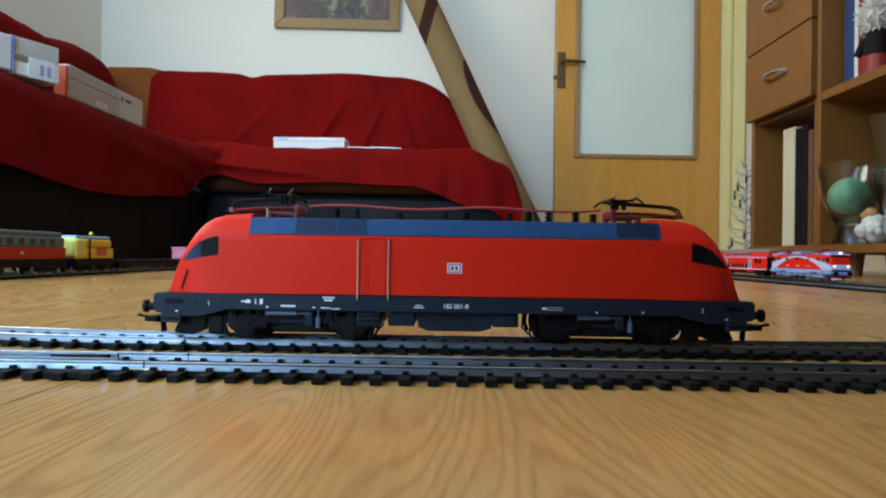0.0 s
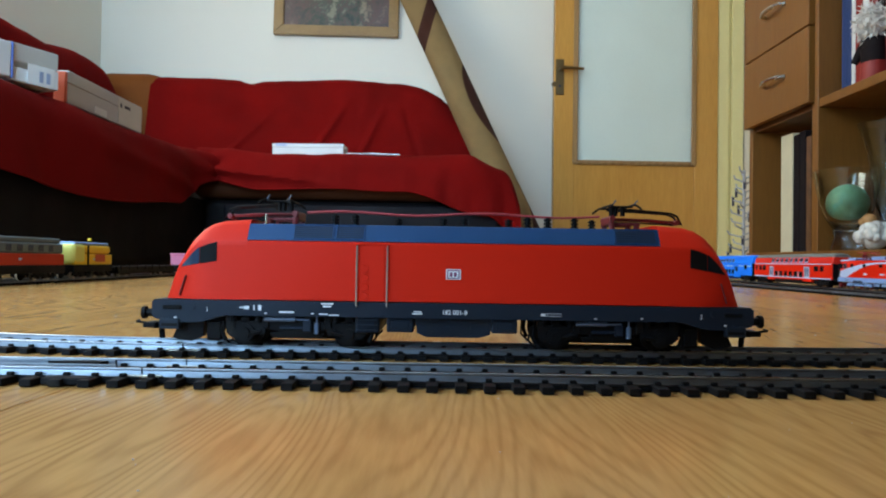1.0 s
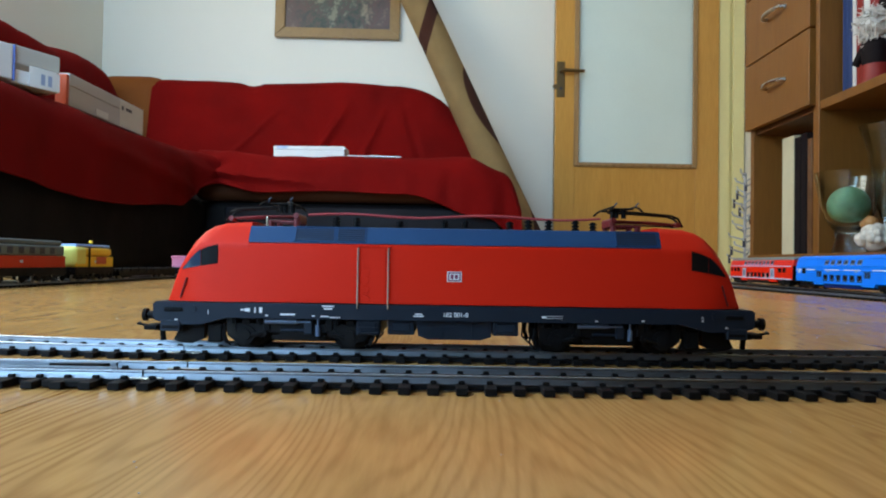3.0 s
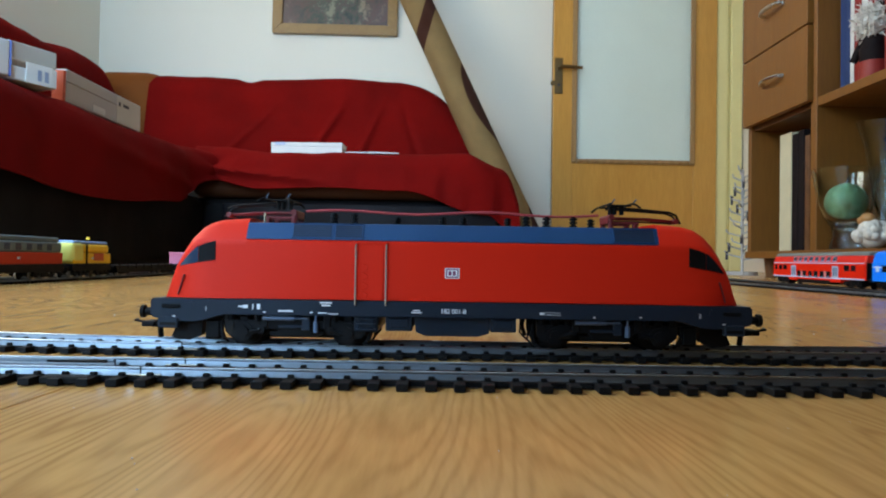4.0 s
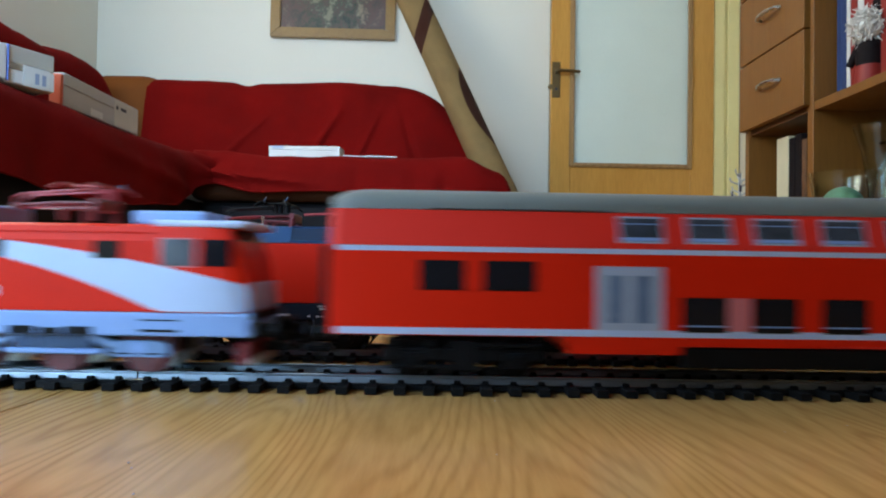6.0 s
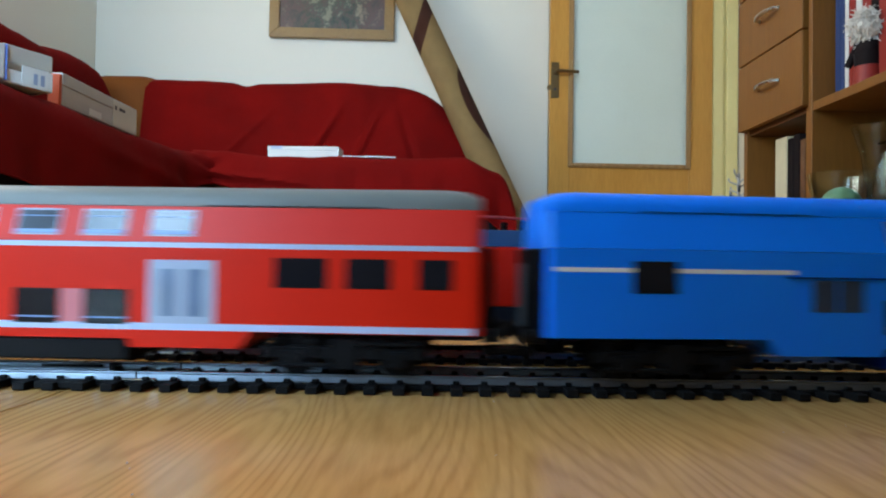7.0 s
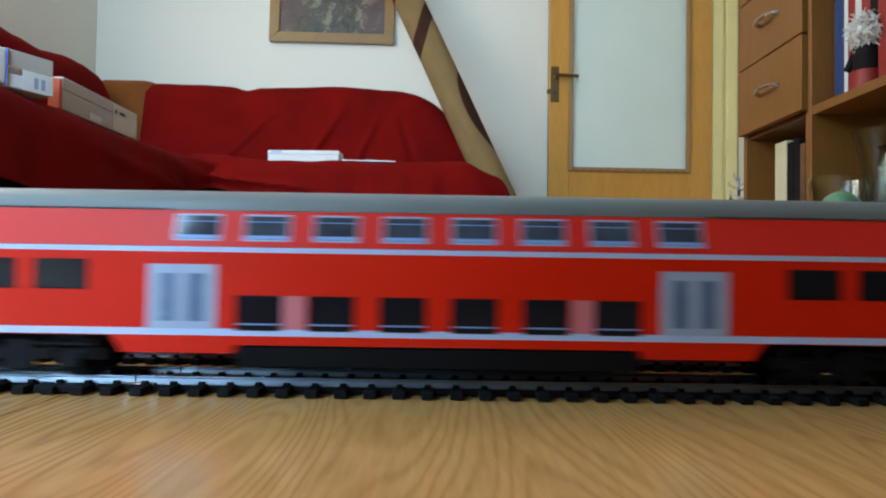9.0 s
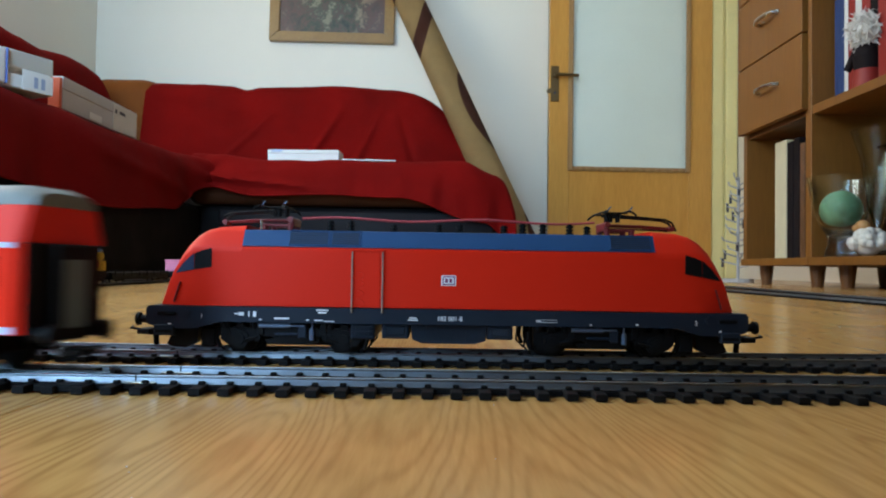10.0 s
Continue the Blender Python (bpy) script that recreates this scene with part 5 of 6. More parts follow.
part("roof_deck", box(bmesh.new(), -XB, XB, -0.0125, 0.0125, 0.0379, 0.0432), M["loco_black"], taurus)
# cab side windows, following the curve of the nose
def cab_glass(d, s, lower, upper, material):
    """A pane curved with the cab side between two runs of (distance from the end, height)."""
    def level(run, a):
        for (a0, z0), (a1, z1) in zip(run, run[1:]):
            if a <= a1 + 1e-9:
                return z0 + (z1 - z0) * (a - a0) / (a1 - a0)
    bm, cols = bmesh.new(), []
    for k in range(13):
        a = lower[0][0] + (lower[-1][0] - lower[0][0]) * k / 12
        zl, zu = level(lower, a), level(upper, a)
        cols.append([bm.verts.new((d * (HL - a), s * (nose_w(a) + o), z)) for o, z in ((0.00022, zl), (0.00022, zu), (-0.0006, zu), (-0.0006, zl))])
    for p, q in zip(cols, cols[1:]):
        for k in range(4):
            bm.faces.new((p[k], p[(k + 1) % 4], q[(k + 1) % 4], q[k]))
    bm.faces.new(cols[0]), bm.faces.new(cols[-1][::-1])
    return part("cab_window", bm, material, taurus)


for d in (-1, 1):
    for s in (-1, 1):
        # left cab's front panes are bluer, the sky's reflection put into their colour
        cab_glass(d, s, [(0.0094, 0.0281), (0.0162, 0.0294)], [(0.0094, 0.0284), (0.0127, 0.0323), (0.0157, 0.0349), (0.0162, 0.0351)], M["pane_sky"] if d < 0 else M["pane"])
        cab_glass(d, s, [(0.0164, 0.0294), (0.0224, 0.0304)], [(0.0164, 0.0351), (0.0190, 0.0362), (0.0224, 0.0371)], M["gear"])
        part("grab_rail", tube(bmesh.new(), [(d * (HL - 0.0088), s * (nose_w(0.0088) + 0.0004), 0.0180), (d * (HL - 0.0112), s * (nose_w(0.0112) + 0.0004), 0.0250)], 0.00035), M["panto_red"], taurus)
    part("windscreen", box(bmesh.new(), -0.0004, 0.0004, -0.0070, 0.0070, -0.0046, 0.0046, 0.0003, 1, m=pose(d * (HL - 0.0113), 0, 0.0362, 0, d * -38, 0)), M["pane"], taurus, "dark windscreen")
    for s in (-1, 1):
        part("lamp", rod(bmesh.new(), (d * (HL - 0.0044), s * 0.0085, 0.0215), (d * (HL - 0.0072), s * 0.0085, 0.0215), 0.0013, seg=12), M["white"], taurus, "unlit white lamp")
# dark frame with drooping ends
fo = [(HL, 0.0166), (HL, 0.0104), (HL - 0.0025, 0.0094), (0.0962, 0.0086), (0.0890, 0.0087), (0.0806, 0.0112), (0.0790, 0.0112)]
fo = fo + [(-x, z) for x, z in fo[::-1]]
bm = prism(bmesh.new(), fo, -0.0174, 0.0174)
bmesh.ops.bevel(bm, geom=[e for e in bm.edges if abs(e.verts[0].co.y - e.verts[1].co.y) > 0.01], offset=0.0006, segments=2, affect="EDGES")
frame_part = part("frame", bm, M["loco_black"], taurus, "blackish grey frame")
for d in (-1, 1):
    for s in (-1, 1):
        part("step", box(bmesh.new(), *sorted((d * 0.0962, d * 0.1032)), *sorted((s * 0.0150, s * 0.0179)), 0.0062, 0.0100, 0.0003, 1), M["loco_black"], frame_part)
        # black plate on the step's face, painted as the shade of a recess
        part("step_recess", box(bmesh.new(), *sorted((d * 0.0968, d * 0.1024)), *sorted((s * 0.0179, s * 0.01795)), 0.0072, 0.0082), M["gear"], frame_part)
        part("socket", box(bmesh.new(), *sorted((d * (HL - 0.0105), d * (HL - 0.004))), *sorted((s * 0.0174, s * 0.0178)), 0.0132, 0.0146, 0.0003, 1), M["gear"], frame_part)
        part("jacking_point", rod(bmesh.new(), (d * 0.0920, s * 0.0172, 0.0142), (d * 0.0920, s * 0.0177, 0.0142), 0.0013, seg=14), M["loco_black"], frame_part)
# door with two handrails and a row of pressed grips
for s in (-1, 1):
    for k, x in enumerate((-0.0340, -0.0233)):
        part("handrail", tube(bmesh.new(), [(x, s * 0.0173, 0.0364), (x, s * 0.0181, 0.0362), (x, s * 0.0183, 0.0154), (x, s * 0.0174, 0.0152)], 0.00032), M["silver"], taurus, "silver door handrail")
    bm = box(bmesh.new(), -0.0330, -0.0243, *sorted((s * 0.0172, s * 0.01742)), 0.0170, 0.0366, 0.0001, 1)
    dp = part("service_door", bm, M["loco_red"], taurus)
    part("door_head", box(bmesh.new(), -0.0348, -0.0226, *sorted((s * 0.0172, s * 0.0178)), 0.0367, 0.0374, 0.0001, 1), M["loco_red"], dp)
    for z in (0.0283, 0.0252, 0.0217, 0.0186):
        bm = tube(bmesh.new(), [(-0.0323 + 0.0025 * math.sin(0.314 * k), s * 0.01745, z + 0.0013 * math.cos(0.314 * k)) for k in range(11)], 0.0002)
        part("grip", bm, M["loco_red"], dp)
# emblem as plain shapes, running number, small unreadable markings
fy = -0.01725
em = part("emblem", box(bmesh.new(), -0.0026, 0.0026, fy - 0.0001, fy, 0.0250, 0.0287, 0.00005, 1), M["white"], taurus, "white rectangular emblem with red border")
part("emblem_border", box(bmesh.new(), -0.0022, 0.0022, fy - 0.00018, fy - 0.0001, 0.0253, 0.0284), M["emblem_ink"], em)
part("emblem_field", box(bmesh.new(), -0.0018, 0.0018, fy - 0.00026, fy - 0.00018, 0.0257, 0.0280), M["white"], em)
for x0 in (-0.0013, 0.0002):
    part("emblem_bar", box(bmesh.new(), x0, x0 + 0.0010, fy - 0.00032, fy - 0.00026, 0.0261, 0.0276), M["emblem_ink"], em)
ff = -0.01752
writing("182 001-8", 0.0022, M["white"], taurus, pose(0.0006, ff, 0.01335, 90), bold=0.00003)
writing("1", 0.0022, M["white"], taurus, pose(-0.0865, ff, 0.0131, 90))
writing("2", 0.0022, M["white"], taurus, pose(0.0875, ff, 0.0131, 90))
for x, z, w, h in ((-0.0744, 0.0141, 0.0014, 0.0005), (-0.0727, 0.0141, 0.0018, 0.0012), (-0.0700, 0.0141, 0.0004, 0.0019), (-0.0680, 0.0141, 0.0011, 0.0019), (-0.0659, 0.0122, 0.0009, 0.0005), (-0.0585, 0.0127, 0.0052, 0.0006),
                   (-0.0494, 0.0123, 0.0010, 0.0004), (-0.0443, 0.0158, 0.0044, 0.0005), (-0.0443, 0.0149, 0.0030, 0.0006), (-0.0455, 0.0122, 0.0030, 0.0004), (-0.0418, 0.0119, 0.0036, 0.0003), (-0.0124, 0.0135, 0.0026, 0.0004),
                   (-0.0124, 0.0128, 0.0036, 0.0004), (0.0318, 0.0131, 0.0016, 0.0008), (0.0355, 0.0135, 0.0058, 0.00015), (0.0355, 0.0127, 0.0058, 0.00015), (0.0503, 0.0120, 0.0009, 0.0005), (0.0666, 0.0123, 0.0009, 0.0005), (-0.0977, 0.0103, 0.0010, 0.0004), (0.0960, 0.0103, 0.0009, 0.0004)):
    part("marking", box(bmesh.new(), x - w / 2, x + w / 2, ff - 0.00008, ff + 0.0002, z - h / 2, z + h / 2), M["white"], frame_part)
# underframe boxes, bogies
for x0, x1, z0 in ((-0.0234, -0.0138, 0.0060), (0.0138, 0.0230, 0.0061), (-0.0345, -0.0259, 0.0056)):
    bm = box(bmesh.new(), x0, x1, -0.0160, 0.0160, z0, 0.0114, 0.0006, 2)
    box(bm, x0 + 0.0015, x1 - 0.0015, -0.0163, 0.0163, z0 + 0.0012, 0.0104, 0.0003, 1)
    part("equipment_box", bm, M["loco_black"], taurus)
bm = prism(bmesh.new(), [(-0.0134, 0.0114), (-0.0126, 0.0058), (-0.0092, 0.0044), (0.0096, 0.0044), (0.0134, 0.0056), (0.0136, 0.0114)], -0.0152, 0.0152)
for k in range(5):
    box(bm, -0.0080 + 0.0036 * k, -0.0076 + 0.0036 * k, -0.0155, 0.0155, 0.0048, 0.0108)
part("equipment_box", bm, M["loco_black"], taurus, "wide black transformer tank")
part("body_floor", box(bmesh.new(), -0.078, 0.078, -0.0150, 0.0150, 0.0113, 0.0164), M["gear"], taurus)
for s in (-1, 1):
    for k in range(3):
        part("foot_step", box(bmesh.new(), -0.0338, -0.0268, *sorted((s * 0.0163, s * 0.0172)), 0.0064 + 0.0018 * k, 0.0068 + 0.0018 * k), M["loco_black"], taurus)
for d in (-1, 1):
    heavy_bogie(taurus, d * 0.0553, 0.0370, 0.0066)
    for s in (-1, 1):
        part("tread_brake", box(bmesh.new(), *sorted((d * 0.0824, d * 0.0876)), *sorted((s * 0.0100, s * 0.0145)), 0.0022, 0.009, 0.0005, 1), M["gear"], taurus)
    for s in (-1, 1):
        bm = prism(bmesh.new(), [(d * 0.0985, 0.0062), (d * 0.1000, 0.0028), (d * 0.0976, 0.0019), (d * 0.0932, 0.0016), (d * 0.0892, 0.0034), (d * 0.0888, 0.0090), (d * 0.0962, 0.0090)], *sorted((s * 0.0100, s * 0.0135)))
        part("rail_guard", bm, M["gear"], taurus, "black rail guard")
    buffers(taurus, d * HL, d, 0.0113, 0.0023)
    pantograph(taurus, d * 0.0630, d)
for x, h in ((-0.0440, 0.0052), (-0.0365, 0.0052), (-0.0205, 0.0040), (-0.0037, 0.0044), (0.0040, 0.0044), (0.0205, 0.0044), (0.0275, 0.0052), (0.0350, 0.0052), (0.0450, 0.0052), (0.0515, 0.0046)):
    bm = bmesh.new()
    for k in range(4):
        rod(bm, (x, -0.004, 0.0430 + k * h / 4), (x, -0.004, 0.0430 + (k + 0.55) * h / 4), 0.0015, seg=12)
        rod(bm, (x, -0.004, 0.0430 + (k + 0.55) * h / 4), (x, -0.004, 0.0430 + (k + 1) * h / 4), 0.0009, seg=8)
    part("insulator", bm, M["gear"], taurus, "dark ribbed insulator")
pts = [(-0.0545 + 0.0068 * k, -0.004, 0.0488 + 0.0006 * math.sin(k * 0.8)) for k in range(17)]
part("roof_wire", tube(bmesh.new(), pts, 0.00048, 6), M["wire"], taurus, "thin dark red roof wire")
part("mast", rod(bmesh.new(), (-0.0685, -0.009, 0.043), (-0.0685, -0.009, 0.0478), 0.0005), M["handle"], taurus)


# ---- the passing train ----
def panel(bm, x0, x1, z0, z1, s, y, o):
    """A thin plate on the side s of a vehicle, lying on the straight between y(z0) and y(z1)."""
    vs = [bm.verts.new((x, s * (y(z) + q), z)) for x in (x0, x1) for z in (z0, z1) for q in (o, -0.0006)]
    bmesh.ops.convex_hull(bm, input=vs)
    return bm


def coach_y(z):
    """Half the width of a double-deck coach at the height z."""
    if z < 0.0363:
        return 0.0160
    if z < 0.0465:
        return 0.0160 - 0.0030 * (z - 0.0363) / 0.0102
    return 0.0130


def coach(colour, upper, roof, skirt, blue, group, label):
    ob = thing("double_deck_coach", label, "coach", group)
    hl, step = 0.1525, 0.0861
    bm = bmesh.new()
    # body: low between the bogies, raised over them
    side = [(-hl, 0.0120), (-step - 0.003, 0.0120), (-step, 0.0074), (-0.0560, 0.0074), (-0.0550, 0.0097), (0.0550, 0.0097), (0.0560, 0.0074), (step, 0.0074), (step + 0.003, 0.0120), (hl, 0.0120), (hl, 0.0363), (-hl, 0.0363)]
    prism(bm, side, -0.0160, 0.0160)
    bmesh.ops.bevel(bm, geom=[e for e in bm.edges if abs(e.verts[0].co.x - e.verts[1].co.x) < 1e-6 and abs(e.verts[0].co.y - e.verts[1].co.y) < 1e-6], offset=0.0014, segments=3, affect="EDGES")
    body = part("body", bm, colour, ob)
    bm = loft([[(x, -0.0160 + i, 0.0364), (x, -0.0130 + i, 0.0465), (x, 0.0130 - i, 0.0465), (x, 0.0160 - i, 0.0364)] for x, i in ((-hl, 0.0012), (-hl + 0.002, 0), (hl - 0.002, 0), (hl, 0.0012))])
    part("upper_deck", bm, upper, ob, "sloped upper deck side")
    ring = [(-0.0131, 0.0466), (-0.0129, 0.0486), (-0.0118, 0.0504), (-0.0095, 0.0518), (-0.005, 0.0527), (0.005, 0.0527), (0.0095, 0.0518), (0.0118, 0.0504), (0.0129, 0.0486), (0.0131, 0.0466)]
    rings = []
    for x, k, dz in ((-hl, 0.86, -0.0022), (-hl + 0.004, 0.97, -0.0006), (-hl + 0.009, 1, 0), (hl - 0.009, 1, 0), (hl - 0.004, 0.97, -0.0006), (hl, 0.86, -0.0022)):
        rings.append([(x, y * k, 0.0466 + (z - 0.0466) * (1 + dz / 0.0061)) for y, z in ring])
    part("roof", loft(rings), roof, ob, "", True)
    for d in (-1, 1):
        part("roof_seam", box(bmesh.new(), *sorted((d * 0.075, d * 0.125)), -0.01335, 0.01335, 0.0468, 0.04695), M["gear"], ob)
    part("underframe", box(bmesh.new(), -0.0548, 0.0548, -0.0158, 0.0158, 0.0036, 0.0095, 0.0005, 1), skirt, ob)
    for s in (-1, 1):
        if not blue:
            part("upper_line", panel(bmesh.new(), -hl + 0.002, hl - 0.002, 0.0349, 0.0363, s, lambda z: 0.0160, 0.00008), M["stripe"], body, "white line")
            part("lower_line", panel(bmesh.new(), -hl + 0.002, hl - 0.002, 0.0122, 0.0141, s, lambda z: 0.0160, 0.00008), M["stripe"], body, "white line")
            ups, lows = [-0.0665 + 0.0190 * k for k in range(8)], [-0.0490 + 0.0196 * k for k in range(6)]
            ends = [(0.103, 0.0145), (0.1215, 0.0124), (0.140, 0.0093)]
        else:
            for a, b in ((-0.150, -0.082), (-0.0525, -0.0062), (0.0062, 0.0525), (0.082, 0.150)):
                part("upper_line", panel(bmesh.new(), a, b, 0.0300, 0.0312, s, lambda z: 0.0160, 0.00008), M["white"], body, "white line")
            ups, lows = [-0.0475 + 0.0190 * k for k in range(6)], [-0.0490 + 0.0196 * k for k in range(6)]
            ends = [(0.122, 0.0125)]
        for x in ups:
            w = part("window", panel(bmesh.new(), x - 0.0063, x + 0.0063, 0.0380, 0.0455, s, coach_y, 0.00012), M["handle"] if blue else M["door_grey"], ob)
            part("pane", panel(bmesh.new(), x - 0.0058, x + 0.0058, 0.0385, 0.0450, s, coach_y, 0.00022), M["pane_bright"], w)
            # thin sash line, and below it a pale blue strip painted as reflection
            part("sash_reflection_bar", panel(bmesh.new(), x - 0.0056, x + 0.0056, 0.0433, 0.0435, s, coach_y, 0.0003), M["light_blue"], w)
            part("reflection_strip", panel(bmesh.new(), x - 0.0056, x + 0.0056, 0.0386, 0.0396, s, coach_y, 0.0003), M["light_blue"], w)
        for x in lows:
            w = part("window", panel(bmesh.new(), x - 0.0064, x + 0.0064, 0.0136, 0.0232, s, coach_y, 0.00012), M["gear"], ob)
            part("pane", panel(bmesh.new(), x - 0.0058, x + 0.0058, 0.0142, 0.0226, s, coach_y, 0.00022), M["pane"], w)
            # pale blue strip paints the reflection low in the pane
            part("sash_reflection_bar", panel(bmesh.new(), x - 0.0058, x + 0.0058, 0.0152, 0.0156, s, coach_y, 0.0003), M["light_blue"], w)
        for d in (-1, 1):
            for x, ww in (ends if d < 0 else ends[:2]):      # the leading end has two windows
                x *= d
                w = part("window", panel(bmesh.new(), x - ww / 2, x + ww / 2, 0.0243, 0.0331 if blue else 0.0325, s, coach_y, 0.00016), M["gear"], ob)
                part("pane", panel(bmesh.new(), x - ww / 2 + 0.0006, x + ww / 2 - 0.0006, 0.0249, 0.0320, s, coach_y, 0.00024), M["pane"], w)
            if blue:
                dr = part("door", panel(bmesh.new(), d * 0.0695 - 0.0105, d * 0.0695 + 0.0105, 0.0100, 0.0316, s, coach_y, 0.00012), colour, ob)
                part("pane", panel(bmesh.new(), d * 0.0695 - 0.0075, d * 0.0695 - 0.0004, 0.0197, 0.0285, s, coach_y, 0.00022), M["pane_sky"], dr)
                part("pane", panel(bmesh.new(), d * 0.0695 + 0.0004, d * 0.0695 + 0.0075, 0.0197, 0.0285, s, coach_y, 0.00022), M["pane_sky"], dr)
                part("door_head", panel(bmesh.new(), d * 0.0695 - 0.015, d * 0.0695 + 0.015, 0.0290, 0.0294, s, coach_y, 0.0005), M["coach_navy"], dr)
                if d < 0:
                    part("notice", panel(bmesh.new(), d * 0.1390 - 0.004, d * 0.1390 + 0.004, 0.0245, 0.0322, s, coach_y, 0.0001), M["stripe"], body, "white notice")
                part("notice", panel(bmesh.new(), d * 0.040 - 0.004, d * 0.040 + 0.004, 0.0272, 0.0305, s, coach_y, 0.0001), M["light_blue"], body)
            else:
                dr = part("door", panel(bmesh.new(), d * 0.070 - 0.0092, d * 0.070 + 0.0092, 0.0140, 0.0315, s, coach_y, 0.00014), M["door_grey"], ob, "pale grey double door")
                for q in (-1, 1):
                    part("pane", panel(bmesh.new(), d * 0.070 + q * 0.0038 - 0.0025, d * 0.070 + q * 0.0038 + 0.0025, 0.0160, 0.0290, s, coach_y, 0.00024), M["pane_door"], dr)
                part("notice", panel(bmesh.new(), d * 0.0395 - 0.0032, d * 0.0395 + 0.0032, 0.0142, 0.0232, s, coach_y, 0.0001), M["notice"], body, "pale class notice")
        part("skirt_line", panel(bmesh.new(), -0.015, 0.015, 0.0098, 0.0103, s, lambda z: 0.0160, 0.00008), M["coach_trim"] if blue else M["coach_pink"], body)
    for d in (-1, 1):
        gw = part("gangway", box(bmesh.new(), *sorted((d * hl, d * (hl + 0.0035))), -0.0065, 0.0065, 0.0095, 0.0363, 0.0008, 2), M["gear"], ob, "black gangway bellows")
        part("gangway_door", box(bmesh.new(), *sorted((d * (hl + 0.0035), d * (hl + 0.0038))), -0.0042, 0.0042, 0.0130, 0.0320, 0.0001, 1), M["grey_blue"], gw, "grey gangway door")
        part("end_band", box(bmesh.new(), *sorted((d * (hl - 0.0003), d * (hl + 0.0006))), -0.0146, 0.0146, 0.0118, 0.0363, 0.0002, 1), M["gear"], ob)
        buffers(ob, d * hl, d, 0.0118)
    wheels = []
    for d in (-1, 1):
        bg, ws = bogie(ob, d * 0.1150, 0.0288, 0.0056, M["gear"], M["gear"], M["gear"], ys=0.0138, ztop=0.0105)
        wheels += ws
    return ob, wheels


def cab_half(a):
    """Half the width of the passing locomotive at the distance a from its end."""
    for (a0, w0), (a1, w1) in zip(((0.0, 0.0135), (0.0028, 0.0150), (0.006, 0.0160)), ((0.0028, 0.0150), (0.006, 0.0160), (0.012, 0.0164))):
        if a < a1:
            return w0 + (w1 - w0) * (a - a0) / (a1 - a0)
    return 0.0164


def arc_stripe(hl, lower, upper, s, n=72):
    """A curved band on the side of the locomotive, between two heights that vary along it."""
    bm = bmesh.new()
    rows = []
    for i in range(n + 1):
        x = (hl - 0.0002) * math.sin(math.pi * (i / n - 0.5))
        w = cab_half(hl - abs(x))
        top = min(upper(x), 0.0222 + 0.0083 * (hl - abs(x)) / 0.0028)
        rows.append([bm.verts.new((x, s * y, z)) for y, z in ((w + 0.00016, lower(x)), (w + 0.00016, top), (w - 0.0004, top), (w - 0.0004, lower(x)))])
    for a, b in zip(rows, rows[1:]):
        for k in range(4):
            bm.faces.new((a[k], a[(k + 1) % 4], b[(k + 1) % 4], b[k]))
    bm.faces.new(rows[0]), bm.faces.new(rows[-1][::-1])
    return bm


def six_wheel_bogie(vehicle, x):
    """A three-axle bogie: pale axle-box plates over red wheels, a dark spring block and a beam below it."""
    bg = new("bogie")
    bg.parent, bg.matrix_basis = vehicle, pose(x, 0, 0)
    r = 0.0072
    for s in (-1, 1):
        ya, yb = sorted((s * 0.0150, s * 0.0128)), sorted((s * 0.0146, s * 0.0124))
        for q in (-1, 1):
            a = q * 0.0239
            bm = prism(bmesh.new(), [(a - 0.0082, 0.0060), (a - 0.0070, 0.0048), (a + 0.0070, 0.0048), (a + 0.0082, 0.0060), (a + 0.0078, 0.0082), (a + 0.0050, 0.0092), (a - 0.0050, 0.0092), (a - 0.0078, 0.0082)], *ya)
            plate = part("axle_box", bm, M["bogie_grey"], bg, "pale blue axle-box plate")
            part("axle_cover", rod(bmesh.new(), (a, s * 0.0148, 0.0072), (a, s * 0.0157, 0.0072), 0.0018, seg=14), M["light_blue"], plate)
            # raised black line paints a groove's shade on the plate
            part("plate_groove", box(bmesh.new(), a - 0.0068, a + 0.0068, *sorted((s * 0.0150, s * 0.0151)), 0.0055, 0.0059), M["gear"], plate)
            part("link", tube(bmesh.new(), [(a - q * 0.007, s * 0.0142, 0.0076), (q * 0.0125, s * 0.0142, 0.0092), (q * 0.0105, s * 0.0142, 0.0106)], 0.0012, 6), M["bogie_grey"], bg)
        part("beam", box(bmesh.new(), -0.0135, 0.0135, *ya, 0.0052, 0.0068, 0.0004, 1), M["light_blue"], bg, "pale blue lower beam")
        block = part("spring_block", box(bmesh.new(), -0.0110, 0.0110, *yb, 0.0068, 0.0125, 0.0004, 1), M["gear"], bg, "dark spring block")
        for k in range(9):
            xx = -0.0096 + 0.0024 * k
            part("spring", rod(bmesh.new(), (xx, s * 0.0147, 0.0069), (xx, s * 0.0147, 0.0122), 0.0006, seg=8), M["bogie_grey"], block)
    part("bolster", box(bmesh.new(), -0.030, 0.030, -0.0066, 0.0066, 0.0045, 0.0110, 0.0005, 1), M["gear"], bg)
    return [wheelset(bg, a, r, M["handle"], M["panto_red"]) for a in (-0.0239, 0.0, 0.0239)]


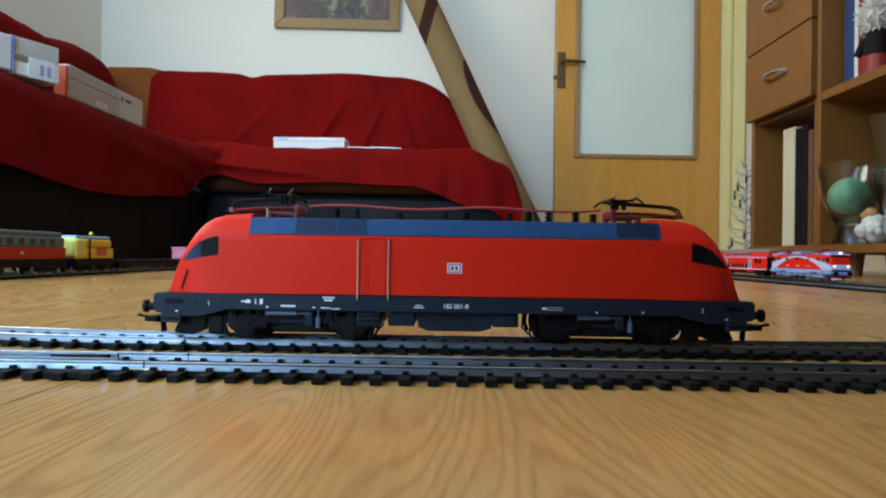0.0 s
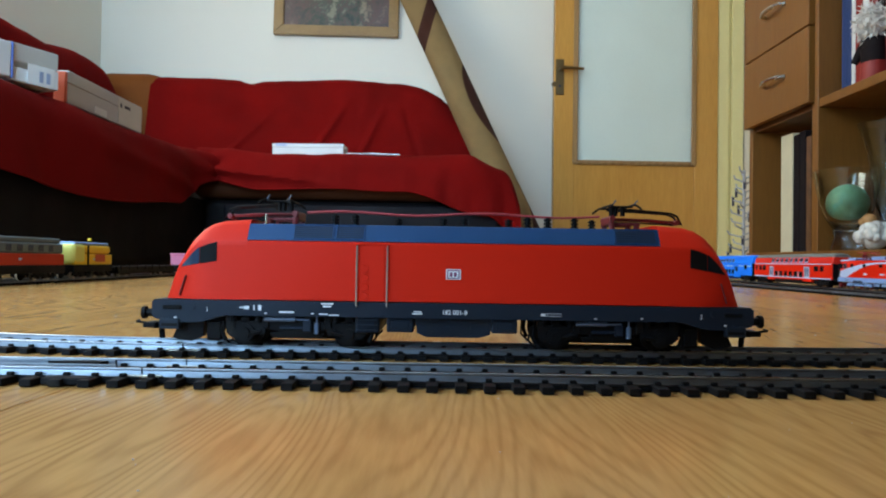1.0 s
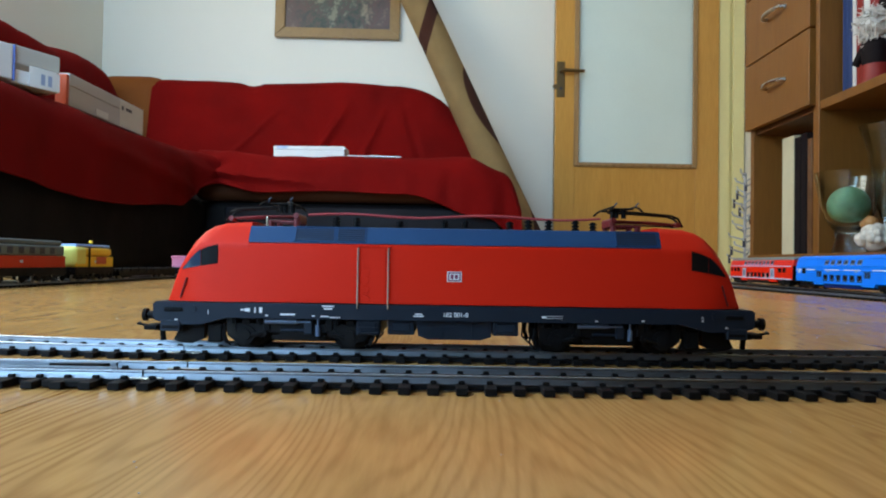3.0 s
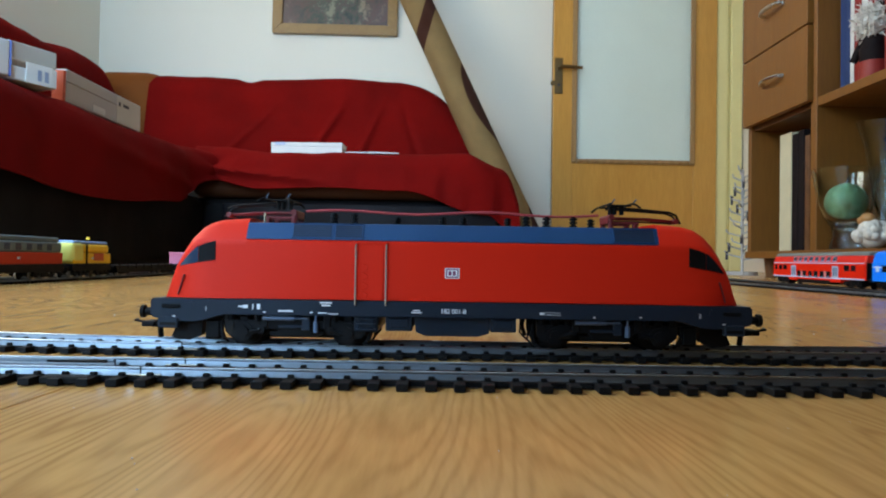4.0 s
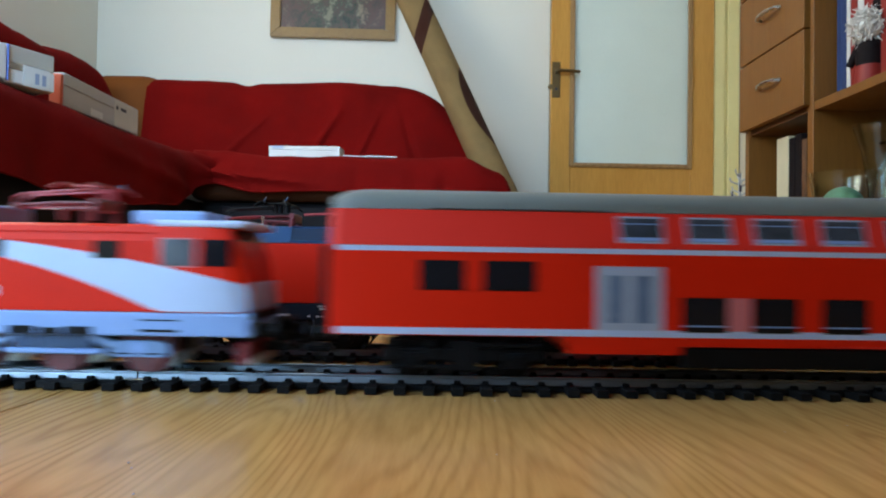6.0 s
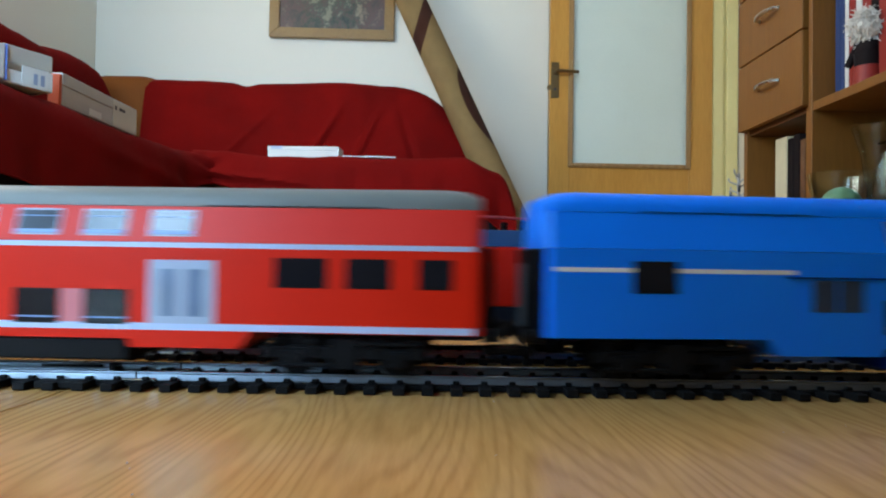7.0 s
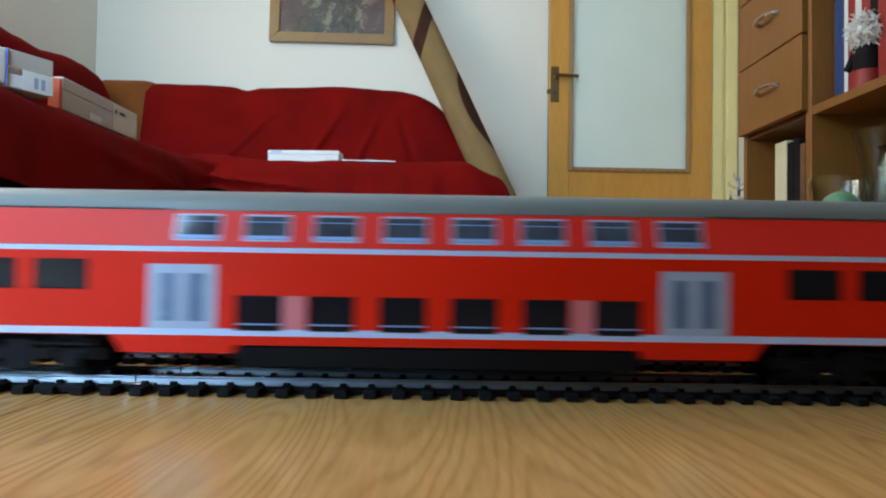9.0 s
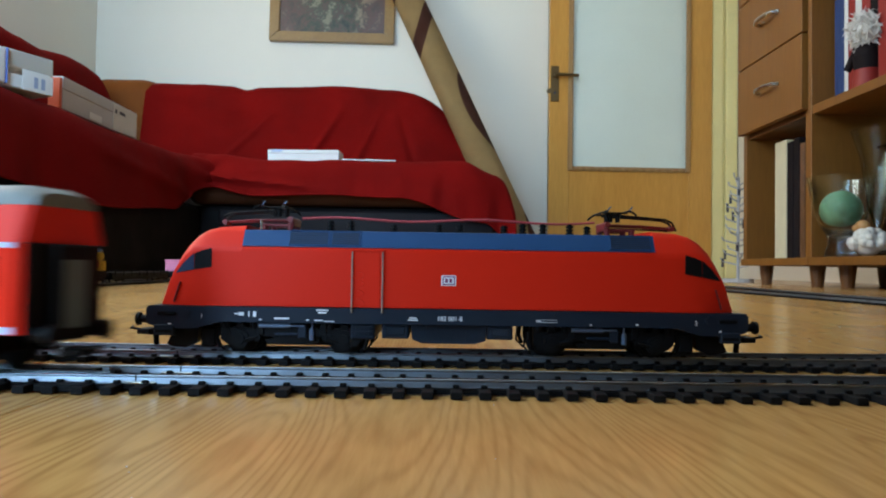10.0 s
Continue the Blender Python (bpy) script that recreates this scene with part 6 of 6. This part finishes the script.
def train_engine():
    ob = thing("electric_locomotive", "red model locomotive with white arc pulling the train", "locomotive")
    hl = 0.1117
    red = M["coach_red"]
    # body with slanted cab ends
    st = [(hl, 0.0135, 0.0262), (hl - 0.0028, 0.0150, 0.0345), (hl - 0.006, 0.0160, 0.0405), (hl - 0.012, 0.0164, 0.0412)]
    rings = []
    for d in (-1, 1):
        lst = st if d < 0 else st[::-1]
        for x, w, top in lst:
            zs = [(w, 0.0172), (w, min(0.0365, top - 0.004)), (w - 0.0006, min(0.0378, top - 0.003)), (w - 0.0018, top - 0.0008), (w - 0.0034, top)]
            rings.append([(d * x, -y, z) for y, z in zs] + [(d * x, y, z) for y, z in zs[::-1]])
    body = part("body", loft(rings), red, ob, "bright red body")
    bm = box(bmesh.new(), -hl - 0.001, hl + 0.001, -0.0165, 0.0165, 0.0106, 0.0171, 0.0006, 2)
    part("frame", bm, M["light_blue"], ob, "pale blue-grey frame")
    for d in (-1, 1):
        part("cab_roof", box(bmesh.new(), *sorted((d * (hl - 0.027), d * (hl - 0.0015))), -0.0145, 0.0145, 0.0403, 0.0424, 0.0008, 2), M["stripe"], ob, "white cab roof edge")
        part("windscreen", box(bmesh.new(), -0.0003, 0.0003, -0.0125, 0.0125, -0.0042, 0.0042, 0.0002, 1, m=pose(d * (hl - 0.0041), 0, 0.0362, 0, d * -24, 0)), M["pane"], ob, "dark windscreen")
        part("front_panel", box(bmesh.new(), *sorted((d * hl, d * (hl + 0.0004))), -0.0128, 0.0128, 0.0175, 0.0255, 0.0002, 1), M["stripe"], ob, "white lower front")
        for s in (-1, 1):
            lit = M["headlight"] if d > 0 else M["panto_red"]
            part("headlight", rod(bmesh.new(), (d * (hl - 0.002), s * 0.0098, 0.0232), (d * (hl + 0.0004), s * 0.0098, 0.0232), 0.0016, seg=14), lit, ob, "lit headlight" if d > 0 else "")
            part("cab_window", panel(bmesh.new(), *sorted((d * (hl - 0.0128), d * (hl - 0.0048))), 0.0298, 0.0370, s, lambda z: 0.0164, 0.0001), M["pane"], ob)
            part("cab_window", panel(bmesh.new(), *sorted((d * (hl - 0.0238), d * (hl - 0.0146))), 0.0298, 0.0370, s, lambda z: 0.0164, 0.0001), M["pane_bright"], ob)
            part("window_rim", panel(bmesh.new(), *sorted((d * (hl - 0.0242), d * (hl - 0.0142))), 0.0294, 0.0374, s, lambda z: 0.0164, 0.00005), M["notice"], ob, "pale red window surround")
            # flat black plates on the frame paint the shade of recesses
            for xa, xb, za, zb in ((d * 0.058 - 0.0115, d * 0.058 - 0.0040, 0.0108, 0.0130), (d * 0.058 - 0.0030, d * 0.058 + 0.0030, 0.0108, 0.0126), (d * 0.058 + 0.0040, d * 0.058 + 0.0115, 0.0108, 0.0130), (d * 0.088 - 0.005, d * 0.088 + 0.005, 0.0118, 0.0125), (d * 0.088 - 0.005, d * 0.088 + 0.005, 0.0148, 0.0152)):
                part("frame_recess", panel(bmesh.new(), *sorted((xa, xb)), za, zb, s, lambda z: 0.0165, 0.00012), M["gear"], ob, "flat black plate painting the shade of a frame recess")
        if d > 0:
            part("headlight", rod(bmesh.new(), (d * (hl - 0.004), 0, 0.0425), (d * (hl - 0.0018), 0, 0.0425), 0.0018, seg=14), M["headlight"], ob, "lit top headlight")
        part("plough", box(bmesh.new(), *sorted((d * (hl - 0.003), d * (hl + 0.0006))), -0.0150, 0.0150, 0.0030, 0.0092, 0.0005, 1), M["panto_red"], ob, "dark red plough")
        part("plough_blade", box(bmesh.new(), *sorted((d * (hl + 0.0007), d * (hl + 0.0013))), -0.0148, 0.0148, 0.0026, 0.0048, 0.0002, 1), M["white"], ob, "white plough edge")
        # black strip in front of the beam stands in for a gap's shade
        part("beam_gap", box(bmesh.new(), *sorted((d * (hl + 0.0005), d * (hl + 0.0014))), -0.0140, 0.0140, 0.0152, 0.0173, 0.0002, 1), M["gear"], ob, "black strip painting the shade above the buffer beam")
        buffers(ob, d * (hl + 0.001), d, 0.0122)
    peak = lambda x: 1 - (x / 0.0865) ** 2
    for s in (-1, 1):
        band = arc_stripe(hl, lambda x: max(0.0174, min(0.0176 + 0.0190 * peak(x), 0.037)), lambda x: max(0.0210, 0.0285 + 0.0102 * (1 - (abs(x) / 0.094) ** 1.9)), s)
        part("arc_stripe", band, M["stripe"], body, "white arc along the body side")
        for x in (-0.0732, -0.0412, -0.001, 0.0388, 0.0722):
            w = part("round_window", panel(bmesh.new(), x - 0.0036, x + 0.0036, 0.0316, 0.0363, s, lambda z: 0.0166, 0.0001), M["gear"], ob, "small engine room window")
            part("pane", panel(bmesh.new(), x - 0.0028, x + 0.0028, 0.0323, 0.0356, s, lambda z: 0.0166, 0.0002), M["pane"], w)
        for x, ww, hh in ((0.041, 0.0185, 0.0010), (0.002, 0.0115, 0.0020), (-0.0390, 0.0085, 0.0026)):
            part("marking", panel(bmesh.new(), x - ww / 2, x + ww / 2, 0.0224 - hh / 2, 0.0224 + hh / 2, s, lambda z: 0.0164, 0.0001), M["stripe"], body)
        part("rib", panel(bmesh.new(), -0.086, 0.086, 0.0386, 0.0390, s, lambda z: 0.0152, 0.0005), red, body)
    for x0, x1, h in ((0.0780, 0.0985, 0.0044), (0.070, 0.0775, 0.0026), (0.040, 0.060, 0.0020), (-0.036, -0.004, 0.0052), (-0.097, -0.077, 0.0040)):
        part("roof_box", box(bmesh.new(), x0, x1, -0.010, 0.010, 0.0412, 0.0412 + h, 0.0008, 2), M["light_blue"], ob)
    part("roof_wire", tube(bmesh.new(), [(-0.058, -0.005, 0.0462), (0.0, -0.005, 0.0470), (0.058, -0.005, 0.0456)], 0.0004), M["silver"], ob)
    for d in (-1, 1):
        pg = pantograph(ob, d * 0.0595, -d, "wire")
        pg.location.z = 0.0432
    wheels = []
    for d in (-1, 1):
        wheels += six_wheel_bogie(ob, d * 0.0580)
    for x0, x1, z0, mm in ((-0.022, -0.0065, 0.0030, "gear"), (-0.0035, 0.014, 0.0030, "gear"), (0.016, 0.023, 0.0050, "gear")):
        eb = part("equipment_box", box(bmesh.new(), x0, x1, -0.0140, 0.0140, z0, 0.0105, 0.0006, 1), M[mm], ob)
        for s in (-1, 1):
            part("hatch", box(bmesh.new(), x0 + 0.001, x1 - 0.001, *sorted((s * 0.0140, s * 0.0148)), 0.0062, 0.0100, 0.0004, 1), M["bogie_grey"], eb, "pale blue hatch")
    return ob, wheels


TRAIN = "vehicles of the passing model train"
engine, engine_wheels = train_engine()
tagged(engine, group=TRAIN)
red_a, wheels_a = coach(M["coach_red"], M["coach_pink"], M["coach_roof"], M["gear"], False, TRAIN, "red double-deck model coach with white lines and grey roof")
blue_b, wheels_b = coach(M["coach_blue"], M["coach_blue"], M["coach_blue"], M["coach_navy"], True, TRAIN, "bright blue double-deck model coach with white lines")
red_c, wheels_c = coach(M["coach_red"], M["coach_pink"], M["coach_roof"], M["gear"], False, TRAIN, "red double-deck model coach with grey roof ending the train")


# ---- rolling stock parked on the inner track ----
def parked(d):
    x, y, h = inner(d)
    return pose(x, y, RAIL_Z, 0, 0, math.degrees(h))


def small_engine(m, label, low, high, roof, hl, cab):
    """A short diesel: low hoods or a full body, a cab, running gear."""
    ob = thing("diesel_locomotive", label, "locomotive", "parked model locomotives", m)
    part("frame", box(bmesh.new(), -hl, hl, -0.0160, 0.0160, 0.0085, 0.0185, 0.0006, 2), M["gear"], ob)
    part("body", box(bmesh.new(), -hl + 0.002, hl - 0.002, -0.0158, 0.0158, 0.0186, 0.0330, 0.0010, 2), low, ob)
    part("upper_body", box(bmesh.new(), -hl + 0.004, hl - 0.004, -0.0152, 0.0152, 0.0331, 0.0460, 0.0050 if cab else 0.0022, 4), high, ob)
    part("roof", box(bmesh.new(), -hl + 0.006, hl - 0.006, -0.0130, 0.0130, 0.0461 if not cab else 0.0455, 0.0525 if not cab else 0.0500, 0.0022, 3), roof, ob)
    for d in (-1, 1):
        part("windscreen", box(bmesh.new(), *sorted((d * (hl - 0.0042), d * (hl - 0.0036))), -0.0125, 0.0125, 0.0350, 0.0435, 0.0002, 1), M["pane"], ob)
        for s in (-1, 1):
            part("lamp", rod(bmesh.new(), (d * (hl - 0.003), s * 0.010, 0.0240), (d * (hl - 0.0012), s * 0.010, 0.0240), 0.0015, seg=10), M["white"], ob)
        buffers(ob, d * hl, d)
        bogie(ob, d * hl * 0.55, 0.028, 0.0060, M["gear"], M["handle"], M["gear"], ys=0.0142, ztop=0.0085)
    for s in (-1, 1):
        n = int(hl / 0.012)
        for k in range(n):
            x = (k - (n - 1) / 2) * 0.021
            if not cab:
                part("window", panel(bmesh.new(), x - 0.005, x + 0.005, 0.0355, 0.0430, s, lambda z: 0.0152, 0.0002), M["pane_sky"], ob)
        part("marking", panel(bmesh.new(), -0.003, 0.003, 0.0245, 0.0275, s, lambda z: 0.0158, 0.0001), M["stripe"], ob)
    if cab:
        part("engine_hood", box(bmesh.new(), -hl - 0.001, -hl + 0.030, -0.0163, 0.0163, 0.0190, 0.0470, 0.0060, 4), M["lime"], ob, "pale yellow rounded hood")
        for s in (-1, 1):
            part("emblem", panel(bmesh.new(), 0.002, 0.030, 0.0225, 0.0330, s, lambda z: 0.0158, 0.0003), M["card_orange"], ob, "orange painted emblem")
            part("ladder", panel(bmesh.new(), -0.0195, -0.0165, 0.0180, 0.0455, s, lambda z: 0.0163, 0.0006), M["gear"], ob, "dark ladder")
        part("beacon", rod(bmesh.new(), (hl * 0.3, 0, 0.0525), (hl * 0.3, 0, 0.0565), 0.003, 0.002, 12), M["yellow"], ob, "yellow roof beacon")
    return ob


INNER_BASE = 1.1 + 0.39 * math.pi / 2 + 0.225 + 0.41 * math.pi / 2
small_engine(parked(INNER_BASE + 0.130), "red and grey model diesel parked on the inner track", M["dull_red"], M["grey_blue"], M["grey_blue"], 0.095, False)
small_engine(parked(INNER_BASE + 0.300), "yellow model works locomotive parked on the inner track", M["yellow"], M["yellow"], M["light_blue"], 0.053, True)


def flat_wagon(m):
    ob = thing("flat_wagon", "low black model flat wagon on the inner track", "wagon", "parked flat wagons", m)
    part("deck", box(bmesh.new(), -0.11, 0.11, -0.0155, 0.0155, 0.011, 0.0155, 0.0005, 1), M["gear"], ob)
    for k in range(8):
        for s in (-1, 1):
            part("stake", box(bmesh.new(), -0.1 + 0.0285 * k, -0.098 + 0.0285 * k, *sorted((s * 0.0155, s * 0.0165)), 0.010, 0.0185), M["gear"], ob)
    # solid black below the deck, standing in for the sofa's shadow on the floor
    part("shadow_fill", prism(bmesh.new(), [(-0.108, 0.0110), (0.108, 0.0110), (0.105, 0.0042), (-0.105, 0.0042)], -0.0150, 0.0150), M["gear"], ob)
    for d in (-1, 1):
        bogie(ob, d * 0.08, 0.022, 0.0053, M["gear"], M["handle"], M["gear"], ys=0.0135, ztop=0.0105)
        buffers(ob, d * 0.11, d, 0.0118)
    return ob


flat_wagon(parked(INNER_BASE + 0.48))
flat_wagon(parked(INNER_BASE + 0.73))
ob = thing("pink_box", "small pink card box lying on a flat wagon", "box", m=parked(INNER_BASE + 0.70) @ pose(0, 0, 0.0156))
part("body", box(bmesh.new(), -0.05, 0.05, -0.016, 0.016, 0, 0.018, 0.001, 1), M["pink"], ob)
part("lid", box(bmesh.new(), -0.051, 0.051, -0.017, 0.017, 0.0181, 0.0225, 0.001, 1), M["pink"], ob)

# ---- floor boards ----
random.seed(12)
plank_meshes = {}
bw = 0.24
for col, bx in enumerate(np.arange(-0.101 - 8 * 0.24, XR + 0.05, bw)):
    by = YR - random.uniform(0, 1.0)
    while by < YB:
        a, b2 = max(by, YR), min(by + 1.29, YB + 0.45)
        if b2 - a > 0.02:
            key = round(b2 - a, 4)
            if key not in plank_meshes:
                pb = box(bmesh.new(), 0.0002, bw - 0.0002, 0.0002, key - 0.0002, -0.0098, 0.0, 0.00025, 1)
                me = bpy.data.meshes.new("plank")
                pb.to_mesh(me)
                pb.free()
                me.materials.append(M["floor"])
                plank_meshes[key] = me
            pl = new("plank", plank_meshes[key])
            pl.parent, pl.location = floor, (float(bx), a, 0)
        by += 1.29


# ---- crumbs and dust on the boards ----
random.seed(31)
bm = bmesh.new()
for k in range(16):
    cx, cy, r = random.uniform(-0.16, 0.16), random.uniform(0.085, 0.185), random.uniform(0.00008, 0.0002)
    ball(bm, (cx, cy, r * 0.6), r, (1, 1, 0.6), 6, 4)
for k in range(24):
    cx, cy, r = random.uniform(-0.5, 0.5), random.uniform(0.3, 0.9), random.uniform(0.0003, 0.0007)
    ball(bm, (cx, cy, r * 0.6), r, (1, 1, 0.6), 6, 4)
tagged(part("floor_dust", bm, M["card_grey"]), "tiny pale crumbs and dust on the laminate floor", "dust", kind="stuff")


# ---- motion of the train ----
far_y = lambda y: (Y_END + FAR * math.cos(LEAN) - y) / math.cos(LEAN)
HEAD = ARC_END + X_FRONT + 0.0957              # the run of the blue coach's head as it stands left of the camera at 7.5 s
MARKS = [(0.0, far_y(0.970) - 2.5 * 0.252), (2.5, far_y(0.970)), (4.5, HEAD - 0.7820), (5.0, HEAD - 0.6485), (5.5, HEAD - 0.5180), (7.0, HEAD - 0.1240), (7.5, HEAD), (8.5, HEAD + 0.2574), (9.0, HEAD + 0.3775), (9.5, HEAD + 0.5064), (10.0, HEAD + 0.6363)]


def run_at(t):
    """How far the head of the blue coach's body has come along the outer track: a smooth curve through the marks."""
    n = len(MARKS)
    slope = [(MARKS[min(i + 1, n - 1)][1] - MARKS[max(i - 1, 0)][1]) / (MARKS[min(i + 1, n - 1)][0] - MARKS[max(i - 1, 0)][0]) for i in range(n)]
    for i in range(n - 1):
        (ta, a), (tb, b) = MARKS[i], MARKS[i + 1]
        if t <= tb + 1e-6:
            d = tb - ta
            u = (t - ta) / d
            return (2 * u ** 3 - 3 * u * u + 1) * a + (u ** 3 - 2 * u * u + u) * d * slope[i] + (3 * u * u - 2 * u ** 3) * b + (u ** 3 - u * u) * d * slope[i + 1]


GAP = 0.0160
LC = 0.305


def motions():
    offsets = ((engine, engine_wheels, 0.1105 + GAP + LC + GAP + 0.0063, 0.057, 0.0072), (red_a, wheels_a, LC / 2 + GAP, 0.115, 0.0056), (blue_b, wheels_b, -LC / 2, 0.115, 0.0056), (red_c, wheels_c, -LC * 1.5 - GAP, 0.115, 0.0056))
    for ob, wheels, ahead, pivot, r in offsets:
        rows = []
        for i in range(0, 101):
            t = i / 10
            c = run_at(t) + ahead
            a, b = outer(c + pivot), outer(c - pivot)
            rows.append((t, pose((a[0] + b[0]) / 2, (a[1] + b[1]) / 2, RAIL_Z, 0, 0, math.degrees(math.atan2(a[1] - b[1], a[0] - b[0])))))
        walk(ob, rows)
        for w in wheels:
            x = w.location.x
            walk(w, [(i / 30, pose(x, 0, r, 0, math.degrees((run_at(i / 30) - run_at(0)) / r) % 360, 0)) for i in range(301)])


motions()
